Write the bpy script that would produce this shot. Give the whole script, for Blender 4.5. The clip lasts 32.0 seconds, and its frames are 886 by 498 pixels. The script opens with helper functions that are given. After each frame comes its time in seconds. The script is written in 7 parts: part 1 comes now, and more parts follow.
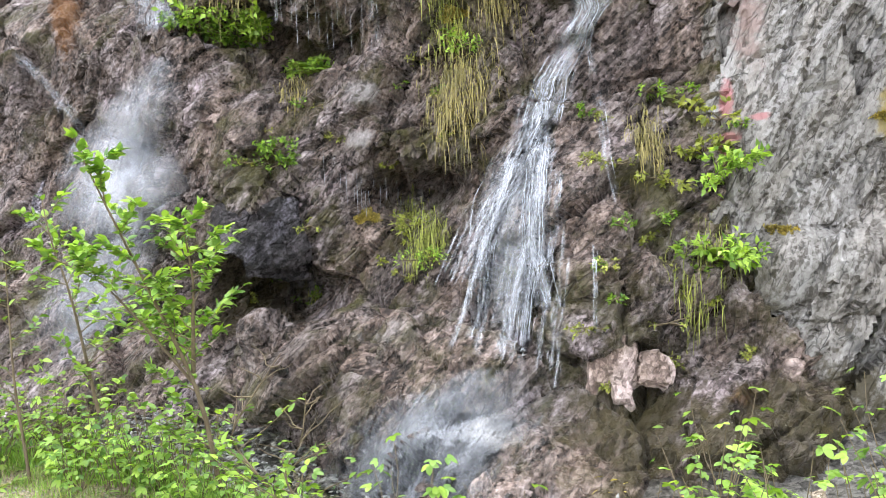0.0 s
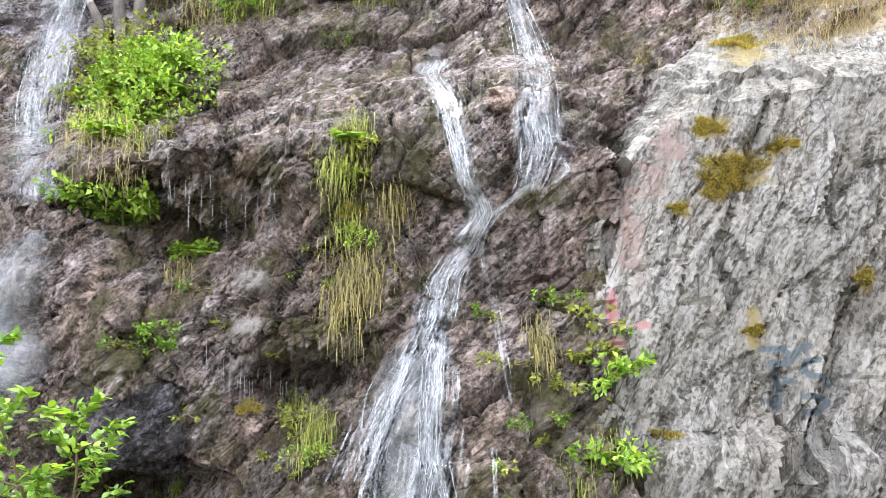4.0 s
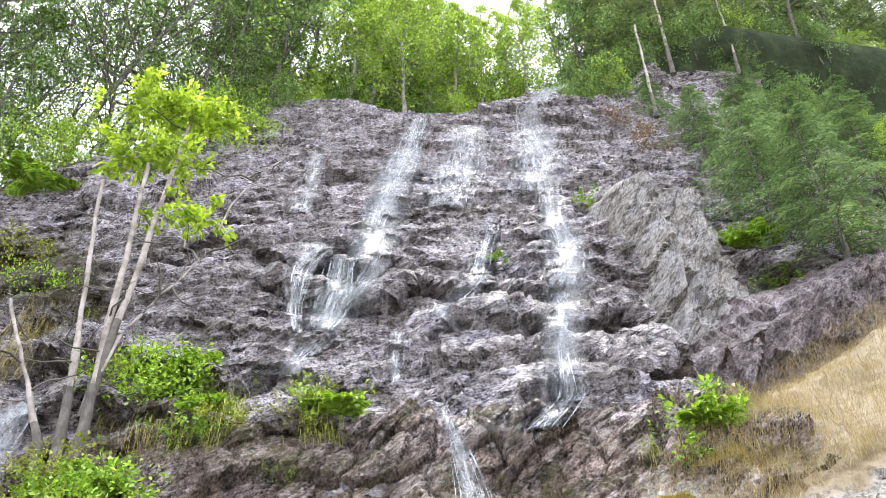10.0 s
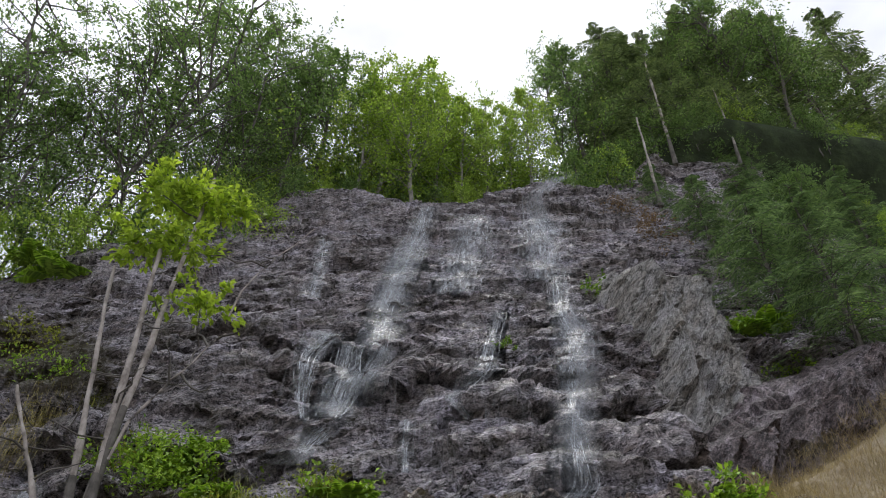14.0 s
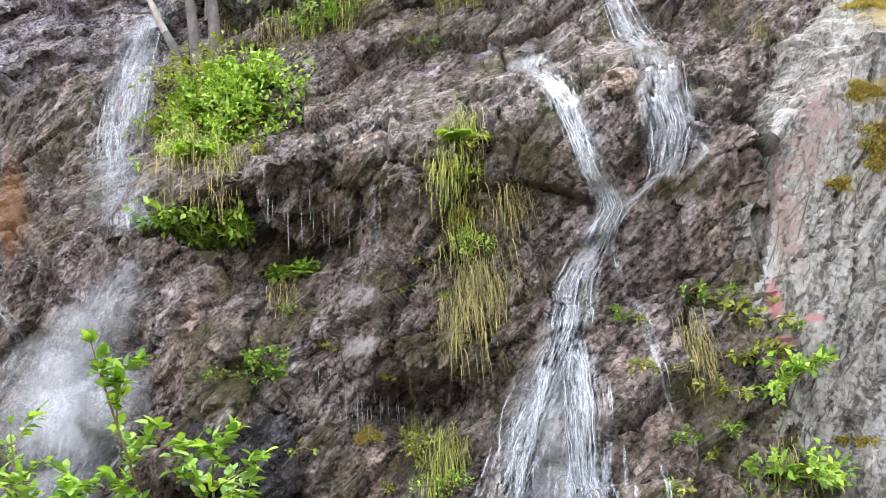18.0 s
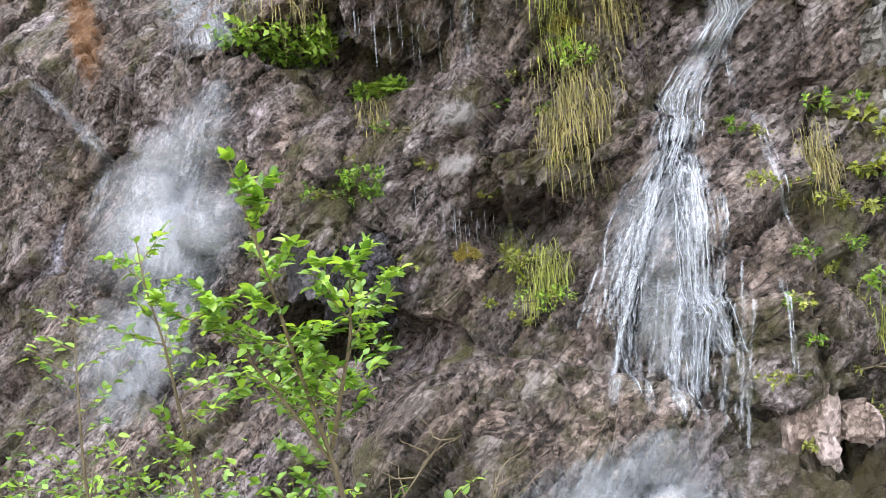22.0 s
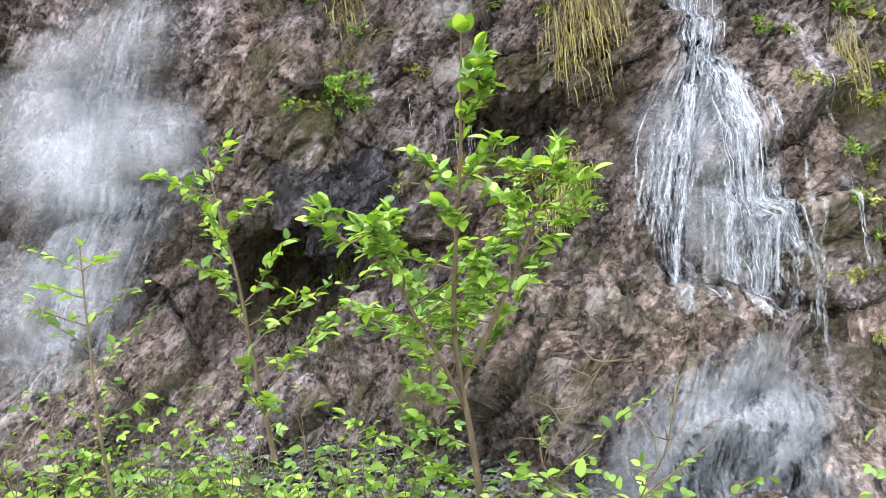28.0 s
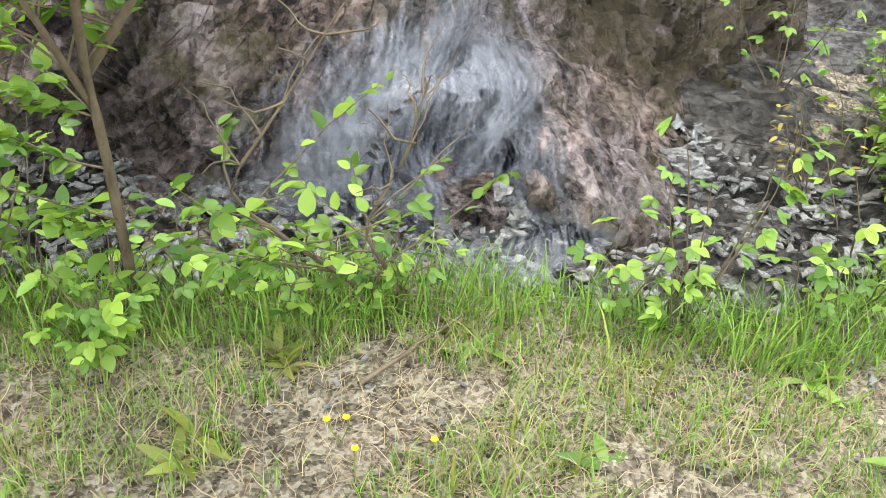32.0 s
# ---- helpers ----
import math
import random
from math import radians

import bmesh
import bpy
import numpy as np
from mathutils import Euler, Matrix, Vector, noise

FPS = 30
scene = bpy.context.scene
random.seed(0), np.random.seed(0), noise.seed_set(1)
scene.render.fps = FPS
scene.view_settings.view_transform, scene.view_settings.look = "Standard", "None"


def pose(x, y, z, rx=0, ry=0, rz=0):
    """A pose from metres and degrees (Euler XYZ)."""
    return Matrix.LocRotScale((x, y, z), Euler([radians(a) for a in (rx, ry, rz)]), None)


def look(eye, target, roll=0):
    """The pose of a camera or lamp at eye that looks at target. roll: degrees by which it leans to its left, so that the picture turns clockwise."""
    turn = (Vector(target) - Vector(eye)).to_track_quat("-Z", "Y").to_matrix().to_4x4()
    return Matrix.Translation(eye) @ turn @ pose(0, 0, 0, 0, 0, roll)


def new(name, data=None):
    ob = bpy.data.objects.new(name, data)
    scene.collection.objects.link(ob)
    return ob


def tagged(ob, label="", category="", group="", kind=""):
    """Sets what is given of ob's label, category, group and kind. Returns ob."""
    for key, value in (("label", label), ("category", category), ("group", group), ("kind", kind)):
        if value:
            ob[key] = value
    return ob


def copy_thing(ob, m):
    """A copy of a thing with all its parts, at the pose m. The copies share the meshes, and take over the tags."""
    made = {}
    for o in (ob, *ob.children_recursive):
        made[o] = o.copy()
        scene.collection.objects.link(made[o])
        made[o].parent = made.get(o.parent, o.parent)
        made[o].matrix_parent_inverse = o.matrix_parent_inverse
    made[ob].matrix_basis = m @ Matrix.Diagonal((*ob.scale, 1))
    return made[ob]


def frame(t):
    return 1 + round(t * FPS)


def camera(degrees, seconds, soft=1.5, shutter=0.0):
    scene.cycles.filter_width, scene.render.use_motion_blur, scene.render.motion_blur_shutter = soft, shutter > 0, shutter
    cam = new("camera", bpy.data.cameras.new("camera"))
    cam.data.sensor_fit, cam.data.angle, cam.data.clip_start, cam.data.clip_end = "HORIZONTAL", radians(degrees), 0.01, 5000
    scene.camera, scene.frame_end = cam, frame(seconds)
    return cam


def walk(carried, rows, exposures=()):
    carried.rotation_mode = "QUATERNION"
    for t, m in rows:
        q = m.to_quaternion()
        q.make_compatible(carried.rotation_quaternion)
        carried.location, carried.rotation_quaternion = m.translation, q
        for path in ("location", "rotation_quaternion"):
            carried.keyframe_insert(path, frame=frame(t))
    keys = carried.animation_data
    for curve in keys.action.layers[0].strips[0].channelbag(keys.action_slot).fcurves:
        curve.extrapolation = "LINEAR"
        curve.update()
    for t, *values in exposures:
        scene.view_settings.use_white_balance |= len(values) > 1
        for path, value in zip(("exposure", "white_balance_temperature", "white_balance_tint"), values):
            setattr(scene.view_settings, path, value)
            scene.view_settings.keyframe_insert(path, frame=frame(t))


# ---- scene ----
cam = camera(55.53, 32.0, 0.5)
PATH = [
    (0.00, (0.000, -0.000, 1.505), (-0.299, 4.990, 1.387), -3.00),
    (0.50, (-0.088, 0.034, 1.563), (-0.088, 5.030, 1.368), -2.12),
    (1.00, (-0.171, 0.099, 1.599), (-0.086, 5.068, 1.048), -0.90),
    (1.50, (-0.233, 0.073, 1.587), (-0.031, 5.046, 1.115), -0.39),
    (2.00, (-0.293, 0.042, 1.593), (0.092, 5.025, 1.431), -0.36),
    (2.50, (-0.323, 0.011, 1.594), (0.158, 4.988, 1.656), -0.67),
    (3.00, (-0.345, -0.005, 1.596), (0.203, 4.949, 1.999), -0.99),
    (3.50, (-0.354, -0.008, 1.600), (0.252, 4.911, 2.265), -1.24),
    (4.00, (-0.353, -0.010, 1.604), (0.299, 4.862, 2.523), -1.31),
    (4.50, (-0.359, -0.006, 1.606), (0.347, 4.825, 2.681), -1.36),
    (6.50, (-0.370, -0.025, 1.633), (0.489, 4.474, 3.639), -1.26),
    (7.00, (-0.362, -0.030, 1.635), (0.497, 4.384, 3.821), -1.32),
    (7.50, (-0.367, -0.033, 1.640), (0.514, 4.307, 3.960), -1.33),
    (8.00, (-0.374, -0.045, 1.639), (0.537, 4.220, 4.084), -1.38),
    (8.50, (-0.369, -0.044, 1.633), (0.540, 4.137, 4.220), -1.15),
    (9.00, (-0.368, -0.045, 1.637), (0.527, 4.008, 4.425), -0.93),
    (9.50, (-0.367, -0.052, 1.638), (0.478, 3.815, 4.693), -0.35),
    (10.00, (-0.371, -0.050, 1.641), (0.439, 3.713, 4.833), 0.10),
    (10.50, (-0.373, -0.045, 1.651), (0.382, 3.548, 5.045), 0.63),
    (11.00, (-0.379, -0.061, 1.637), (0.328, 3.336, 5.237), 1.01),
    (11.50, (-0.376, -0.075, 1.624), (0.273, 3.079, 5.449), 1.22),
    (12.00, (-0.383, -0.072, 1.612), (0.234, 2.916, 5.572), 1.33),
    (12.50, (-0.403, -0.054, 1.597), (0.187, 2.734, 5.706), 1.15),
    (13.00, (-0.418, -0.028, 1.594), (0.171, 2.747, 5.711), 1.24),
    (13.50, (-0.439, -0.014, 1.592), (0.205, 3.002, 5.528), 0.99),
    (14.00, (-0.453, 0.002, 1.596), (0.260, 3.414, 5.181), 0.37),
    (14.50, (-0.464, 0.015, 1.598), (0.302, 3.949, 4.588), -2.07),
    (15.00, (-0.465, 0.044, 1.602), (0.261, 4.224, 4.247), -2.26),
    (15.50, (-0.465, 0.119, 1.608), (0.168, 4.421, 4.077), -3.61),
    (17.50, (-0.625, 0.569, 1.590), (-0.238, 5.323, 3.090), -4.36),
    (18.00, (-0.743, 0.597, 1.570), (-0.430, 5.465, 2.670), -4.23),
    (18.50, (-0.812, 0.599, 1.568), (-0.514, 5.506, 2.480), -4.32),
    (19.00, (-0.802, 0.599, 1.568), (-0.531, 5.528, 2.364), -3.90),
    (19.50, (-0.797, 0.603, 1.565), (-0.528, 5.538, 2.325), -3.21),
    (20.00, (-0.807, 0.605, 1.565), (-0.547, 5.536, 2.347), -2.72),
    (20.50, (-0.820, 0.615, 1.575), (-0.643, 5.549, 2.368), -2.51),
    (21.00, (-0.847, 0.640, 1.558), (-0.850, 5.580, 2.330), -2.97),
    (21.50, (-0.931, 0.658, 1.575), (-1.015, 5.651, 1.825), -3.67),
    (22.00, (-1.060, 0.732, 1.585), (-1.119, 5.731, 1.659), -4.62),
    (22.50, (-1.079, 0.826, 1.591), (-1.199, 5.824, 1.664), -4.76),
    (23.00, (-1.246, 0.870, 1.584), (-1.156, 5.868, 1.719), -5.85),
    (23.50, (-1.409, 0.880, 1.597), (-0.872, 5.849, 1.722), -8.13),
    (24.00, (-1.484, 0.931, 1.630), (-0.833, 5.888, 1.712), -8.89),
    (24.50, (-1.577, 1.004, 1.592), (-0.834, 5.948, 1.659), -7.45),
    (26.50, (-1.942, 1.166, 1.604), (-0.868, 6.033, 1.209), -5.89),
    (27.00, (-1.983, 1.248, 1.577), (-1.018, 6.143, 1.238), -5.66),
    (27.50, (-2.258, 1.297, 1.622), (-1.211, 6.173, 1.274), -6.61),
    (28.00, (-2.449, 1.368, 1.623), (-1.267, 6.205, 1.168), -6.75),
    (28.50, (-2.540, 1.496, 1.619), (-1.327, 6.318, 1.094), -6.77),
    (29.00, (-2.661, 1.623, 1.635), (-1.128, 6.346, 1.051), -8.19),
    (29.50, (-2.671, 1.745, 1.638), (-0.628, 6.176, 0.547), -7.17),
    (30.00, (-2.554, 1.860, 1.578), (-0.326, 6.155, 0.317), -5.73),
    (30.50, (-2.506, 2.013, 1.533), (-0.200, 6.016, -0.380), -4.71),
    (31.00, (-2.528, 2.289, 1.523), (0.215, 5.687, -0.912), -1.48),
    (31.50, (-2.455, 2.519, 1.521), (0.412, 5.659, -1.110), 0.49),
    (32.00, (-2.348, 2.640, 1.532), (0.583, 5.617, -1.215), 1.69),
]
walk(cam, [(t, look(eye, target, roll)) for t, eye, target, roll in PATH],
     exposures=[(0, 2.35), (4.5, 2.45), (7.0, 2.25), (9.0, 2.1), (10.0, 2.15), (11.0, 0.6), (12.0, -0.35), (13.5, -0.38), (14.0, 0.4), (14.6, 1.4), (15.5, 2.0), (18, 2.2), (21, 2.3), (24, 2.25), (29, 2.35), (30, 2.3), (31, 2.15), (32, 2.05)])

# ---- light ----
scene.render.film_transparent = False
world = bpy.data.worlds.new("overcast_sky")
scene.world = world
world.use_nodes = True
wn, wl = world.node_tree.nodes, world.node_tree.links
wn.clear()
w_out, w_bg = wn.new("ShaderNodeOutputWorld"), wn.new("ShaderNodeBackground")
w_sky = wn.new("ShaderNodeTexSky")
w_sky.sky_type, w_sky.sun_disc = "NISHITA", False
w_sky.sun_elevation, w_sky.sun_rotation = radians(62), radians(8)
w_coord, w_map = wn.new("ShaderNodeTexCoord"), wn.new("ShaderNodeMapping")
w_map.inputs["Scale"].default_value = (1.0, 1.0, 1.9)
w_cloud = wn.new("ShaderNodeTexNoise")
w_cloud.inputs["Scale"].default_value, w_cloud.inputs["Detail"].default_value = 2.6, 5.0
w_cloud.inputs["Roughness"].default_value = 0.5
w_ramp = wn.new("ShaderNodeValToRGB")
w_ramp.color_ramp.elements[0].position, w_ramp.color_ramp.elements[0].color = 0.36, (0.60, 0.62, 0.71, 1)
w_ramp.color_ramp.elements[1].position, w_ramp.color_ramp.elements[1].color = 0.68, (1.26, 1.29, 1.40, 1)
w_mix = wn.new("ShaderNodeMix")
w_mix.data_type = "RGBA"
w_mix.inputs["Factor"].default_value = 0.94
w_dim = wn.new("ShaderNodeVectorMath")
w_dim.operation = "SCALE"
w_dim.inputs["Scale"].default_value = 0.12
wl.new(w_coord.outputs["Generated"], w_map.inputs["Vector"])
wl.new(w_map.outputs["Vector"], w_cloud.inputs["Vector"])
wl.new(w_cloud.outputs["Fac"], w_ramp.inputs["Fac"])
wl.new(w_sky.outputs["Color"], w_dim.inputs[0])
wl.new(w_dim.outputs["Vector"], w_mix.inputs["A"])
wl.new(w_ramp.outputs["Color"], w_mix.inputs["B"])
wl.new(w_mix.outputs["Result"], w_bg.inputs["Color"])
w_bg.inputs["Strength"].default_value = 0.9
wl.new(w_bg.outputs["Background"], w_out.inputs["Surface"])

sun = new("sun", bpy.data.lights.new("sun", "SUN"))
sun.data.energy, sun.data.angle, sun.data.color = 1.3, radians(25), (1.0, 0.97, 0.92)
sun.matrix_world = look((4, 12, 34), (0, 0, 0))


# ---- materials ----
def nodes_of(name, rough=0.7, specular=0.5):
    mat = bpy.data.materials.new(name)
    mat.use_nodes = True
    nt = mat.node_tree
    bsdf = nt.nodes["Principled BSDF"]
    bsdf.inputs["Roughness"].default_value = rough
    bsdf.inputs["Specular IOR Level"].default_value = specular
    return mat, nt, bsdf


def noise_node(nt, vec, scale, detail=4.0, rough=0.55, distort=0.0):
    n = nt.nodes.new("ShaderNodeTexNoise")
    n.inputs["Scale"].default_value, n.inputs["Detail"].default_value = scale, detail
    n.inputs["Roughness"].default_value, n.inputs["Distortion"].default_value = rough, distort
    if vec is not None:
        nt.links.new(vec, n.inputs["Vector"])
    return n.outputs["Fac"]


def ramp_node(nt, fac, stops):
    r = nt.nodes.new("ShaderNodeValToRGB")
    el = r.color_ramp.elements
    while len(el) < len(stops):
        el.new(0.5)
    for e, (p, c) in zip(el, stops):
        e.position, e.color = p, (*c, 1)
    nt.links.new(fac, r.inputs["Fac"])
    return r.outputs["Color"]


def mix_node(nt, fac, a, b, mode="MIX"):
    m = nt.nodes.new("ShaderNodeMix")
    m.data_type, m.blend_type = "RGBA", mode
    for key, v in (("Factor", fac), ("A", a), ("B", b)):
        if isinstance(v, (int, float)):
            m.inputs[key].default_value = v
        elif isinstance(v, tuple):
            m.inputs[key].default_value = (*v, 1)
        else:
            nt.links.new(v, m.inputs[key])
    return m.outputs["Result"]


def math_node(nt, op, a, b=0.0, clamp=False):
    m = nt.nodes.new("ShaderNodeMath")
    m.operation, m.use_clamp = op, clamp
    for i, v in enumerate((a, b)):
        if isinstance(v, (int, float)):
            m.inputs[i].default_value = v
        else:
            nt.links.new(v, m.inputs[i])
    return m.outputs[0]


def bump_node(nt, bsdf, heights, dist=0.02, strength=0.6):
    total = heights[0]
    for h in heights[1:]:
        total = math_node(nt, "ADD", total, h)
    b = nt.nodes.new("ShaderNodeBump")
    b.inputs["Distance"].default_value, b.inputs["Strength"].default_value = dist, strength
    nt.links.new(total, b.inputs["Height"])
    nt.links.new(b.outputs["Normal"], bsdf.inputs["Normal"])


def object_coords(nt, scale=(1, 1, 1), rot=(0, 0, 0)):
    """Object coordinates, first turned and then stretched."""
    out = nt.nodes.new("ShaderNodeTexCoord").outputs["Object"]
    for key, value in (("Rotation", [radians(a) for a in rot]), ("Scale", scale)):
        m = nt.nodes.new("ShaderNodeMapping")
        m.inputs[key].default_value = value
        nt.links.new(out, m.inputs["Vector"])
        out = m.outputs["Vector"]
    return out


def attribute(nt, name):
    a = nt.nodes.new("ShaderNodeAttribute")
    a.attribute_name = name
    return a.outputs["Fac"]


def chips(nt, vec, scale, warp=0.12):
    """Angular broken patches: a tone for each cell, with slightly crooked edges."""
    n = nt.nodes.new("ShaderNodeTexNoise")
    n.inputs["Scale"].default_value, n.inputs["Detail"].default_value = scale * 0.8, 3.0
    nt.links.new(vec, n.inputs["Vector"])
    sc, ad = nt.nodes.new("ShaderNodeVectorMath"), nt.nodes.new("ShaderNodeVectorMath")
    sc.operation = "SCALE"
    sc.inputs["Scale"].default_value = warp * 4.0 / scale
    nt.links.new(n.outputs["Color"], sc.inputs[0])
    nt.links.new(vec, ad.inputs[0])
    nt.links.new(sc.outputs["Vector"], ad.inputs[1])
    v = nt.nodes.new("ShaderNodeTexVoronoi")
    v.inputs["Scale"].default_value = scale
    nt.links.new(ad.outputs["Vector"], v.inputs["Vector"])
    sep = nt.nodes.new("ShaderNodeSeparateColor")
    nt.links.new(v.outputs["Color"], sep.inputs["Color"])
    return sep.outputs["Red"]


def cracks(nt, vec, scale, width, warp=0.1):
    """Thin crooked joints: 0 in the crack, 1 away from it."""
    n = nt.nodes.new("ShaderNodeTexNoise")
    n.inputs["Scale"].default_value, n.inputs["Detail"].default_value = scale * 0.9, 6.0
    nt.links.new(vec, n.inputs["Vector"])
    sc, ad = nt.nodes.new("ShaderNodeVectorMath"), nt.nodes.new("ShaderNodeVectorMath")
    sc.operation = "SCALE"
    sc.inputs["Scale"].default_value = warp * 4.0 / scale
    nt.links.new(n.outputs["Color"], sc.inputs[0])
    nt.links.new(vec, ad.inputs[0])
    nt.links.new(sc.outputs["Vector"], ad.inputs[1])
    v = nt.nodes.new("ShaderNodeTexVoronoi")
    v.feature = "DISTANCE_TO_EDGE"
    v.inputs["Scale"].default_value = scale
    nt.links.new(ad.outputs["Vector"], v.inputs["Vector"])
    gate = math_node(nt, "MULTIPLY", math_node(nt, "SUBTRACT", n.outputs["Fac"], 0.40), 14.0, True)
    open_ = math_node(nt, "MULTIPLY", v.outputs["Distance"], 1.0 / width, True)
    return math_node(nt, "MAXIMUM", open_, gate)


def rock_material(name, dark, mid, light, rough=(0.2, 0.55), dip=(0, 30, 10), masks=True, stain=0.6, bed=3.0, rugged=1.0, big_tint=0.7, veins=0.5, mottle=0.45, algae=0.0, zones=0.5):
    mat, nt, bsdf = nodes_of(name, 0.5, 0.3)
    plain = object_coords(nt)
    bedded = object_coords(nt, (1.0, 1.0, bed), dip)
    streak = object_coords(nt, (5, 5, 0.5))
    big, grain = noise_node(nt, plain, 0.9, 7, 0.65), noise_node(nt, plain, 24, 9, 0.8)
    strata, run = noise_node(nt, bedded, 5.0, 10, 0.68, 0.1), noise_node(nt, streak, 1.5, 6, 0.65)
    fine = noise_node(nt, plain, 95, 5, 0.8)
    c1, c2, c3 = chips(nt, bedded, 4.5, 0.06), chips(nt, bedded, 15.0, 0.06), chips(nt, plain, 46.0, 0.05)
    tone = math_node(nt, "ADD", math_node(nt, "ADD", math_node(nt, "MULTIPLY", c1, 0.3), math_node(nt, "MULTIPLY", c2, 0.35)), math_node(nt, "MULTIPLY", c3, 0.35))
    fac = math_node(nt, "ADD", math_node(nt, "ADD", math_node(nt, "MULTIPLY", strata, 0.34), math_node(nt, "MULTIPLY", grain, 0.22)),
                    math_node(nt, "ADD", math_node(nt, "MULTIPLY", tone, 0.3), math_node(nt, "MULTIPLY", fine, 0.14)))
    col = ramp_node(nt, fac, [(0.40, dark), (0.495, mid), (0.61, light)])
    tint = ramp_node(nt, big, [(0.37, (0.30, 0.26, 0.22)), (0.5, (0.95, 0.92, 0.90)), (0.64, (1.3, 1.28, 1.34))])
    col = mix_node(nt, big_tint, col, tint, "MULTIPLY")
    hue = noise_node(nt, bedded, 1.3, 6, 0.6, 0.2)
    col = mix_node(nt, zones, col, ramp_node(nt, hue, [(0.38, (1.06, 0.95, 0.84)), (0.48, (0.80, 0.74, 0.68)), (0.56, (1.0, 1.0, 1.0)), (0.66, (1.35, 1.30, 1.40))]), "MULTIPLY")
    wet = ramp_node(nt, run, [(0.42, (0.5, 0.47, 0.44)), (0.58, (1.15, 1.15, 1.15))])
    col = mix_node(nt, stain, col, wet, "MULTIPLY")
    c4 = chips(nt, bedded, 24.0, 0.10)
    col = mix_node(nt, mottle, col, ramp_node(nt, math_node(nt, "ADD", math_node(nt, "MULTIPLY", c4, 0.55), math_node(nt, "MULTIPLY", c3, 0.45)), [(0.12, (0.38, 0.36, 0.34)), (0.5, (1.0, 1.0, 1.0)), (0.9, (1.6, 1.58, 1.6))]), "MULTIPLY")
    if algae:
        grown = ramp_node(nt, noise_node(nt, plain, 1.7, 8, 0.7), [(0.50, (0, 0, 0)), (0.62, (algae, algae, algae))])
        col = mix_node(nt, grown, col, mix_node(nt, grain, (0.02, 0.02, 0.008), (0.13, 0.12, 0.04)))
    k1, k2 = cracks(nt, bedded, 2.6, 0.05), cracks(nt, bedded, 8.5, 0.07)
    joint = math_node(nt, "MULTIPLY", k1, k2)
    col = mix_node(nt, math_node(nt, "MULTIPLY", math_node(nt, "SUBTRACT", 1.0, joint), veins), col, tuple(v * 0.25 for v in mid))
    if masks:
        speck = noise_node(nt, plain, 7, 8, 0.75)
        for key, c0, c1_, soft in (("pale", (0.22, 0.20, 0.19), (0.46, 0.43, 0.41), 0.8), ("rust", (0.12, 0.05, 0.018), (0.30, 0.15, 0.06), 0.8),
                                   # moss tone is also the painted shade of the hollow by the black block
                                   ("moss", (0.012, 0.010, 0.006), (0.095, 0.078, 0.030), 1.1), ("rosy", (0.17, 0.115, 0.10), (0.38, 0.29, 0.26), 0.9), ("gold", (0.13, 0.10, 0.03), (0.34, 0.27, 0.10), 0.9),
                                   ("straw", (0.18, 0.135, 0.075), (0.41, 0.325, 0.20), 0.8), ("pink", (0.36, 0.13, 0.13), (0.48, 0.25, 0.25), 1.0),
                                   ("spray", (0.05, 0.07, 0.085), (0.10, 0.13, 0.15), 0.2)):
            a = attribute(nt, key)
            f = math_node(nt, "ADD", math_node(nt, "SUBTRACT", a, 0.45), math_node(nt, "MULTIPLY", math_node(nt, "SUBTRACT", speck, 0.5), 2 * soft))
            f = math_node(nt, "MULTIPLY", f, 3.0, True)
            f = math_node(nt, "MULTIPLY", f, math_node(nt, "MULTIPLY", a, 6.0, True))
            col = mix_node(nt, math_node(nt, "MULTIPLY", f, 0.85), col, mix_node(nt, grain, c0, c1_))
    nt.links.new(col, bsdf.inputs["Base Color"])
    r = nt.nodes.new("ShaderNodeMapRange")
    r.inputs["From Min"].default_value, r.inputs["From Max"].default_value = 0.38, 0.62
    r.inputs["To Min"].default_value, r.inputs["To Max"].default_value = rough
    nt.links.new(math_node(nt, "ADD", math_node(nt, "MULTIPLY", run, 0.5), math_node(nt, "MULTIPLY", grain, 0.5)), r.inputs["Value"])
    nt.links.new(r.outputs["Result"], bsdf.inputs["Roughness"])
    bump_node(nt, bsdf, [math_node(nt, "MULTIPLY", strata, 0.4), math_node(nt, "MULTIPLY", grain, 0.45), math_node(nt, "MULTIPLY", fine, 0.15), math_node(nt, "MULTIPLY", c2, 0.25), math_node(nt, "MULTIPLY", c4, 0.15), math_node(nt, "MULTIPLY", joint, 0.3)], 0.06 * rugged, 1.0)
    return mat


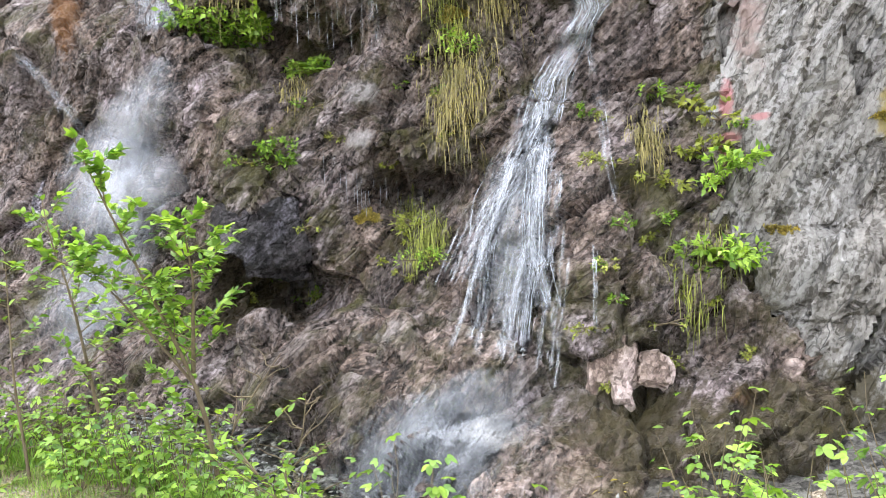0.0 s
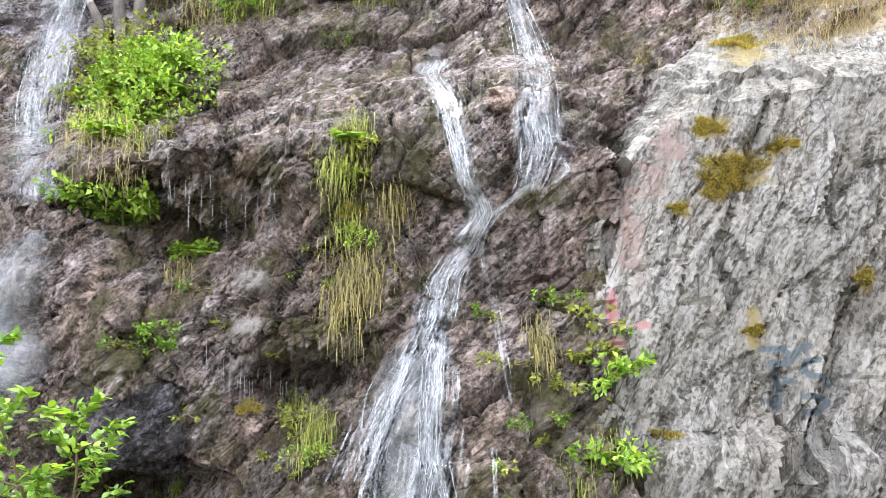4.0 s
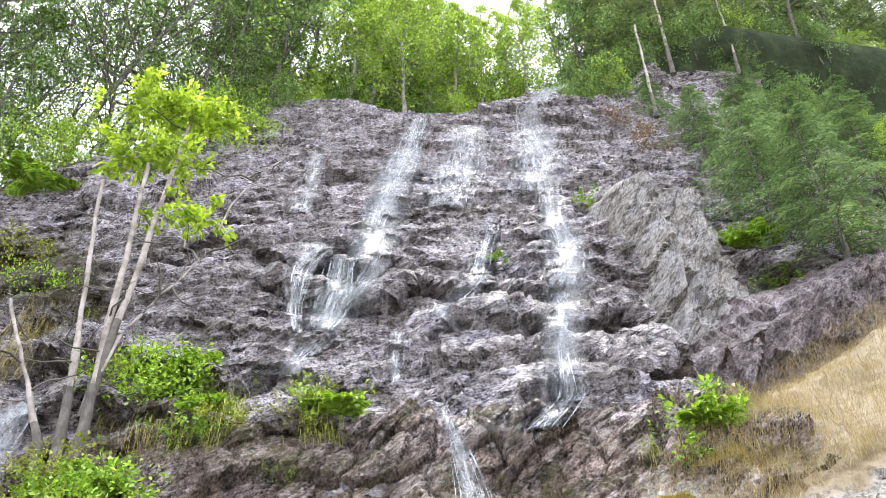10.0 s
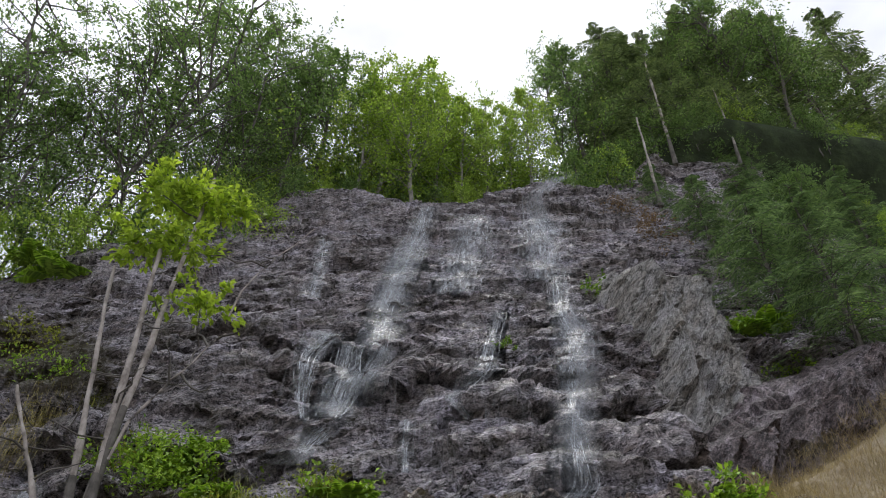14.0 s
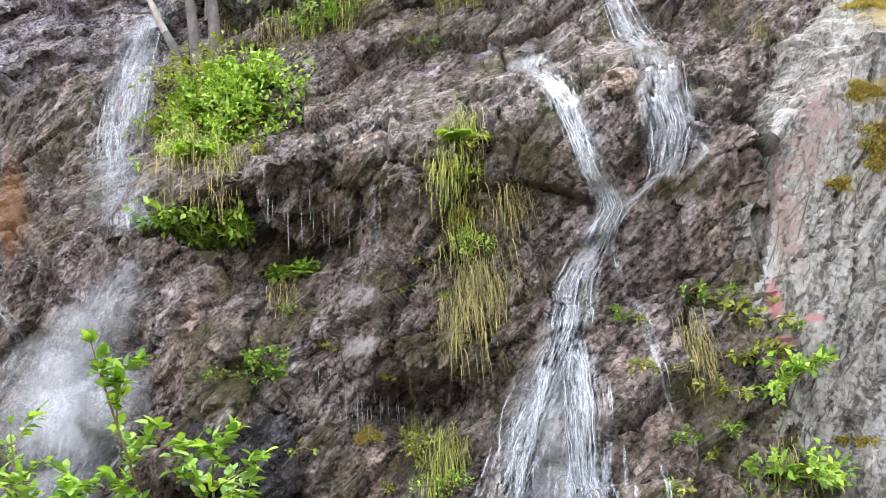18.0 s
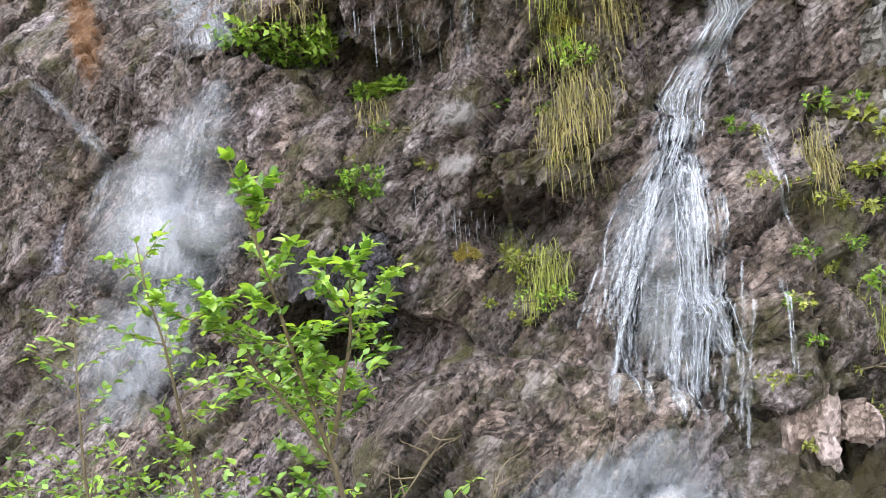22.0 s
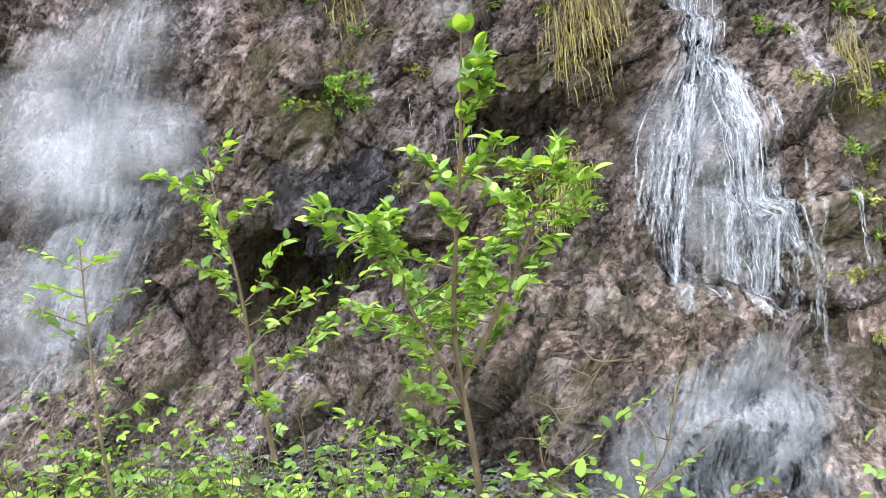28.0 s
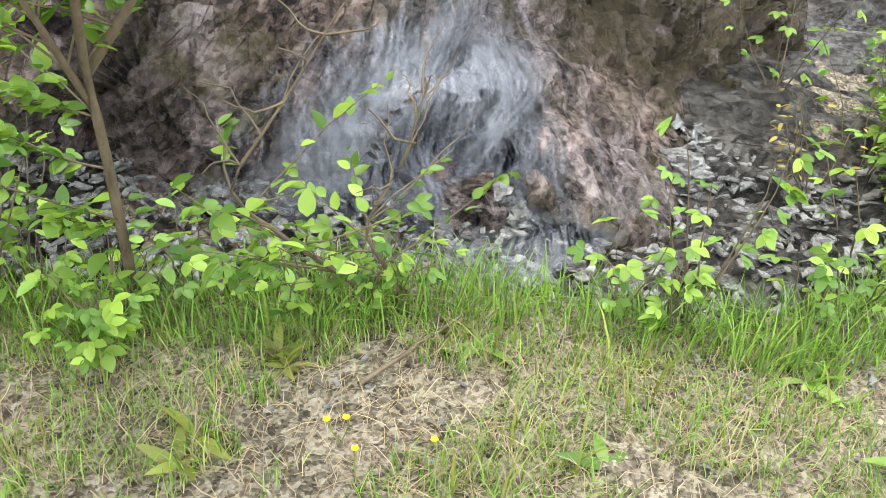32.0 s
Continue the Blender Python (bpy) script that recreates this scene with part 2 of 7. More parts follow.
def leaf_material(name, a, b, rough=0.45, through_light=0.35, glow=(1.5, 1.5, 0.7)):
    mat, nt, bsdf = nodes_of(name, rough, 0.4)
    g = nt.nodes.new("ShaderNodeNewGeometry")
    o = nt.nodes.new("ShaderNodeObjectInfo")
    mixed = math_node(nt, "FRACT", math_node(nt, "ADD", g.outputs["Random Per Island"], o.outputs["Random"]))
    col = ramp_node(nt, mixed, [(0.0, a), (0.75, b), (1.0, tuple(min(1, v * 1.35) for v in b))])
    patch = noise_node(nt, object_coords(nt), 1.6, 3)
    col = mix_node(nt, 0.55, col, ramp_node(nt, patch, [(0.3, (0.6, 0.66, 0.6)), (0.7, (1.25, 1.2, 1.0))]), "MULTIPLY")
    nt.links.new(col, bsdf.inputs["Base Color"])
    tr, add = nt.nodes.new("ShaderNodeBsdfTranslucent"), nt.nodes.new("ShaderNodeMixShader")
    nt.links.new(mix_node(nt, 1.0, col, glow, "MULTIPLY"), tr.inputs["Color"])
    add.inputs["Fac"].default_value = through_light
    nt.links.new(bsdf.outputs["BSDF"], add.inputs[1])
    nt.links.new(tr.outputs["BSDF"], add.inputs[2])
    nt.links.new(add.outputs["Shader"], nt.nodes["Material Output"].inputs["Surface"])
    return mat


def bark_material(name, a, b, scale=14):
    mat, nt, bsdf = nodes_of(name, 0.85, 0.3)
    v = object_coords(nt, (1, 1, 0.25))
    n = noise_node(nt, v, scale, 6, 0.7)
    blotch = noise_node(nt, object_coords(nt), 5, 4, 0.6)
    col = ramp_node(nt, math_node(nt, "ADD", math_node(nt, "MULTIPLY", n, 0.5), math_node(nt, "MULTIPLY", blotch, 0.5)), [(0.36, a), (0.62, b)])
    nt.links.new(col, bsdf.inputs["Base Color"])
    bump_node(nt, bsdf, [n], 0.01, 0.6)
    return mat


def water_material(name, alpha, soft, faded=False):
    mat, nt, bsdf = nodes_of(name, 0.25, 0.5)
    bsdf.inputs["Base Color"].default_value = (0.60, 0.63, 0.67, 1)
    n = noise_node(nt, object_coords(nt, (9, 9, 1.6)), 3.0, 6, 0.7)
    g = nt.nodes.new("ShaderNodeNewGeometry")
    f = math_node(nt, "ADD", n, math_node(nt, "MULTIPLY", g.outputs["Random Per Island"], 0.25))
    r = nt.nodes.new("ShaderNodeMapRange")
    r.inputs["From Min"].default_value, r.inputs["From Max"].default_value = 0.60 - soft, 0.60 + soft
    r.inputs["To Min"].default_value, r.inputs["To Max"].default_value = alpha
    nt.links.new(f, r.inputs["Value"])
    out = r.outputs["Result"]
    if faded:
        out = math_node(nt, "MULTIPLY", out, attribute(nt, "fade"))
    nt.links.new(out, bsdf.inputs["Alpha"])
    return mat


def flow_material(name, top, fineness=1.0, cover=0.5, soft=0.12):
    """Broken white water: streaks drawn out along the flow, denser in the middle of the stream."""
    mat, nt, bsdf = nodes_of(name, 0.3, 0.5)
    at_ = nt.nodes.new("ShaderNodeAttribute")
    at_.attribute_name = "flow"
    layers = []
    for sx, sy, detail in ((48, 3.6, 5), (120, 22, 4), (10, 2.6, 4)):
        m = nt.nodes.new("ShaderNodeMapping")
        m.inputs["Scale"].default_value = (sx * fineness, sy * fineness, 7.0)
        nt.links.new(at_.outputs["Vector"], m.inputs["Vector"])
        layers.append(noise_node(nt, m.outputs["Vector"], 1.0, detail, 0.65, 0.3))
    f = math_node(nt, "ADD", math_node(nt, "ADD", math_node(nt, "MULTIPLY", layers[0], 0.45), math_node(nt, "MULTIPLY", layers[1], 0.25)), math_node(nt, "MULTIPLY", layers[2], 0.3))
    fade = attribute(nt, "fade")
    need = math_node(nt, "SUBTRACT", 0.60, math_node(nt, "MULTIPLY", fade, 0.125 + (cover - 0.5) * 0.2))
    a = math_node(nt, "MULTIPLY", math_node(nt, "SUBTRACT", f, need), 1.0 / soft, True)
    a = math_node(nt, "MULTIPLY", math_node(nt, "MULTIPLY", a, math_node(nt, "MULTIPLY", fade, 2.5, True)), top)
    nt.links.new(ramp_node(nt, layers[1], [(0.35, (0.30, 0.325, 0.36)), (0.62, (0.62, 0.65, 0.69))]), bsdf.inputs["Base Color"])
    nt.links.new(a, bsdf.inputs["Alpha"])
    return mat


ROCK_BROWN = rock_material("wet_brown_rock", (0.016, 0.013, 0.010), (0.195, 0.165, 0.154), (0.44, 0.395, 0.385), (0.12, 0.45), (0, 45, 10), stain=0.6, veins=0.6, mottle=0.2, algae=0.8, zones=0.9)
ROCK_GREY = rock_material("wet_grey_rock", (0.016, 0.014, 0.015), (0.275, 0.266, 0.300), (0.54, 0.525, 0.575), (0.16, 0.5), (0, 14, 0), algae=0.3)
ROCK_SLATE = rock_material("grey_green_slate", (0.07, 0.064, 0.052), (0.232, 0.227, 0.210), (0.35, 0.347, 0.328), (0.45, 0.8), (0, 66, 20), True, 0.25, 3.5, 0.4, 0.4, 0.9, 0.12, zones=0.35)
ROCK_PURPLE = rock_material("dark_purple_slate", (0.03, 0.026, 0.03), (0.16, 0.14, 0.15), (0.36, 0.32, 0.345), (0.35, 0.7), (0, 60, 10))
ROCK_PINK = rock_material("pale_pink_rock", (0.16, 0.12, 0.10), (0.38, 0.305, 0.265), (0.54, 0.46, 0.41), (0.4, 0.7), (0, 60, 0), False, 0.2, 2.0, 0.5, 0.4, 0.35)
ROCK_APRON = rock_material("brown_slab_rock", (0.035, 0.027, 0.023), (0.17, 0.135, 0.115), (0.36, 0.30, 0.27), (0.25, 0.6), (0, 15, 30), False, 0.5, 2.0, 0.7)
ROCK_BLOCK = rock_material("fractured_grey_rock", (0.08, 0.078, 0.074), (0.31, 0.31, 0.305), (0.47, 0.47, 0.46), (0.4, 0.7), (0, 66, 20), False, 0.3, 3.5, 0.7, 0.4, 0.9, 0.2)
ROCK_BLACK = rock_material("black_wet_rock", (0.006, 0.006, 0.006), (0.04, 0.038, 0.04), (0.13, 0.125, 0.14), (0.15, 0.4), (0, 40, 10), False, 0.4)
ROCK_TALUS = rock_material("loose_slate", (0.09, 0.095, 0.09), (0.28, 0.295, 0.28), (0.43, 0.455, 0.43), (0.3, 0.7), (0, 5, 0), False, 0.2, 3.0, 0.5, 0.6, 0.0)
ROCK_BANK = rock_material("wet_dark_scree", (0.02, 0.02, 0.017), (0.10, 0.097, 0.085), (0.22, 0.22, 0.20), (0.25, 0.6), (0, 5, 0), False, 0.3, 2.0)
LEAF_BRIGHT = leaf_material("bright_green_leaf", (0.085, 0.18, 0.022), (0.31, 0.46, 0.08))
LEAF_GREEN = leaf_material("mid_green_leaf", (0.07, 0.16, 0.03), (0.24, 0.40, 0.09))
LEAF_FERN = leaf_material("fern_green_leaf", (0.06, 0.14, 0.018), (0.20, 0.33, 0.05))
LEAF_YELLOW = leaf_material("yellow_green_leaf", (0.10, 0.125, 0.02), (0.29, 0.32, 0.07))
LEAF_ALDER = leaf_material("alder_leaf", (0.075, 0.135, 0.042), (0.20, 0.30, 0.11), 0.5, 0.5, (1.25, 1.3, 0.9))
LEAF_CROWN = leaf_material("sunlit_yellow_leaf", (0.15, 0.23, 0.04), (0.36, 0.47, 0.09), 0.5, 0.55)
LEAF_LIME = leaf_material("young_alder_leaf", (0.15, 0.25, 0.04), (0.36, 0.48, 0.11), 0.5, 0.5, (1.35, 1.4, 0.85))
LEAF_RUST = leaf_material("dry_rust_leaf", (0.10, 0.06, 0.03), (0.27, 0.18, 0.09), 0.7, 0.3, (1.2, 1.1, 0.8))
LEAF_NEEDLE = leaf_material("hemlock_needle", (0.07, 0.12, 0.06), (0.20, 0.29, 0.14), 0.6, 0.4, (1.2, 1.25, 0.85))
LEAF_DARK = leaf_material("dark_conifer_needle", (0.07, 0.105, 0.06), (0.19, 0.25, 0.13), 0.6, 0.5, (1.3, 1.3, 0.8))
GRASS_GREEN = leaf_material("green_grass_blade", (0.08, 0.17, 0.025), (0.24, 0.39, 0.075))
GRASS_STRAW = leaf_material("dry_grass_blade", (0.22, 0.165, 0.105), (0.43, 0.35, 0.24), 0.7, 0.2)
GRASS_TUFT = leaf_material("mossy_grass_blade", (0.10, 0.12, 0.025), (0.33, 0.35, 0.09), 0.6, 0.25)
GRASS_HANG = leaf_material("hanging_grass_blade", (0.11, 0.10, 0.035), (0.34, 0.29, 0.13), 0.6, 0.25)
MOSS = leaf_material("moss_tuft", (0.17, 0.135, 0.04), (0.42, 0.34, 0.10), 0.8, 0.3)
BARK_PALE = bark_material("pale_peeling_bark", (0.12, 0.10, 0.085), (0.44, 0.40, 0.37), 10)
BARK_ALDER = bark_material("grey_alder_bark", (0.05, 0.045, 0.04), (0.17, 0.155, 0.14))
BARK_GREY = bark_material("pale_grey_bark", (0.10, 0.095, 0.085), (0.34, 0.32, 0.29), 12)
BARK_SAPLING = bark_material("sapling_bark", (0.08, 0.06, 0.035), (0.20, 0.16, 0.10), 30)
WATER_WHITE = water_material("white_water", (0.12, 0.85), 0.2)
FLOW_WHITE = flow_material("broken_white_water", 0.74, 1.1, 0.66, 0.18)
FLOW_FILM = flow_material("film_water", 0.42, 1.0, 0.6, 0.2)
FLOW_FOOT = flow_material("spread_water", 0.38, 0.7, 0.62, 0.36)
FLOW_FAR = flow_material("far_white_water", 0.88, 0.8, 0.6, 0.17)
FLOW_THIN = flow_material("thin_white_water", 0.66, 1.1, 0.4)
FLOW_FINE = flow_material("trickling_water", 0.45, 1.1, 0.12)
WATER_VEIL = water_material("thin_water_veil", (0.05, 0.36), 0.26, True)
PETAL, _nt, _b = nodes_of("yellow_petal", 0.5)
_b.inputs["Base Color"].default_value = (0.75, 0.50, 0.01, 1)


# ---- noise and mesh helpers ----
def hashed(i, j, k, seed):
    n = (i.astype(np.int64) * 73856093) ^ (j.astype(np.int64) * 19349663) ^ (k.astype(np.int64) * 83492791) ^ (seed * 2654435761)
    n = (n ^ (n >> 13)) * 1274126177 & 0x7FFFFFFF
    n = (n ^ (n >> 15)) * 668265263 & 0x7FFFFFFF
    return ((n ^ (n >> 16)) & 0xFFFFFF) / float(0x1000000)


def value_noise(p, seed):
    b = np.floor(p).astype(np.int64)
    f = p - b
    f = f * f * (3 - 2 * f)
    out = 0.0
    for dx in (0, 1):
        for dy in (0, 1):
            for dz in (0, 1):
                w = (f[..., 0] if dx else 1 - f[..., 0]) * (f[..., 1] if dy else 1 - f[..., 1]) * (f[..., 2] if dz else 1 - f[..., 2])
                out = out + w * hashed(b[..., 0] + dx, b[..., 1] + dy, b[..., 2] + dz, seed)
    return out * 2 - 1


def fbm(p, octaves, seed, gain=0.5):
    out, amp = 0.0, 1.0
    for o in range(octaves):
        out = out + amp * value_noise(p * 2.03 ** o + 17.3 * o, seed + o)
        amp *= gain
    return out


def facets(p, seed, tilt=0.8, joint=0.0):
    """Broken-rock relief: each cell is a block with its own height and its own tilted face; about -1 to 1. joint: depth of the cracks between blocks."""
    b = np.floor(p).astype(np.int64)
    best = np.full(p.shape[:-1], 9.0)
    second = np.full(p.shape[:-1], 9.0)
    out = np.zeros(p.shape[:-1])
    for dx in (-1, 0, 1):
        for dy in (-1, 0, 1):
            for dz in (-1, 0, 1):
                i, j, k = b[..., 0] + dx, b[..., 1] + dy, b[..., 2] + dz
                off = np.stack([p[..., 0] - i - hashed(i, j, k, seed), p[..., 1] - j - hashed(i, j, k, seed + 1), p[..., 2] - k - hashed(i, j, k, seed + 2)], -1)
                d = (off ** 2).sum(-1)
                h = hashed(i, j, k, seed + 3) * 2 - 1
                tx, ty, tz = (hashed(i, j, k, seed + s) * 2 - 1 for s in (4, 5, 6))
                v = h * 0.6 + tilt * (tx * off[..., 0] + ty * off[..., 1] + tz * off[..., 2])
                near = d < best
                second = np.where(near, best, np.minimum(second, d))
                best = np.where(near, d, best)
                out = np.where(near, v, out)
    if joint:
        out = out - joint * np.exp(-((np.sqrt(second) - np.sqrt(best)) / 0.035) ** 2)
    return out


def turned(p, ax, ay, az, scale):
    m = np.array(Euler([radians(a) for a in (ax, ay, az)]).to_matrix())
    return (p @ m.T) * np.array(scale)


def mesh_of(name, verts, faces, material, smooth=True):
    """A mesh from arrays of vertices and of faces that all have the same number of corners."""
    verts, faces = np.asarray(verts, dtype=np.float32), np.asarray(faces, dtype=np.int32)
    me = bpy.data.meshes.new(name)
    k = faces.shape[1]
    me.vertices.add(len(verts))
    me.vertices.foreach_set("co", verts.ravel())
    me.loops.add(faces.size)
    me.loops.foreach_set("vertex_index", faces.ravel())
    me.polygons.add(len(faces))
    me.polygons.foreach_set("loop_start", np.arange(0, faces.size, k, dtype=np.int32))
    me.update(calc_edges=True)
    me.polygons.foreach_set("use_smooth", np.full(len(faces), smooth, dtype=bool))
    me.materials.append(material)
    return me


def grid_faces(nu, nv):
    i, j = np.meshgrid(np.arange(nu - 1), np.arange(nv - 1), indexing="ij")
    a = (i * nv + j).ravel()
    return np.stack([a, a + nv, a + nv + 1, a + 1], -1)


def part(name, me, parent, label="", at_pose=None):
    ob = new(name, me)
    ob.parent = parent
    if at_pose is not None:
        ob.matrix_basis = at_pose
    return tagged(ob, label) if label else ob


def thing(name, place, label, category, group="", kind=""):
    ob = new(name)
    ob.empty_display_size = 0.1
    ob.matrix_basis = Matrix.Translation(place) if not isinstance(place, Matrix) else place
    return tagged(ob, label, category, group, kind)


class Pile:
    """Collects many small pieces into one pair of arrays."""

    def __init__(self):
        self.v, self.f, self.n = [], [], 0

    def add(self, v, f):
        v = np.asarray(v, dtype=np.float32)
        self.v.append(v)
        self.f.append(np.asarray(f, dtype=np.int32) + self.n)
        self.n += len(v)

    def mesh(self, name, material, smooth=True):
        return mesh_of(name, np.concatenate(self.v), np.concatenate(self.f), material, smooth)


def tube(points, radii, sides=6):
    pts = np.asarray(points, dtype=float)
    radii = np.broadcast_to(np.asarray(radii, dtype=float), (len(pts),))
    tang = np.gradient(pts, axis=0)
    tang /= np.linalg.norm(tang, axis=1, keepdims=True) + 1e-9
    ref = np.where(np.abs(tang[:, 2:3]) > 0.9, [[1.0, 0, 0]], [[0, 0, 1.0]])
    a = np.cross(tang, ref)
    a /= np.linalg.norm(a, axis=1, keepdims=True) + 1e-9
    b = np.cross(tang, a)
    th = np.linspace(0, 2 * np.pi, sides, endpoint=False)
    v = pts[:, None] + radii[:, None, None] * (np.cos(th)[None, :, None] * a[:, None] + np.sin(th)[None, :, None] * b[:, None])
    f = []
    for i in range(len(pts) - 1):
        for k in range(sides):
            k2 = (k + 1) % sides
            f.append((i * sides + k, i * sides + k2, (i + 1) * sides + k2, (i + 1) * sides + k))
    return v.reshape(-1, 3), f


def leaf_quads(pos, along, normal, length, width, fold=0.25):
    """Many leaves at once, each two folded quads with a pointed tip and base."""
    along = along / (np.linalg.norm(along, axis=1, keepdims=True) + 1e-9)
    side = np.cross(along, normal)
    side /= np.linalg.norm(side, axis=1, keepdims=True) + 1e-9
    up = np.cross(side, along)
    l, w = np.broadcast_to(length, (len(pos),))[:, None], np.broadcast_to(width, (len(pos),))[:, None]
    mid = pos + along * l * 0.48
    tip = pos + along * l - up * l * 0.12
    e1, e2 = mid + side * w * 0.5 + up * w * fold, mid - side * w * 0.5 + up * w * fold
    v = np.stack([pos, e1, tip, mid + up * 0, e2], 1).reshape(-1, 3)
    k = np.arange(len(pos))[:, None] * 5
    return v, np.concatenate([k + [[0, 1, 2, 3]], k + [[0, 3, 2, 4]]])


def blade_strips(pos, lean, height, width, droop, seed):
    """Many grass blades at once: three quads each, bent over by droop along lean."""
    n = len(pos)
    lean = lean / (np.linalg.norm(lean, axis=1, keepdims=True) + 1e-9)
    side = np.stack([-lean[:, 1], lean[:, 0], np.zeros(n)], -1)
    rows = []
    for s, wv in ((0, 1.0), (0.4, 0.85), (0.75, 0.5), (1.0, 0.08)):
        c = pos + lean * (height * droop * s ** 2)[:, None] + np.array([0, 0, 1.0]) * (height * (s - 0.45 * droop * s ** 2.5))[:, None]
        w = (width * wv * 0.5)[:, None]
        rows += [c - side * w, c + side * w]
    v = np.stack(rows, 1).reshape(-1, 3)
    k = np.arange(n)[:, None] * 8
    return v, np.concatenate([k + [[0, 1, 3, 2]], k + [[2, 3, 5, 4]], k + [[4, 5, 7, 6]]])


from mathutils.bvhtree import BVHTree as mathutils_bvh

# ---- the form of the rock ----
STAND = (-0.36, -0.03, 1.63)  # the standing point from which bearings are taken
def step_between(a, b, v):
    t = np.clip((v - a) / (b - a), 0, 1)
    return t * t * (3 - 2 * t)


def lump(x, z, x0, z0, sx, sz, amp):
    return amp * np.exp(-((x - x0) / sx) ** 2 - ((z - z0) / sz) ** 2)


def rim_height(x):
    return np.interp(x, [-30, -12, -7, -4, -1.5, 0, 2, 4, 6, 8, 11, 14, 30], [12, 12.5, 14.0, 16.0, 19.6, 20.3, 19.6, 20.3, 22.2, 21.5, 25.5, 27, 27])


def cliff_y(x, z):
    rim = rim_height(x)
    zc = np.minimum(z, rim)
    q = np.interp(zc, [-0.6, 0, 0.35, 0.7, 1.0, 1.4, 2.0, 2.7, 3.3, 3.7, 4.1, 4.6, 5.1, 6.0, 7.2, 8.6, 10.5, 13.0, 16.5, 21.0, 23.0],
                  [4.4, 4.7, 4.9, 5.25, 5.7, 6.0, 6.15, 6.25, 6.2, 6.35, 6.8, 7.5, 7.95, 8.5, 9.4, 10.3, 11.5, 12.9, 14.6, 16.4, 17.4])
    shear = np.interp(zc, [0, 5, 8, 14], [0.42, 0.42, 0.3, 0.15])
    y = q - shear * np.clip(x, -12, 12)
    # the left-hand foot stands back; the foot bulges out under the stream and the rib beside it
    y = y + 0.55 * step_between(-1.1, -1.7, x) * step_between(1.9, 0.9, zc)
    y = y + lump(x, zc, 0.65, 1.35, 0.45, 0.6, -0.55) + lump(x, zc, 0.5, 0.62, 0.5, 0.16, 0.22)
    # overhanging nose, the black hollow below it, the block under the left fall
    y = y + lump(x, zc, -1.5, 3.66, 1.0, 0.24, -0.38) + lump(x, zc, -1.6, 3.12, 0.75, 0.3, 0.75)
    y = y - 0.38 * step_between(-2.95, -2.75, x) * step_between(-1.5, -2.0, x) * step_between(3.28, 3.2, zc) * step_between(1.0, 1.6, zc)
    y = y + 0.3 * step_between(-2.7, -3.2, x) * step_between(1.0, 2.5, zc) * step_between(6, 4, zc)
    # white-patched bulge with the hollow under it
    y = y + lump(x, zc, -0.75, 2.45, 0.6, 0.5, -0.10) + lump(x, zc, -0.5, 1.8, 0.5, 0.2, 0.75)
    # dark block and the deep shade under and beside it
    y = y + lump(x, zc, -1.45, 1.75, 0.3, 0.3, -0.25) + lump(x, zc, -1.85, 1.05, 0.5, 0.42, 0.85)
    # gully to the right of the stream
    y = y + lump(x, zc, 2.4, 4.6, 0.9, 0.9, 0.5)
    # it stands back behind the slate outcrop too
    y = y + 1.3 * step_between(1.5, 2.3, x) * step_between(4.6, 3.4, zc)
    # sloping apron slab left of the stream
    y = y + lump(x, zc, -0.45, 0.5, 0.6, 0.42, -0.12) + lump(x, zc, -1.5, 0.45, 0.4, 0.35, -0.3)
    # the face stands back behind the ridge on the right
    y = y + 2.0 * step_between(4.2, 5.8, x) * step_between(5.0, 6.5, zc) * step_between(11.5, 9.5, zc)
    # ledges of the middle tier, dipping and uneven
    w = zc + 0.10 * x + 0.35 * np.sin(x * 0.9 + 1.0) + 0.22 * np.sin(x * 2.3 + zc * 0.7) + 0.12 * np.sin(x * 5.1 + zc)
    saw = np.mod(w / 1.25, 1.0)
    size = 0.52 * step_between(5.6, 6.6, zc) * step_between(13.0, 10.0, zc) * (0.65 + 0.45 * np.sin(x * 0.8 + zc * 1.3))
    y = y + size * (step_between(0.0, 0.75, saw) * step_between(1.0, 0.84, saw) - 0.4)
    saw = np.mod((zc + 0.16 * x + 0.2 * np.sin(x * 1.7) + 0.1 * np.sin(x * 4.1 + zc)) / 0.52, 1.0)
    y = y + 0.13 * step_between(5.6, 7.0, zc) * step_between(17.0, 14.0, zc) * (0.6 + 0.6 * np.sin(x * 1.9 - zc * 1.1)) * (step_between(0.0, 0.7, saw) * step_between(1.0, 0.82, saw) - 0.4)
    # the foot runs out under the cascade
    y = y + lump(x, zc, 0.0, -0.1, 0.7, 0.36, -0.75)
    return y + np.maximum(z - rim, 0) * 1.75


def outcrop_front(x, z):
    return 5.3 - 0.30 * (np.clip(x, 1.2, 14) - 1.5) + 0.10 * z


def outcrop_y(x, z):
    top = np.interp(x, [1.2, 1.35, 1.8, 2.4, 2.9, 3.6, 4.2, 6, 9, 14], [1.6, 2.7, 3.3, 3.75, 3.8, 3.85, 4.15, 5.0, 6.5, 8.8])
    crest = top + np.interp(x, [1.8, 2.4, 3.4, 5, 8], [0.05, 0.45, 1.2, 1.8, 2.3])
    y = outcrop_front(x, z) + np.maximum(np.minimum(z, crest) - top, 0) * 1.35 + np.maximum(z - crest, 0) * 5 - 0.35 * step_between(1.35, 1.15, z) * step_between(1.5, 2.0, x)
    return y + np.clip(1.45 - x, 0, 9) * 2.4


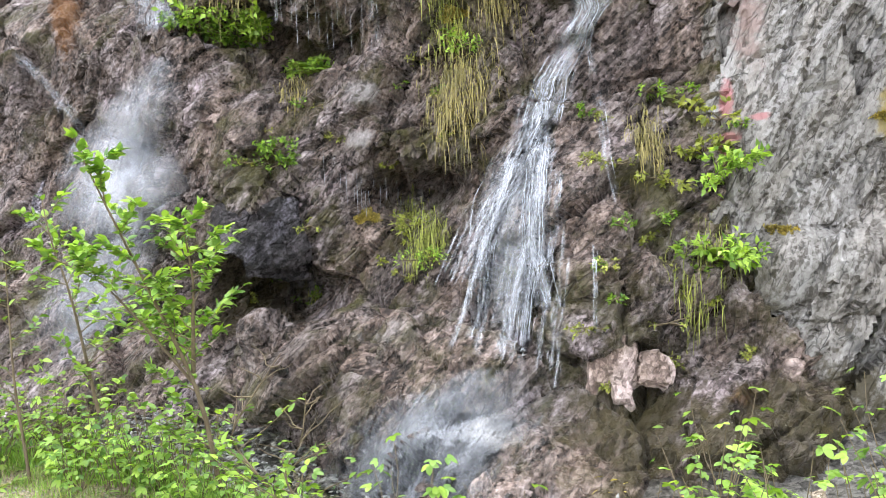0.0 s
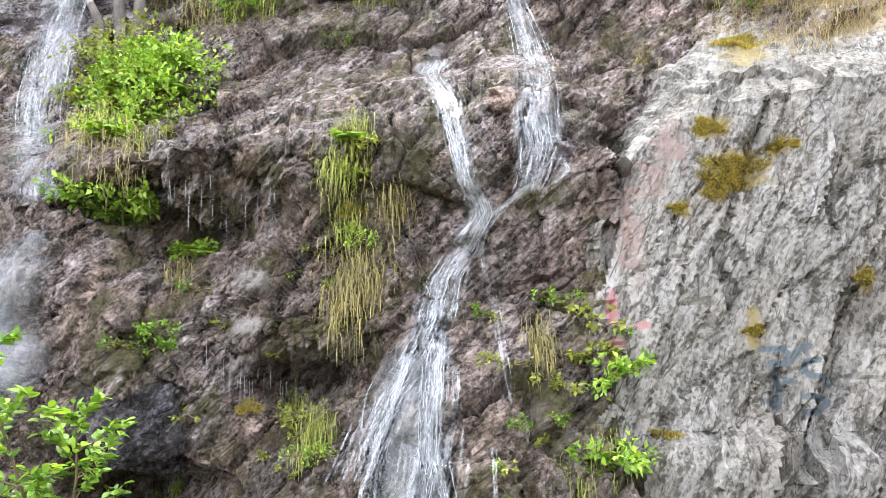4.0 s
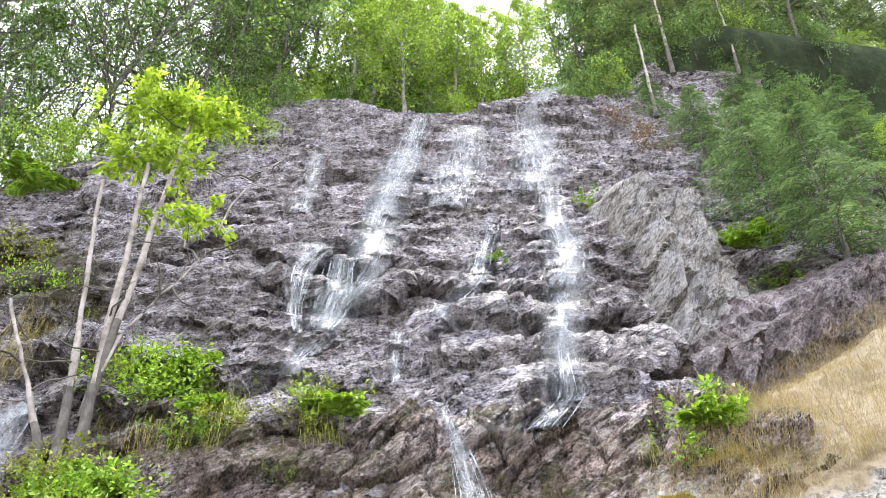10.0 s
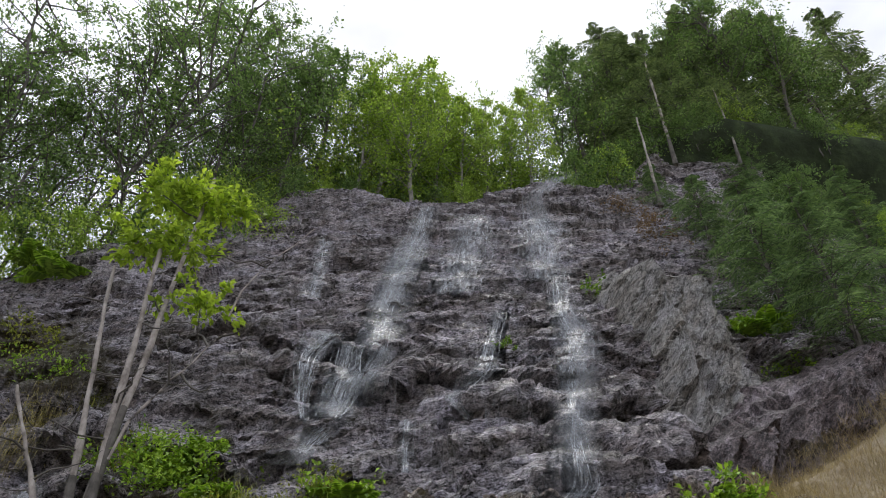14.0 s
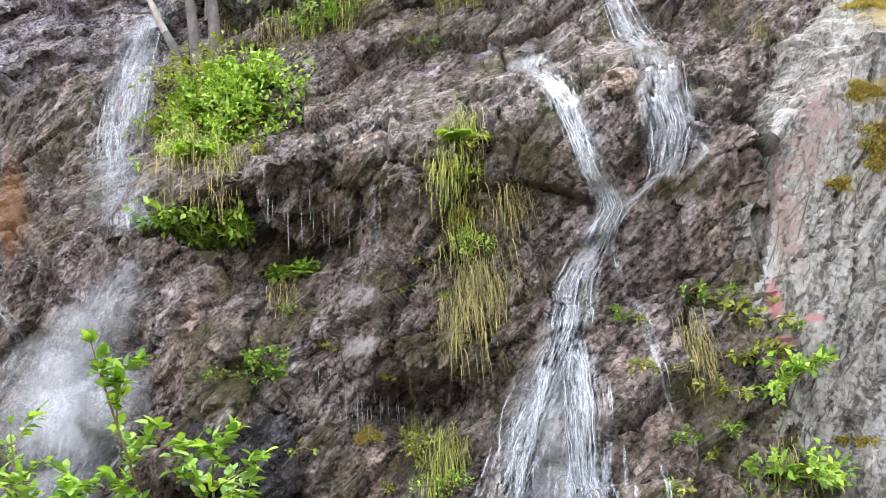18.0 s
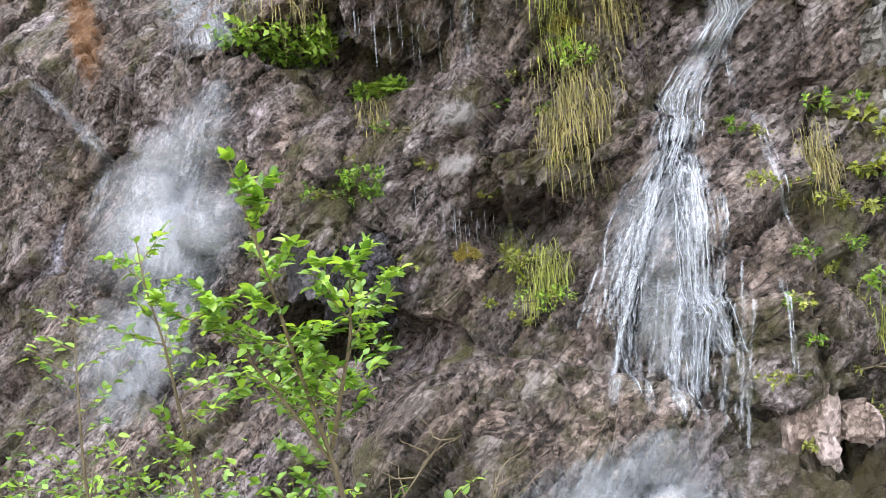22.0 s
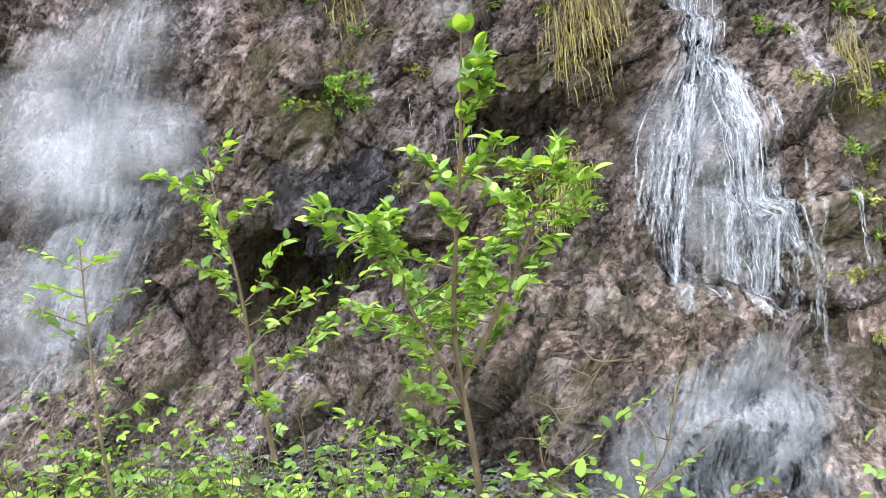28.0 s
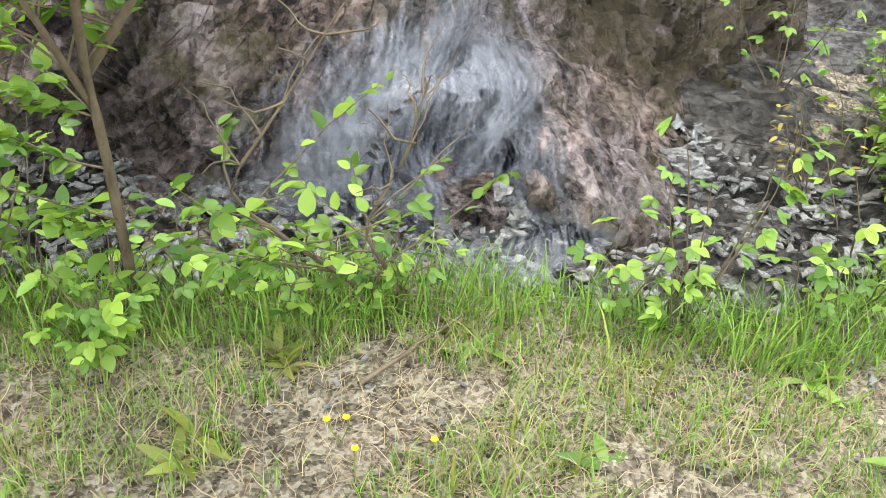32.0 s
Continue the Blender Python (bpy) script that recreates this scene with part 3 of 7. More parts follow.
def ridge_y(x, z):
    top = 7.0 + 0.66 * (x - 3.7)
    front = 9.1 - 0.12 * (x - 3.7) + 0.12 * (z - 6)
    return front + np.maximum(z - top, 0) * 1.5 + np.clip(4.1 - x, 0, 9) * 1.3


def block_y(x, z):
    top = 13.6 + 0.1 * (x - 6)
    front = 10.3 - 0.05 * (x - 6) + 0.16 * (z - 10) + 0.25 * np.sin(x * 4.0)
    return front + np.maximum(z - top, 0) * 1.4 + np.clip(6.05 - x, 0, 9) * 1.6 + np.clip(x - 6.9, 0, 9) * 1.2


# ---- the rock faces ----
# patches of colour on the stone: bearing, half-width, half-height (degrees), strength
SPOTS = {
    "pale": [((-5.1, 8.3), 1.3, 1.0, 0.9), ((-5.4, 5.4), 1.4, 0.9, 0.9), ((-4.0, -7.7), 4.0, 2.0, 0.45), ((-7.2, -9.0), 3.0, 1.6, 0.4), ((12.8, 20.1), 1.4, 1.0, 1.1), ((-5.2, 8.5), 1.5, 1.0, 0.9), ((15.6, 27.8), 1.6, 0.6, 0.8)],
    "rust": [((-24.8, 14.3), 1.0, 4.0, 1.0), ((19.7, -12.8), 1.2, 1.0, 0.8), ((-24.5, 14.1), 1.0, 2.0, 0.8)],
    # mossy dark stone, but the first patch paints shade into the left-hand hollow
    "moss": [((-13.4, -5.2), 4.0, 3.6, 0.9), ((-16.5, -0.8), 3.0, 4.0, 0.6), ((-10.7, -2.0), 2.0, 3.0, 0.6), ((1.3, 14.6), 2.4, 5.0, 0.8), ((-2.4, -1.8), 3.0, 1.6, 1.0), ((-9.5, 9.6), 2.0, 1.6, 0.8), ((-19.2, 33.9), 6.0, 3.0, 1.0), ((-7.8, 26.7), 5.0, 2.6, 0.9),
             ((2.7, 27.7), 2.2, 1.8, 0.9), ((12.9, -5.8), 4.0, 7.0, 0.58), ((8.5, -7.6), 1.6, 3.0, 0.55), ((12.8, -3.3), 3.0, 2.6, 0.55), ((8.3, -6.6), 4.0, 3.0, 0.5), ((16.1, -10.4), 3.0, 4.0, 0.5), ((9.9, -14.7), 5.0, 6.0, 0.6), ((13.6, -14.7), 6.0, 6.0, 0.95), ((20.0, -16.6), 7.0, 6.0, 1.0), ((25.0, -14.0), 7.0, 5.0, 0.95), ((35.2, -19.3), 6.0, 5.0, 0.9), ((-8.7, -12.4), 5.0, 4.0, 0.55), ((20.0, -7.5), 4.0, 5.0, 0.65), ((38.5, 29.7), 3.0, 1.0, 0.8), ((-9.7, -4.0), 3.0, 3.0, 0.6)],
    "rosy": [((20.2, 10.6), 1.8, 5.0, 0.75), ((23.6, 16.3), 2.0, 3.0, 0.75), ((21.4, 14.2), 2.2, 2.5, 0.75), ((19.4, 3.9), 1.2, 3.0, 0.6)],
    "gold": [((27.4, 14.4), 2.4, 1.4, 1.2), ((26.2, 17.2), 1.6, 1.0, 1.0), ((30.3, 15.4), 1.5, 0.6, 1.0), ((34.3, 6.9), 0.8, 1.2, 1.0), ((27.7, 3.9), 0.7, 1.8, 0.9), ((24.0, 12.2), 0.7, 0.9, 0.9),
             ((28.7, 21.6), 2.2, 1.2, 0.9), ((34.2, 24.1), 3.0, 1.4, 0.8)],
    "spray": [],
    "pink": [((18.9, 5.9), 0.55, 1.7, 1.0), ((19.0, 3.5), 0.9, 0.5, 1.0), ((20.9, 4.7), 0.9, 0.35, 0.95), ((18.8, 2.4), 0.5, 1.1, 0.9)],
}


# strokes of sprayed dark paint on the slate, as lines of bearings
PAINT = [[(27.97, 2.84), (29.3, 2.82), (29.74, 2.27), (29.38, 1.87), (28.56, 1.94)],
         [(28.67, 1.34), (28.81, 0.29), (28.74, -0.82)],
         [(28.1, -0.32), (28.68, -0.82)],
         [(30.84, 2.92), (30.17, 2.71), (29.83, 2.13)],
         [(30.52, 1.96), (31.34, 2.07)],
         [(30.39, 1.55), (30.73, 1.12), (31.39, 1.0), (31.75, 0.48)],
         [(29.21, 0.76), (29.67, 0.82)],
         [(30.29, -0.17), (30.81, -0.11), (31.36, -0.33)],
         [(31.59, -0.54), (30.97, -1.07), (30.2, -1.12)]]


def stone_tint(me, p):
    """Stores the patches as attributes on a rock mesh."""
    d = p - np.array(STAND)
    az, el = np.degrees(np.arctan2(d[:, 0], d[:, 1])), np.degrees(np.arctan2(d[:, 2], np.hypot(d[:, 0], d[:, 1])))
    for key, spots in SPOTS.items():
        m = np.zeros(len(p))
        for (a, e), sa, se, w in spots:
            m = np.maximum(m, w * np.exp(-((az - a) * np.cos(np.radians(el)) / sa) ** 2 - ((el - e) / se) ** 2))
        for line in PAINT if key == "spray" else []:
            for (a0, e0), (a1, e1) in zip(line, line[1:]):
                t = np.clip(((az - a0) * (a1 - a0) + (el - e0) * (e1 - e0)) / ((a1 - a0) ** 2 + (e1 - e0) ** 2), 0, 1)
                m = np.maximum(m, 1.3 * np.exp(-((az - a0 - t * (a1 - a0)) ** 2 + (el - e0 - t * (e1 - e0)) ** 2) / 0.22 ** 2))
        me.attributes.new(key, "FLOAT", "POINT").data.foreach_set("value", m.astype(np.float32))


ROCKS_V, ROCKS_F, ROCKS_N = [], [], 0


def rock_sheet(name, form, xs, zs, material, relief, label, sink=None, hold=True, extra=None):
    """A sheet of rock over x and z: the large form, then broken relief along its normal."""
    global ROCKS_N
    gx, gz = np.meshgrid(xs, zs, indexing="ij")
    gy = form(gx, gz)
    dydx, dydz = (form(gx + 0.06, gz) - form(gx - 0.06, gz)) / 0.12, (form(gx, gz + 0.06) - form(gx, gz - 0.06)) / 0.12
    nrm = np.stack([dydx, -np.ones_like(gy), dydz], -1)
    nrm /= np.linalg.norm(nrm, axis=-1, keepdims=True)
    p = np.stack([gx, gy, gz], -1)
    d = relief(p)
    if sink is not None:
        d = d - sink(gx, gz)
    p = p + nrm * d[..., None]
    flat = p.reshape(-1, 3)
    f = grid_faces(len(xs), len(zs))
    me = mesh_of(name, flat, f, material, False)
    stone_tint(me, flat)
    if extra:
        for key, fn in extra.items():
            if key in me.attributes:
                me.attributes.remove(me.attributes[key])
            me.attributes.new(key, "FLOAT", "POINT").data.foreach_set("value", fn(flat).astype(np.float32))
    if hold:
        ROCKS_V.append(flat)
        ROCKS_F.append(f + ROCKS_N)
        ROCKS_N += len(flat)
    ob = new(name, me)
    return tagged(ob, label, "rock face", kind="structure")


def relief_brown(p):
    w = p + 0.07 * np.stack([fbm(p * 1.7, 4, 5), fbm(p * 1.7, 4, 6), fbm(p * 1.7, 4, 7)], -1)
    big = facets(turned(w, 0, 40, 12, (0.95, 0.95, 1.7)), 11, 1.1, 0.35)
    mid = facets(turned(w, 10, 46, -8, (2.4, 2.4, 4.2)), 21, 0.9, 0.4)
    small = facets(turned(w, 0, 42, 5, (7.5, 7.5, 13)), 31, 0.9)
    tiny = facets(turned(w, 0, 30, 5, (19, 19, 27)), 36, 0.9)
    split = facets(turned(w, 0, 52, 0, (1.4, 1.4, 3.0)), 71, 0.0, 1.0)
    flat = step_between(-0.35, 0.35, fbm(p * 1.1, 3, 61))
    return 0.16 * big + 0.095 * mid * (0.55 + 0.45 * flat) + (0.032 * small + 0.013 * tiny) * (0.2 + 0.8 * flat) + 0.03 * np.minimum(split, 0) * (1 - flat) + 0.06 * fbm(p * 1.1, 3, 41) + 0.007 * fbm(p * 16, 3, 51)


def relief_grey(p):
    w = p + 0.12 * np.stack([fbm(p * 0.8, 3, 5), fbm(p * 0.8, 3, 6), fbm(p * 0.8, 3, 7)], -1)
    big = facets(turned(w, 0, 12, 5, (0.42, 0.5, 1.0)), 12, 0.9)
    mid = facets(turned(w, 5, 16, -8, (1.3, 1.4, 3.2)), 22, 0.8, 0.3)
    small = facets(turned(w, 0, 18, 5, (3.6, 3.8, 8)), 32, 0.8)
    tiny = facets(turned(w, 0, 14, 5, (9, 9, 15)), 37, 0.8)
    return 0.17 * big + 0.11 * mid + 0.048 * small + 0.022 * tiny + 0.10 * fbm(p * 0.6, 3, 42) + 0.012 * fbm(p * 7, 3, 52)


def relief_slate(p):
    w = p + 0.03 * np.stack([fbm(p * 1.9, 4, 5), fbm(p * 1.9, 4, 6), fbm(p * 1.9, 4, 7)], -1)
    big = facets(turned(w, 0, 62, 15, (0.55, 0.8, 1.9)), 13, 0.6)
    mid = facets(turned(w, 8, 66, 8, (1.3, 1.9, 5.2)), 23, 0.55)
    small = facets(turned(w, 0, 64, 5, (3.4, 4.6, 14)), 33, 0.5)
    tiny = facets(turned(w, 0, 60, 5, (11, 12, 30)), 38, 0.6)
    split = facets(turned(w, 5, 58, 0, (0.9, 1.1, 3.4)), 72, 0.0, 1.0)
    rough = step_between(-0.3, 0.3, fbm(p * 0.9, 3, 62))
    return 0.17 * big + 0.09 * mid * (0.45 + 0.55 * rough) + (0.026 * small + 0.006 * tiny) * (0.1 + 0.9 * rough) + 0.035 * np.minimum(split, 0) + 0.04 * fbm(p * 1.1, 3, 43) + 0.004 * fbm(p * 11, 3, 53)


def relief_outcrop(p):
    above = outcrop_y(p[..., 0], p[..., 2]) - outcrop_front(p[..., 0], p[..., 2])
    bare = 1 - np.clip(above * 1.6 - 0.1, 0, 1) * step_between(1.6, 2.2, p[..., 0])
    return relief_slate(p) * (0.18 + 0.82 * bare) + (1 - bare) * (0.10 * fbm(p * 1.5, 4, 44) + 0.03 * fbm(p * 7, 3, 45))


def inside_lower(x, z):
    return 0.35 * step_between(-7.0, -6.6, x) * step_between(4.5, 4.1, x) * step_between(6.2, 5.8, z)


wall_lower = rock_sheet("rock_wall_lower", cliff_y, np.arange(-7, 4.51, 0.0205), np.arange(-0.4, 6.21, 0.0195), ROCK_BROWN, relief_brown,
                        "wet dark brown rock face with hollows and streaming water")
wall_upper = rock_sheet("rock_wall_upper", cliff_y, np.concatenate([np.arange(-14, -8, 0.13), np.arange(-8, 8.5, 0.048), np.arange(8.5, 14.1, 0.13)]), np.concatenate([np.arange(-0.4, 5.4, 0.14), np.arange(5.4, 14.5, 0.046), np.arange(14.5, 24.5, 0.06)]), ROCK_GREY, relief_grey,
                        "tall ledged grey rock face under the falls", sink=inside_lower)


def straw_cover(p):
    above = outcrop_y(p[:, 0], p[:, 2]) - outcrop_front(p[:, 0], p[:, 2])
    return np.clip(above * 1.6 - 0.1, 0, 1.1) * step_between(3.2, 4.4, p[:, 0])


outcrop = rock_sheet("rock_outcrop", outcrop_y, np.concatenate([np.arange(0.9, 5.0, 0.022), np.arange(5.0, 14, 0.08)]), np.concatenate([np.arange(-0.4, 5.6, 0.022), np.arange(5.6, 11, 0.07)]),
                     ROCK_SLATE, relief_outcrop, "grey-green slate outcrop with dry grass on its sloping top", extra={"straw": straw_cover})
ridge = rock_sheet("rock_ridge", ridge_y, np.arange(3.2, 14, 0.06), np.arange(4.5, 16, 0.06), ROCK_PURPLE, relief_slate, "dark purple slate ridge above the dry slope")
block = rock_sheet("rock_block", block_y, np.arange(5.0, 9.5, 0.05), np.arange(8.0, 15.5, 0.05), ROCK_BLOCK, relief_slate, "pale grey fractured rock block beside the falls")

BVH = mathutils_bvh.FromPolygons(np.concatenate(ROCKS_V).tolist(), np.concatenate(ROCKS_F).tolist())


def bearing(a, e):
    a, e = radians(a), radians(e)
    return Vector((math.sin(a) * math.cos(e), math.cos(a) * math.cos(e), math.sin(e)))


def meets(a, e):
    return BVH.ray_cast(Vector(STAND), bearing(a, e))[0] is not None


def at(a, e):
    """The place and normal of the rock that lies on a bearing from the standing point."""
    place, normal, _, _ = BVH.ray_cast(Vector(STAND), bearing(a, e))
    if place is None:
        place, normal = Vector(STAND) + bearing(a, e) * 24, Vector((0, -1, 0))
    if normal.y > 0:
        normal = -normal
    return place, normal


# the wooded hill above and beside the rock
def hill_y(x, z):
    return np.maximum(cliff_y(x, z) + 0.5 - 0.9 * step_between(24, 27, z), 0)


hx, hz = np.concatenate([np.arange(-90, -13, 3.0), np.arange(-13, 13, 0.6), np.arange(13, 91, 3.0)]), np.concatenate([np.arange(-0.5, 8, 1.0), np.arange(8, 30, 0.5), np.arange(30, 60, 2.0)])
gx, gz = np.meshgrid(hx, hz, indexing="ij")
hp = np.stack([gx, hill_y(gx, gz) + 1.0 * step_between(-14, -12, gx) * step_between(14, 12, gx) * step_between(24, 20, gz), gz], -1)
hp[..., 1] += 0.5 * fbm(hp * 0.25, 3, 71)
HILL = mathutils_bvh.FromPolygons(hp.reshape(-1, 3).tolist(), grid_faces(len(hx), len(hz)).tolist())


def slope_at(a, e):
    """The nearer of rock and hillside on a bearing, or None."""
    got = [h for h in (BVH.ray_cast(Vector(STAND), bearing(a, e))[0], HILL.ray_cast(Vector(STAND), bearing(a, e))[0]) if h is not None]
    return min(got, key=lambda h: (h - Vector(STAND)).length) if got else None


SOIL, nt_, b_ = nodes_of("forest_soil", 0.9, 0.2)
n_ = noise_node(nt_, object_coords(nt_), 1.5, 8, 0.7)
nt_.links.new(ramp_node(nt_, n_, [(0.3, (0.012, 0.016, 0.007)), (0.55, (0.03, 0.045, 0.018)), (0.75, (0.07, 0.095, 0.035))]), b_.inputs["Base Color"])
bump_node(nt_, b_, [n_], 0.2, 0.8)
tagged(new("hillside", mesh_of("hillside", hp.reshape(-1, 3), grid_faces(len(hx), len(hz)), SOIL)), "dark wooded hillside soil above the rock", "hillside", kind="structure")

# the verge: one sheet to the horizon, with a shallow ditch along the foot of the rock
GROUND, nt_, b_ = nodes_of("gravel_verge", 0.9, 0.25)
v_ = object_coords(nt_)
n1, n2, n3 = noise_node(nt_, v_, 1.3, 5, 0.6), noise_node(nt_, v_, 26, 6, 0.75), noise_node(nt_, v_, 120, 3, 0.7)
n2 = math_node(nt_, "ADD", math_node(nt_, "MULTIPLY", n2, 0.45), math_node(nt_, "ADD", math_node(nt_, "MULTIPLY", chips(nt_, v_, 38.0), 0.25), math_node(nt_, "MULTIPLY", chips(nt_, v_, 110.0), 0.3)))
c_ = ramp_node(nt_, n2, [(0.28, (0.045, 0.037, 0.027)), (0.5, (0.17, 0.145, 0.11)), (0.72, (0.40, 0.36, 0.30))])
c_ = mix_node(nt_, 0.7, c_, ramp_node(nt_, n1, [(0.35, (0.70, 0.74, 0.55)), (0.6, (1.05, 1.0, 0.92))]), "MULTIPLY")
nt_.links.new(c_, b_.inputs["Base Color"])
bump_node(nt_, b_, [n2, math_node(nt_, "MULTIPLY", n3, 0.4)], 0.02, 0.7)


def foot_line(x):
    """Where the verge ends and the ditch begins."""
    return np.interp(x, [-30, -7, -3.07, -2.16, -1.6, -1.22, -0.8, -0.4, 0, 0.6, 1.5, 6, 30], [9.5, 7.6, 5.8, 5.2, 4.75, 4.5, 4.1, 3.55, 3.2, 2.95, 2.7, 1.6, -3]) + 0.05 * np.sin(x * 5.3)


def ground_z(x, y):
    edge = foot_line(x)
    z = -0.16 * step_between(edge, edge + 0.15, y) + 0.36 * step_between(edge + 0.25, edge + 1.6, y) * (1 - 0.8 * np.exp(-((x - 0.0) / 0.7) ** 2))
    return z + 0.02 * np.sin(x * 3.1 + y * 1.7) * step_between(-3, 1, y)


gxs, gys = np.concatenate([np.arange(-400, -8, 14.0), np.arange(-8, 8, 0.09), np.arange(8, 401, 14.0)]), np.concatenate([np.arange(-400, -1, 10.0), np.arange(-1, 8.6, 0.06)])
gx, gy = np.meshgrid(gxs, gys, indexing="ij")
gp = np.stack([gx, gy, ground_z(gx, gy)], -1)
near_ = step_between(10, 6, np.abs(gx)) * step_between(-1, 0.5, gy)
gp[..., 2] += near_ * (0.022 * fbm(gp * 3.0, 3, 81) + 0.008 * fbm(gp * 16, 2, 82))
tagged(new("ground", mesh_of("ground", gp.reshape(-1, 3), grid_faces(len(gxs), len(gys))[:, ::-1], GROUND)), "pale gravel verge with trampled straw and a ditch", "ground", kind="structure")


# ---- water ----
def smooth_path(points, n):
    pts = np.array(points, dtype=float)
    s = np.r_[0, np.cumsum(np.hypot(*np.diff(pts, axis=0).T))]
    return np.stack([np.interp(np.linspace(0, s[-1], n), s, pts[:, k]) for k in (0, 1)], -1), s[-1]


def flow_sheet(grids, name, label, material, tail=0.12):
    """Water sheets from grids of points (rows run down the flow), with the flow and its fading edges stored on them."""
    vs, fs, flows, fades, n0 = [], [], [], [], 0
    sheet = 0.92 if any(g.shape[1] == 3 for g in grids) else 1.0
    for k, g in enumerate(grids):
        rows, cols = g.shape[:2]
        across = np.linalg.norm(g[:, -1] - g[:, 0], axis=1)[:, None] * np.linspace(-0.5, 0.5, cols)[None, :]
        mid = g[:, cols // 2]
        along = np.r_[0, np.cumsum(np.linalg.norm(np.diff(mid, axis=0), axis=1))][:, None] + np.zeros((1, cols))
        u, v = np.meshgrid(np.linspace(0, 1, rows), np.linspace(-1, 1, cols), indexing="ij")
        fade = step_between(0, 0.05, u) * step_between(1, 1 - tail * 0.6, u) * np.clip(1 - v ** 2, 0, 1) ** 0.7 * (1.7 if cols == 3 else sheet)
        vs.append(g.reshape(-1, 3))
        fs.append(grid_faces(rows, cols) + n0)
        n0 += rows * cols
        flows.append(np.stack([across, along, np.full_like(along, 3.7 * k)], -1).reshape(-1, 3))
        fades.append(fade.ravel())
    me = mesh_of(name, np.concatenate(vs), np.concatenate(fs), material)
    me.attributes.new("flow", "FLOAT_VECTOR", "POINT").data.foreach_set("vector", np.concatenate(flows).astype(np.float32).ravel())
    me.attributes.new("fade", "FLOAT", "POINT").data.foreach_set("value", np.concatenate(fades).astype(np.float32))
    return tagged(new(name, me), label, "waterfall", "falling streams", "stuff")


def down_rock(points, widths, layer, off, cols=11, free=False):
    """A grid of points on the rock along a line of bearings; water never runs back under an overhang."""
    _, total = smooth_path(points, 20)
    rows = int(np.clip(total / 0.35, 24, 70))
    line, _ = smooth_path(points, rows)
    half = np.interp(np.linspace(0, 1, rows), np.linspace(0, 1, len(widths)), widths)
    g = np.zeros((rows, cols, 3))
    back = np.array(STAND)
    for c, w in enumerate(np.linspace(-1, 1, cols)):
        keep = 1e9
        for i in range(rows):
            a, e = line[i]
            a += half[i] * w / max(0.3, math.cos(radians(e)))
            p, n = at(a, e)
            y = min(p.y - off * (1 + 0.6 * layer), keep + (0.0 if free else 0.05))
            keep = y
            d = np.array(bearing(a, e))
            g[i, c] = back + d * ((y - back[1]) / d[1])
    for _ in range(2):
        g[1:-1, 1:-1] = 0.5 * g[1:-1, 1:-1] + 0.125 * (g[:-2, 1:-1] + g[2:, 1:-1] + g[1:-1, :-2] + g[1:-1, 2:])
    for q in g.reshape(-1, 3):
        d = Vector(q - back).normalized()
        h = BVH.ray_cast(Vector(back), d)[0]
        if h is not None and h.y - off < q[1]:
            q[:] = back + np.array(d) * ((h.y - off - back[1]) / d.y)
    return g


def threads(g, count, rng, wide):
    """Narrow ribbons that wander down a sheet of water, as grids three points across."""
    rows, cols = g.shape[:2]
    out, t = [], np.linspace(0, 1, rows)
    for _ in range(count):
        a, b = sorted(rng.uniform(0, 1, 2))
        a, b = max(0.0, a - 0.25), min(1.0, b + 0.25)
        lo, hi = int(a * (rows - 8)), int(8 + b * (rows - 8))
        c = np.clip(rng.normal(0.5, 0.2) + np.cumsum(rng.normal(0, 0.012, rows)), 0.14, 0.86) * (cols - 1)
        i = np.clip(c.astype(int), 0, cols - 2)
        u = (c - i)[:, None]
        mid = g[np.arange(rows), i] * (1 - u) + g[np.arange(rows), i + 1] * u
        side = g[:, -1] - g[:, 0]
        side = side / (np.linalg.norm(side, axis=1, keepdims=True) + 1e-9)
        w = wide * rng.uniform(0.4, 1.3) * (0.7 + 0.5 * np.sin(t * rng.uniform(8, 20) + rng.uniform(0, 6)))[:, None]
        mid = mid - np.array([0, 0.012, 0])
        out.append(np.stack([mid - side * w, mid - np.array([0, 0.004, 0]), mid + side * w], 1)[lo:hi])
    return out


def stream(points, widths, strands, label, seed, reach=(0.12, 0.4), thick=0.0017, off=0.05, name="waterfall_stream", plumb=False, material=None):
    """A stream of falling water: two broken sheets that run down the rock along a line of bearings. widths: half-widths in degrees."""
    grids = [down_rock(points, [w * (1.5, 0.9)[k] for w in widths], k, off, free=plumb) for k in (0, 1)]
    if material not in (FLOW_FOOT, FLOW_FINE):
        far = material is FLOW_FAR
        grids += threads(grids[0], int(np.clip(strands / (8 if far else 16), 4, 16 if far else 11)), np.random.default_rng(seed + 70), 0.018 if far else 0.010)
    return flow_sheet(grids, name, label, material or (FLOW_WHITE if strands >= 60 else FLOW_THIN))


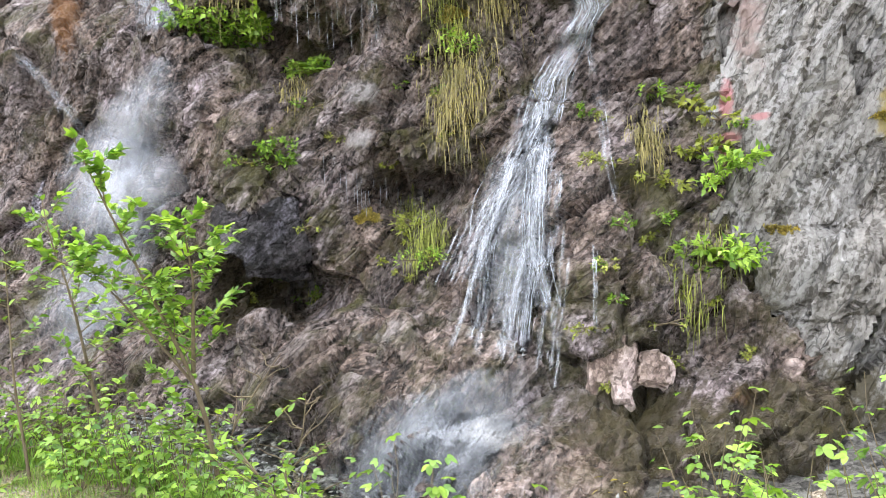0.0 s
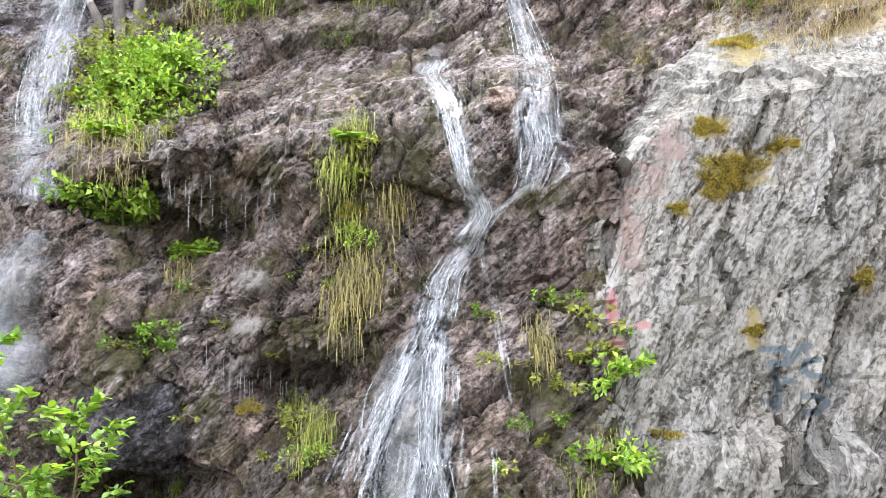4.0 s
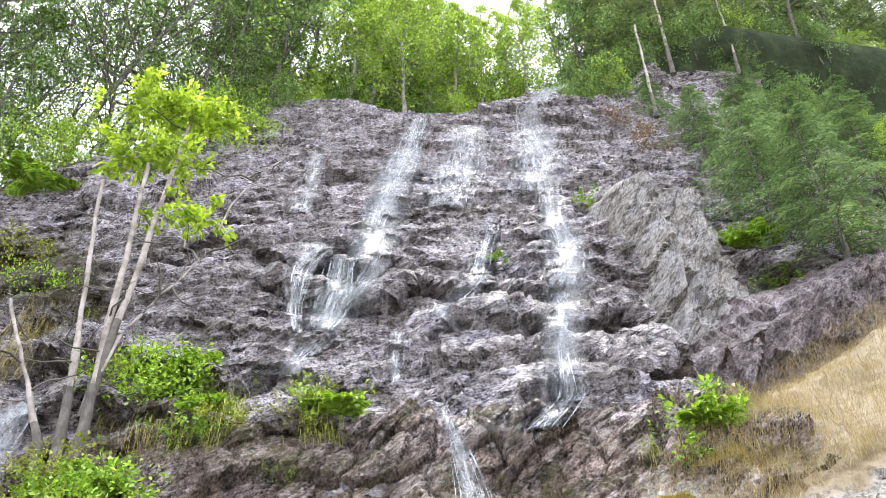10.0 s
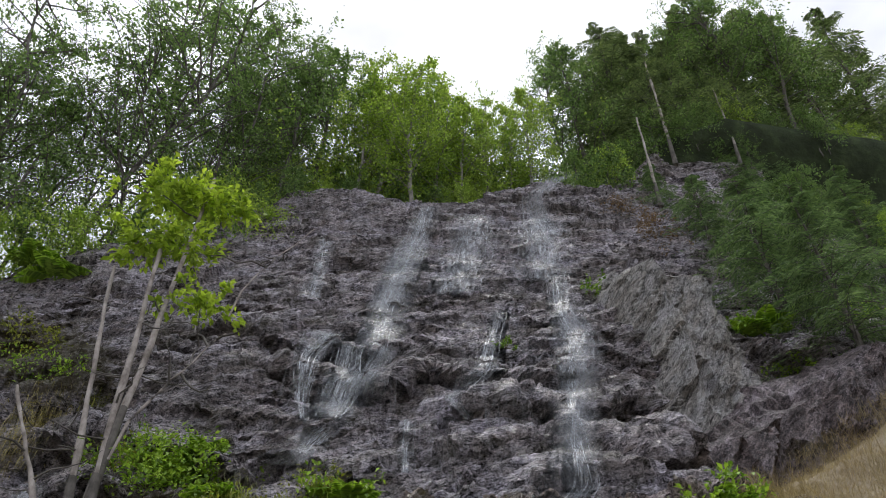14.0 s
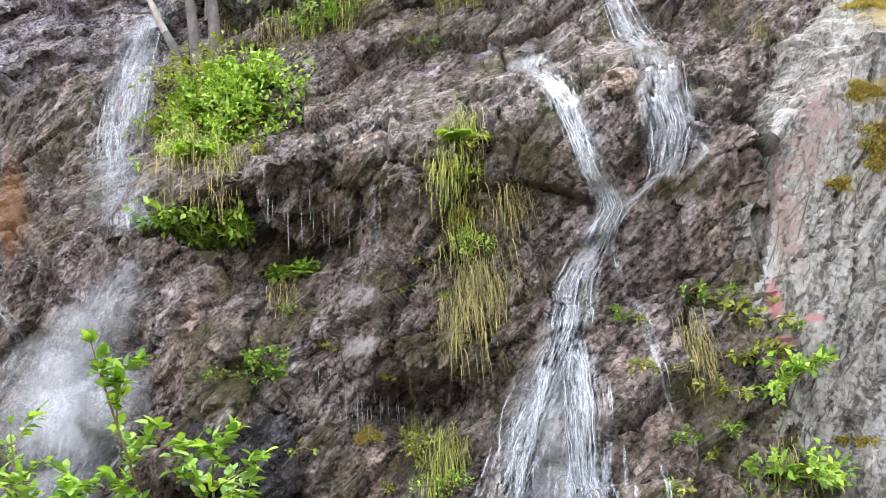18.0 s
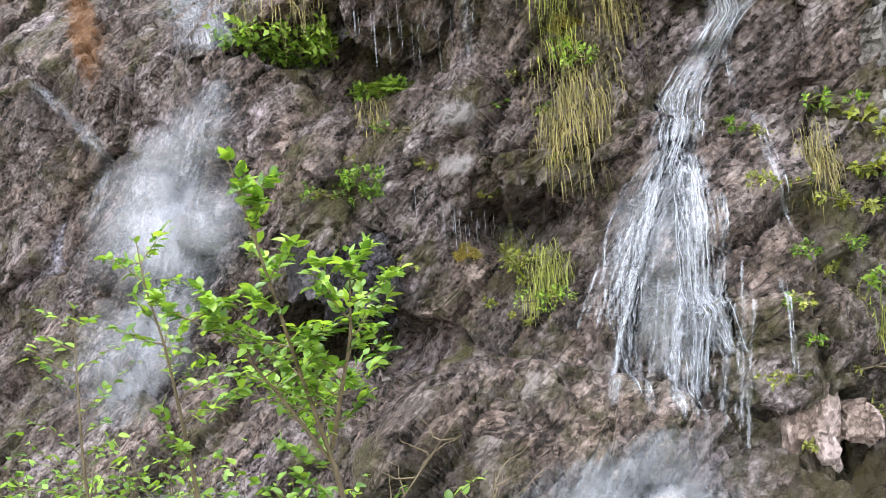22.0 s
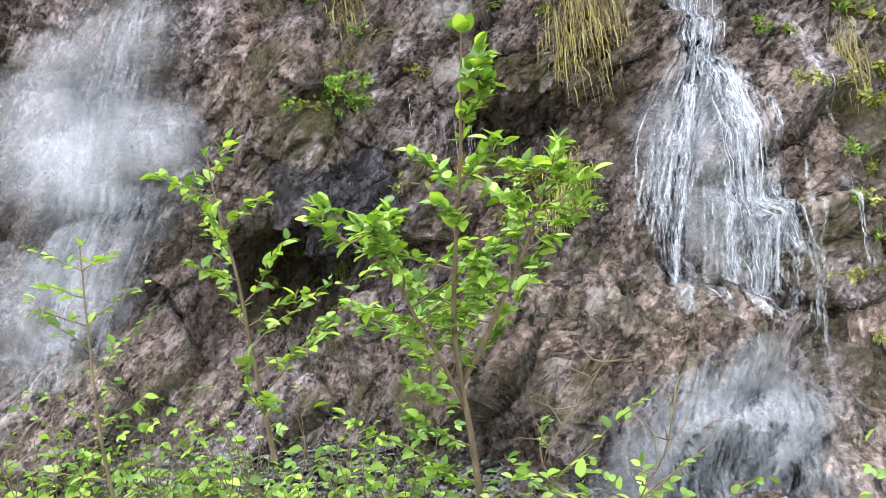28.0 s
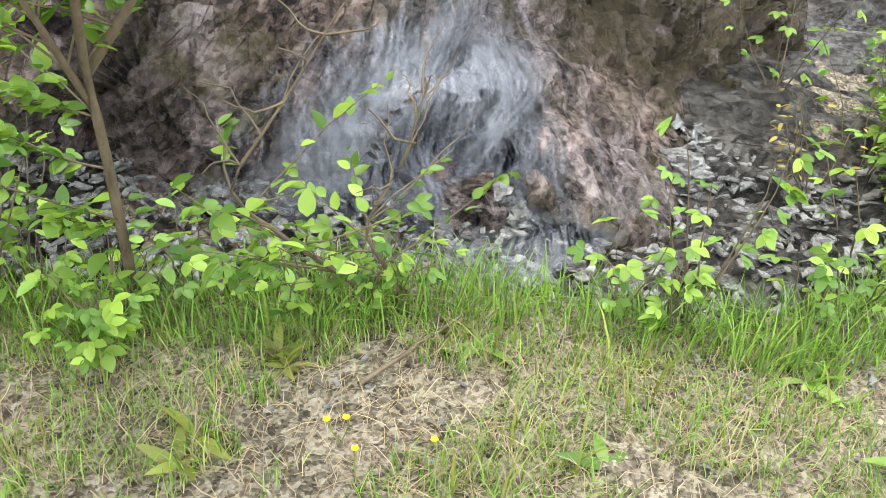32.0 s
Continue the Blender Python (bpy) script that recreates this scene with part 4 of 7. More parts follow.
def plunge(points, widths, label, name="waterfall_stream", material=None, bow=0.03):
    """A fall that drops clear of the rock through given places; widths: half-widths in metres."""
    pts = np.array(points, dtype=float)
    s = np.r_[0, np.cumsum(np.linalg.norm(np.diff(pts, axis=0), axis=1))]
    u = np.linspace(0, s[-1], 40)
    line = np.stack([np.interp(u, s, pts[:, c]) for c in range(3)], -1)
    half = np.interp(np.linspace(0, 1, 40), np.linspace(0, 1, len(widths)), widths)
    grids = []
    for k, wide in enumerate((1.5, 0.8)):
        w = np.linspace(-1, 1, 9)
        g = line[:, None] + np.array([1.0, -0.15, 0]) * (half * wide)[:, None, None] * w[None, :, None]
        g[..., 1] -= 0.02 * k + bow * (1 - w[None, :] ** 2)
        for q in g.reshape(-1, 3):
            d = Vector(q - np.array(STAND)).normalized()
            h = BVH.ray_cast(Vector(STAND), d)[0]
            if h is not None and h.y - 0.05 < q[1] and q[2] > 0.25:
                q[:] = np.array(STAND) + np.array(d) * ((h.y - 0.05 - STAND[1]) / d.y)
        grids.append(g)
    return flow_sheet(grids, name, label, material or FLOW_WHITE)


def veil(points, widths, label, seed, off=0.06, rows=46, cols=14, material=None):
    """A thin sheet of spray and film water over the rock."""
    rng = np.random.default_rng(seed)
    line, _ = smooth_path(points, rows)
    half = np.interp(np.linspace(0, 1, rows), np.linspace(0, 1, len(widths)), widths)
    grid = []
    for i in range(rows):
        a, e = line[i]
        row = []
        for c in np.linspace(-1, 1, cols):
            p, n = at(a + half[i] * c / max(0.3, math.cos(radians(e))), e)
            row.append(np.array(p + n * off))
        grid.append(row)
    g = np.array(grid)
    for _ in range(2):
        g[1:-1, 1:-1] = 0.2 * (g[1:-1, 1:-1] + g[:-2, 1:-1] + g[2:, 1:-1] + g[1:-1, :-2] + g[1:-1, 2:])
    me = mesh_of("water_veil", g.reshape(-1, 3), grid_faces(rows, cols), material or WATER_VEIL)
    u, v = np.meshgrid(np.linspace(0, 1, rows), np.linspace(-1, 1, cols), indexing="ij")
    fade = step_between(0, 0.4, u) * step_between(1, 0.7, u) * np.clip(1 - v ** 2, 0, 1) ** 1.5
    me.attributes.new("fade", "FLOAT", "POINT").data.foreach_set("value", fade.ravel().astype(np.float32))
    ob = new("water_veil", me)
    return tagged(ob, label, "water", "falling streams", "stuff")


FALL = "white water streaming down the wet rock"
stream([(23.4, 50.2), (20.8, 48.9), (21.1, 47.5), (21.9, 46.0)], [1.6, 0.7, 0.9, 1.6], 150, FALL, 1, (0.15, 0.5), 0.0014, material=FLOW_FAR)
stream([(20.3, 47.6), (21.1, 45.7), (20.9, 43.1)], [1.6, 1.8, 1.8], 70, FALL, 2, (0.2, 0.6), 0.0008, plumb=True, material=FLOW_FAR)
stream([(22.1, 43.7), (22.1, 41.1), (23.1, 38.7), (22.3, 36.5)], [0.7, 0.8, 1.4, 1.5], 110, FALL, 3, (0.15, 0.5), 0.0012, plumb=True, material=FLOW_FAR)
stream([(22.1, 36.9), (21.7, 32.4), (21.8, 29.5), (19.0, 27.3)], [0.8, 0.5, 1.0, 1.5], 70, FALL, 4, (0.2, 0.5), 0.0009, material=FLOW_FAR)
stream([(9.8, 48.9), (8.8, 46.2), (7.2, 43.8), (5.9, 41.6), (5.8, 40.8)], [0.9, 0.9, 1.3, 1.0, 0.8], 190, FALL, 5, (0.15, 0.4), 0.0013, material=FLOW_FAR)
stream([(6.1, 41.2), (5.6, 38.1), (3.7, 36.1), (2.1, 33.7)], [0.9, 0.8, 1.4, 1.0], 90, FALL, 6, (0.2, 0.5), 0.001, material=FLOW_FAR)
stream([(1.5, 39.7), (-0.2, 37.7), (-0.2, 35.0), (0.2, 33.2)], [1.4, 0.9, 0.5, 0.4], 90, FALL, 7, (0.2, 0.5), 0.0011, plumb=True, material=FLOW_FAR)
stream([(3.5, 39.1), (3.2, 36.8), (2.3, 33.7)], [0.9, 1.3, 1.0], 60, FALL, 8, (0.2, 0.5), 0.0009, plumb=True, material=FLOW_FAR)
stream([(2.2, 33.3), (0.5, 31.7), (-1.5, 30.4)], [1.0, 1.4, 1.4], 60, FALL, 9, (0.2, 0.5), 0.001, material=FLOW_FAR)
stream([(16.6, 41.5), (15.6, 39.3), (15.0, 37.6), (12.8, 36.1)], [0.5, 0.6, 1.0, 1.0], 70, FALL, 10, (0.2, 0.5), 0.001, material=FLOW_FAR)
stream([(8.5, 34.2), (8.3, 32.5), (8.6, 30.5)], [0.5, 0.5, 0.5], 40, FALL, 11, (0.25, 0.6), 0.001, material=FLOW_FAR)
stream([(13.2, 36.3), (11.8, 35.7), (13.6, 34.0)], [0.6, 0.5, 0.4], 36, FALL, 12, (0.25, 0.6), 0.0009, material=FLOW_FAR)
stream([(14.8, 48.2), (13.6, 45.3), (11.9, 42.4)], [1.6, 1.8, 1.8], 60, FALL, 13, (0.15, 0.4), 0.0007, material=FLOW_FAR)
stream([(0.0, 45.9), (-0.1, 43.7), (-0.5, 41.4)], [0.5, 0.6, 0.8], 36, FALL, 14, (0.2, 0.5), 0.0007, material=FLOW_FAR)
stream([(11.9, 29.4), (13.0, 27.1), (14.0, 24.5), (14.7, 21.8), (14.5, 19.2), (14.8, 17.3)], [0.3, 0.5, 0.9, 1.2, 1.4, 1.7], 260, FALL, 15, (0.12, 0.35), 0.0013)
stream([(14.5, 19.2), (14.8, 17.1), (13.9, 14.3), (13.5, 13.8)], [1.3, 1.6, 1.2, 1.0], 120, FALL, 16, (0.2, 0.5), 0.001, plumb=True)
stream([(16.0, 16.5), (16.5, 15.3), (15.3, 14.3)], [0.4, 0.4, 0.3], 40, FALL, 17, (0.25, 0.6), 0.0013)
stream([(8.0, 23.2), (7.0, 22.2), (8.2, 20.6), (8.9, 17.6), (9.4, 14.9), (10.3, 13.0)], [1.3, 1.1, 1.1, 1.0, 0.9, 0.8], 190, FALL, 18, (0.1, 0.3), 0.0012)
stream([(14.1, 14.5), (12.5, 13.5), (11.0, 12.4), (10.3, 11.4)], [0.5, 0.4, 0.4, 0.4], 60, FALL, 38)
stream([(10.0, 14.3), (10.6, 12.6), (9.3, 10.7), (7.7, 8.4), (6.8, 5.0)], [0.9, 1.0, 1.2, 1.4, 1.6], 200, FALL, 19, (0.15, 0.45), 0.0016)
stream([(11.0, 12.6), (10.3, 10.3), (10.6, 8.0)], [0.25, 0.25, 0.3], 50, FALL, 20, (0.25, 0.6), 0.0013)
stream([(7.0, 5.8), (5.4, 3.5), (3.9, 0.9), (3.0, -2.4), (2.6, -6.0), (2.4, -9.5)], [0.9, 1.3, 1.4, 1.0, 0.6, 0.5], 170, FALL, 21, (0.15, 0.4), 0.0012, plumb=True, material=FLOW_THIN)
stream([(7.2, 5.4), (6.9, 2.0), (6.7, -1.7), (6.6, -4.0), (6.0, -7.0), (5.6, -10.0)], [0.8, 1.0, 1.1, 0.9, 0.6, 0.5], 150, FALL, 22, (0.15, 0.4), 0.0014, plumb=True)
plunge([(0.19, 5.75, 2.00), (0.03, 5.60, 1.59), (-0.16, 5.45, 1.12), (-0.30, 5.35, 0.69)], [0.06, 0.04, 0.025, 0.03], FALL)
plunge([(0.38, 5.80, 2.09), (0.30, 5.62, 1.57), (0.13, 5.42, 1.09), (0.03, 5.26, 0.61)], [0.10, 0.08, 0.05, 0.07], FALL)
plunge([(0.50, 5.70, 1.88), (0.43, 5.60, 1.46), (0.33, 5.50, 1.18)], [0.03, 0.05, 0.05], FALL, material=FLOW_THIN)
plunge([(0.41, 5.85, 2.36), (0.24, 5.75, 1.97), (-0.06, 5.60, 1.51), (-0.26, 5.50, 1.10)], [0.06, 0.14, 0.16, 0.16], FALL, material=FLOW_THIN)
CURTAIN = random.Random(17)
for k in range(11):
    x0 = 0.02 + 0.045 * k + CURTAIN.uniform(-0.05, 0.05)
    x1 = x0 - 0.16 + CURTAIN.uniform(-0.04, 0.04)
    z0, z1 = CURTAIN.uniform(1.2, 1.7), CURTAIN.uniform(0.50, 0.85)
    y0 = float(cliff_y(np.array(x0), np.array(1.5))) - 0.25
    plunge([(x0, y0, z0), ((x0 + x1) / 2, y0 - 0.10, (z0 + z1) / 2), (x1, y0 - 0.22, z1)], [CURTAIN.uniform(0.006, 0.016), CURTAIN.uniform(0.012, 0.03), CURTAIN.uniform(0.01, 0.035)], "thin thread of falling white water", material=FLOW_THIN, bow=0.01)
stream([(6.5, -2.7), (6.9, -4.6), (7.3, -7.2)], [0.8, 0.9, 1.0], 60, FALL, 25, (0.2, 0.5), 0.0009, plumb=True)
stream([(10.9, 7.3), (11.5, 3.0), (12.1, -0.6)], [0.3, 0.3, 0.2], 36, FALL, 26, (0.2, 0.5), 0.0009)
stream([(10.7, -2.8), (10.7, -5.8), (10.6, -8.7)], [0.2, 0.15, 0.2], 36, FALL, 27, (0.25, 0.6), 0.0011, plumb=True)
stream([(-16.7, 27.3), (-18.5, 22.7), (-19.2, 18.6), (-19.0, 12.2)], [0.6, 1.2, 1.4, 1.3], 230, FALL, 28, (0.1, 0.35), 0.0012, plumb=True)
stream([(-18.0, 11.4), (-20.0, 8.9), (-22.0, 3.9), (-23.0, -0.7)], [0.5, 1.4, 2.0, 2.2], 200, FALL, 29, plumb=True, material=FLOW_FILM)
stream([(-20.7, 1.6), (-22.1, -1.5), (-24.0, -5.4), (-25.5, -8.4)], [1.2, 1.6, 1.6, 1.6], 130, FALL, 30, plumb=True, material=FLOW_FILM)
CASCADE = "white water spreading over the foot of the rock"
stream([(4.0, -10.6), (1.6, -13.4), (-0.8, -15.7), (-2.0, -19.0), (-2.3, -22.4)], [2.0, 5.5, 7.0, 7.5, 6.0], 20, CASCADE, 31, off=0.05, material=FLOW_FOOT)
stream([(-0.3, -12.1), (-2.1, -14.8), (-2.7, -18.0), (-2.5, -21.6)], [2.5, 4.0, 4.0, 3.0], 20, CASCADE, 32, off=0.05, material=FLOW_FOOT)
stream([(4.2, -13.8), (3.1, -15.8), (-0.4, -17.4), (-2.1, -20.6), (-0.6, -23.2)], [3.0, 3.5, 2.0, 2.5, 3.0], 20, CASCADE, 33, off=0.06, material=FLOW_FOOT)
for k, (pts, wid) in enumerate([([(-0.68, 4.42), (-0.77, 4.34), (-0.84, 4.31), (-0.84, 4.28)], [0.35, 0.4, 0.4, 0.3]), ([(-0.51, 4.27), (-0.66, 4.19), (-0.60, 4.11), (-0.62, 4.03)], [0.2, 0.35, 0.4, 0.3]),
                               ([(-0.25, 4.15), (-0.36, 4.03), (-0.43, 4.02)], [0.3, 0.4, 0.4])]):
    plunge([(x, y, float(ground_z(np.array(x), np.array(y))) + 0.11) for x, y in pts], wid, "grey film of water over the scree", "cascade_water", FLOW_FOOT, 0.0)
stream([(-27.7, 11.5), (-23.9, 6.7), (-25.8, 3.2)], [0.4, 0.6, 0.5], 40, FALL, 33, (0.2, 0.5), 0.0009)


def drips(lip_a, lip_b, count, fall, seed):
    """Single threads of water that drop straight from an overhanging lip."""
    rng = np.random.default_rng(seed)
    pile = Pile()
    for _ in range(count):
        s = rng.uniform(0, 1)
        p, n = at(lip_a[0] * (1 - s) + lip_b[0] * s + rng.normal(0, 0.2), lip_a[1] * (1 - s) + lip_b[1] * s + rng.normal(0, 0.2))
        top, ln = np.array(p) + np.array(n) * 0.05 - [0, 0, rng.uniform(0, 0.4) * fall], fall * rng.uniform(0.15, 0.8)
        k = np.linspace(0, 1, 5)[:, None]
        pile.add(*tube(top - np.array([[0, 0, 1.0]]) * ln * k, [0.0005, 0.0011, 0.0008, 0.0012, 0.0003], 4))
    ob = new("water_drips", pile.mesh("water_drips", WATER_WHITE))
    return tagged(ob, "thin threads of water dripping from an overhang", "water", "falling streams", "stuff")


drips((-10.5, 15.7), (-4.9, 14.7), 18, 0.5, 34)
drips((-7.9, 4.4), (-2.1, 2.2), 18, 0.5, 35)
drips((-6.3, 3.6), (-2.8, 2.2), 12, 0.35, 36)
drips((-1.9, 36.8), (8.4, 37.2), 50, 0.9, 37)
drips((14.2, 35.9), (19.0, 36.4), 40, 0.8, 38)
stream([(-4.1, 15.3), (-4.3, 13.8), (-4.1, 11.6)], [0.3, 0.4, 0.3], 26, FALL, 36, (0.3, 0.7), 0.0007)
stream([(-16.4, 26.3), (-17.5, 25.1), (-18.0, 19.5)], [0.8, 0.8, 0.9], 70, FALL, 37, (0.2, 0.5), 0.0012)
for k, (a, b, w) in enumerate([((8.2, 45.0), (5.7, 34.7), 2.5), ((16.3, 46.0), (14.6, 34.7), 3.0), ((19.7, 42.8), (17.7, 33.1), 2.5), ((3.3, 41.4), (-1.4, 33.4), 2.5), ((11.3, 34.8), (11.3, 26.4), 2.6), ((16.8, 32.7), (17.2, 26.2), 2.6), ((22.4, 34.2), (19.9, 27.6), 2.0), ((0.5, 22.2), (-1.0, 14.6), 3.0), ((11.8, 22.4), (12.3, 14.4), 2.5), ((4.9, 32.3), (6.2, 26.3), 2.0)]):
    stream([a, b], [w, w], 20, "fine threads of water over wet rock", 60 + k, material=FLOW_FINE)
veil([(-18.0, 11.4), (-20.0, 8.6), (-22.0, 3.9), (-23.3, -1.0)], [1.0, 3.0, 3.6, 3.6], "misty veil of falling water", 41, 0.14, 60, 20)
veil([(-20.2, 8.1), (-20.9, 1.7), (-23.5, -4.4), (-25.5, -8.4)], [2.6, 3.4, 3.4, 3.4], "misty veil of falling water", 42, 0.2, 60, 20)
veil([(7.0, 5.8), (5.0, 2.0), (4.6, -2.4), (4.7, -8.7)], [0.8, 2.2, 2.4, 1.2], "thin film of water on rock", 43, 0.05)
veil([(3.5, -10.6), (1.6, -14.0), (-1.5, -16.7), (-2.3, -20.7)], [1.5, 4.2, 5.5, 5.5], "splashing film on the foot of the rock", 44, 0.05, 60, 24)
veil([(22.3, 43.3), (23.1, 38.7), (21.7, 32.0), (20.8, 28.3)], [0.9, 2.0, 1.6, 2.2], "spray beside the upper fall", 45, 0.15)
veil([(9.7, 48.5), (7.2, 43.8), (5.5, 38.1), (1.4, 32.1)], [1.0, 1.8, 1.8, 2.2], "film of water on the upper rock", 46, 0.12)


# ---- plants: shapes ----
def Pile_of(pair):
    p = Pile()
    p.add(*pair)
    return p


def hanging_grass(place, normal, size, count, material, seed, label):
    count, size = int(count * 2.6), size * 0.62
    rng = np.random.default_rng(seed)
    n = np.array(normal) * [1, 1, 0.3] + [0, -0.3, 0.2]
    n /= np.linalg.norm(n)
    base = np.array(place) + rng.normal(0, 1, (count, 3)) * size * [0.36, 0.12, 0.46]
    out = n + rng.normal(0, 0.6, (count, 3))
    out /= np.linalg.norm(out, axis=1, keepdims=True)
    ln = size * rng.uniform(0.25, 1.15, count)
    side = np.cross(out, [0, 0, 1.0])
    side /= np.linalg.norm(side, axis=1, keepdims=True) + 1e-9
    w = rng.uniform(0.0015, 0.0045, count) * (0.6 + size)
    rows = []
    for s, wv in ((0, 0.8), (0.3, 1.0), (0.6, 0.8), (1.0, 0.1)):
        c = base + out * (ln * 0.42 * np.sin(s * 1.5))[:, None] + np.array([0, 0, 1.0]) * (ln * (0.34 * s - 1.05 * s ** 2))[:, None]
        rows += [c - side * (w * wv)[:, None], c + side * (w * wv)[:, None]]
    v = np.stack(rows, 1).reshape(-1, 3) - np.array(place)
    k = np.arange(count)[:, None] * 8
    f = np.concatenate([k + [[0, 1, 3, 2]], k + [[2, 3, 5, 4]], k + [[4, 5, 7, 6]]])
    ob = thing("hanging_grass", place, label, "grass", "grass tufts on the rock")
    tagged(part("blades", mesh_of("blades", v, f, material), ob), kind="stuff")
    return ob


def leaf_cloud(rng, centre_radius, count, size, flat=1.0):
    """Leaves in an uneven dome of small sprays."""
    sprays = max(6, count // 16)
    d = rng.normal(0, 1, (sprays, 3))
    d[:, 2] = np.abs(d[:, 2]) * flat
    d /= np.linalg.norm(d, axis=1, keepdims=True)
    heads = d * (centre_radius * rng.uniform(0.25, 1.3, sprays))[:, None] * [1.25, 0.9, 0.85] + [0, -0.15 * centre_radius, -0.25 * centre_radius]
    pick = rng.integers(0, sprays, count)
    pos = heads[pick] + rng.normal(0, centre_radius * 0.12, (count, 3))
    along = d[pick] * 0.7 + rng.normal(0, 0.6, (count, 3)) + [0, 0, -0.2]
    nrm = rng.normal(0, 0.45, (count, 3)) + [0, -0.25, 1.0]
    ln = size * rng.uniform(0.6, 1.25, count)
    return heads, leaf_quads(pos, along, nrm, ln, ln * 0.55)


def leafy_clump(place, radius, count, size, material, seed, label, name="rock_plant", lean=(0, -0.4, 0)):
    rng = np.random.default_rng(seed)
    heads, (v, f) = leaf_cloud(rng, radius, int(count * 1.5), size * 0.85)
    ob = thing(name, Vector(place) + Vector(lean) * radius * 0.6, label, "plant", "plants on the rock")
    tagged(part("leaves", mesh_of("leaves", v, f, material), ob), kind="stuff")
    for h in heads[:6]:
        part("stem", Pile_of(tube([np.array(lean) * -radius * 0.6, h * 0.5 + rng.normal(0, radius * 0.05, 3), h], [0.006, 0.004, 0.002], 4)).mesh("stem", BARK_SAPLING), ob)
    return ob


def frond_mesh(name, material, length=1.0, pairs=22):
    s = np.linspace(0.12, 1, pairs)
    axis = np.stack([np.zeros(pairs), s * length * 0.9, 0.55 * length * s - 0.62 * length * s ** 2.2], -1)
    pile = Pile()
    tang = np.gradient(axis, axis=0)
    pile.add(*tube(np.concatenate([[[0, 0, 0]], axis]), np.linspace(0.010, 0.002, pairs + 1) * length, 4))
    up = np.cross([1.0, 0, 0], tang)
    for sgn in (-1, 1):
        along = np.array([sgn * 1.0, 0, 0]) + 0.45 * tang / np.linalg.norm(tang, axis=1, keepdims=True) - np.array([0, 0, 0.18])
        ln = length * 0.26 * np.sin(np.clip(s * 1.05 + 0.08, 0, 1) * np.pi) ** 0.7 + 0.02 * length
        pile.add(*leaf_quads(axis, along, up, ln, ln * 0.34 + 0.012 * length))
    return pile.mesh(name, material)


FROND_BRIGHT = frond_mesh("frond_bright", LEAF_BRIGHT)


def fern(place, size, fronds, mesh, seed, label, tilt=28, spread=360, facing=180):
    rng = random.Random(seed)
    ob = thing("fern", place, label, "fern", "ferns")
    for k in range(fronds):
        turn = facing + (k / fronds - 0.5) * spread + rng.uniform(-14, 14)
        m = pose(0, 0, 0, rng.uniform(tilt - 35, tilt), rng.uniform(-10, 10), turn) @ Matrix.Scale(size * rng.uniform(0.7, 1.1), 4)
        part("frond", mesh, ob, at_pose=m)
    return ob


# ---- plants on the rock ----
def plant_at(a, e, lift=0.0):
    p, n = at(a, e)
    return p + Vector((0, 0, lift)), n


TUFTS = [((-15.1, 18.4), 0.55, 150, 0), ((-16.2, 16.7), 0.5, 80, 1), ((0.9, 16.3), 0.42, 140, 0), ((1.7, 18.4), 0.35, 110, 0), ((4.4, 14.0), 0.42, 120, 1), ((1.4, 12.3), 0.40, 110, 0), ((1.8, 8.8), 0.45, 110, 1),
         ((0.6, 6.7), 0.35, 80, 1), ((-9.9, 8.2), 0.35, 80, 1), ((13.9, 3.2), 0.3, 80, 1), ((13.7, 3.6), 0.3, 90, 1), ((16.1, -6.4), 0.4, 120, 0), ((13.6, 3.0), 0.3, 90, 1),
         ((-1.0, -2.6), 0.35, 140, 0), ((-2.4, -0.3), 0.30, 120, 0), ((-0.5, -1.3), 0.3, 100, 0), ((-9.4, -5.0), 0.22, 80, 0), ((17.8, -3.9), 0.3, 70, 0), ((22.3, 22.3), 0.25, 60, 1)]
for i, ((a, e), size, n, kind_) in enumerate(TUFTS):
    p, nrm = plant_at(a, e)
    hanging_grass(p, nrm, size, n, (GRASS_TUFT, GRASS_HANG)[kind_], 100 + i, ("yellow-green grass tuft hanging from wet rock", "dry straw-coloured grass hanging from the rock")[kind_])
UPPER_TUFTS = [((-14.6, 16.6), 0.75, 40, 1), ((-13.4, 16.2), 0.6, 30, 1), ((1.6, 7.6), 0.6, 90, 1), ((2.6, 8.4), 0.5, 80, 1), ((-11.5, 25.8), 0.6, 90, 1), ((-9.1, 25.4), 0.6, 90, 1), ((-6.4, 25.4), 0.6, 120, 0), ((-18.2, 30.9), 0.9, 140, 1), ((-18.7, 29.0), 0.8, 120, 1), ((-15.1, 32.0), 0.7, 100, 0), ((3.1, 27.7), 0.6, 120, 0), ((-4.0, 27.5), 0.7, 130, 0),
               ((27.1, 25.4), 0.35, 60, 0), ((-15.0, 17.7), 0.6, 50, 1), ((-13.0, 16.7), 0.4, 90, 0)]
for i, ((a, e), size, n, kind_) in enumerate(UPPER_TUFTS):
    p, nrm = plant_at(a, e)
    hanging_grass(p, nrm, size, n, (GRASS_TUFT, GRASS_HANG)[kind_], 150 + i, ("green grass tuft hanging over a rock ledge", "dry grass hanging over a rock ledge")[kind_])
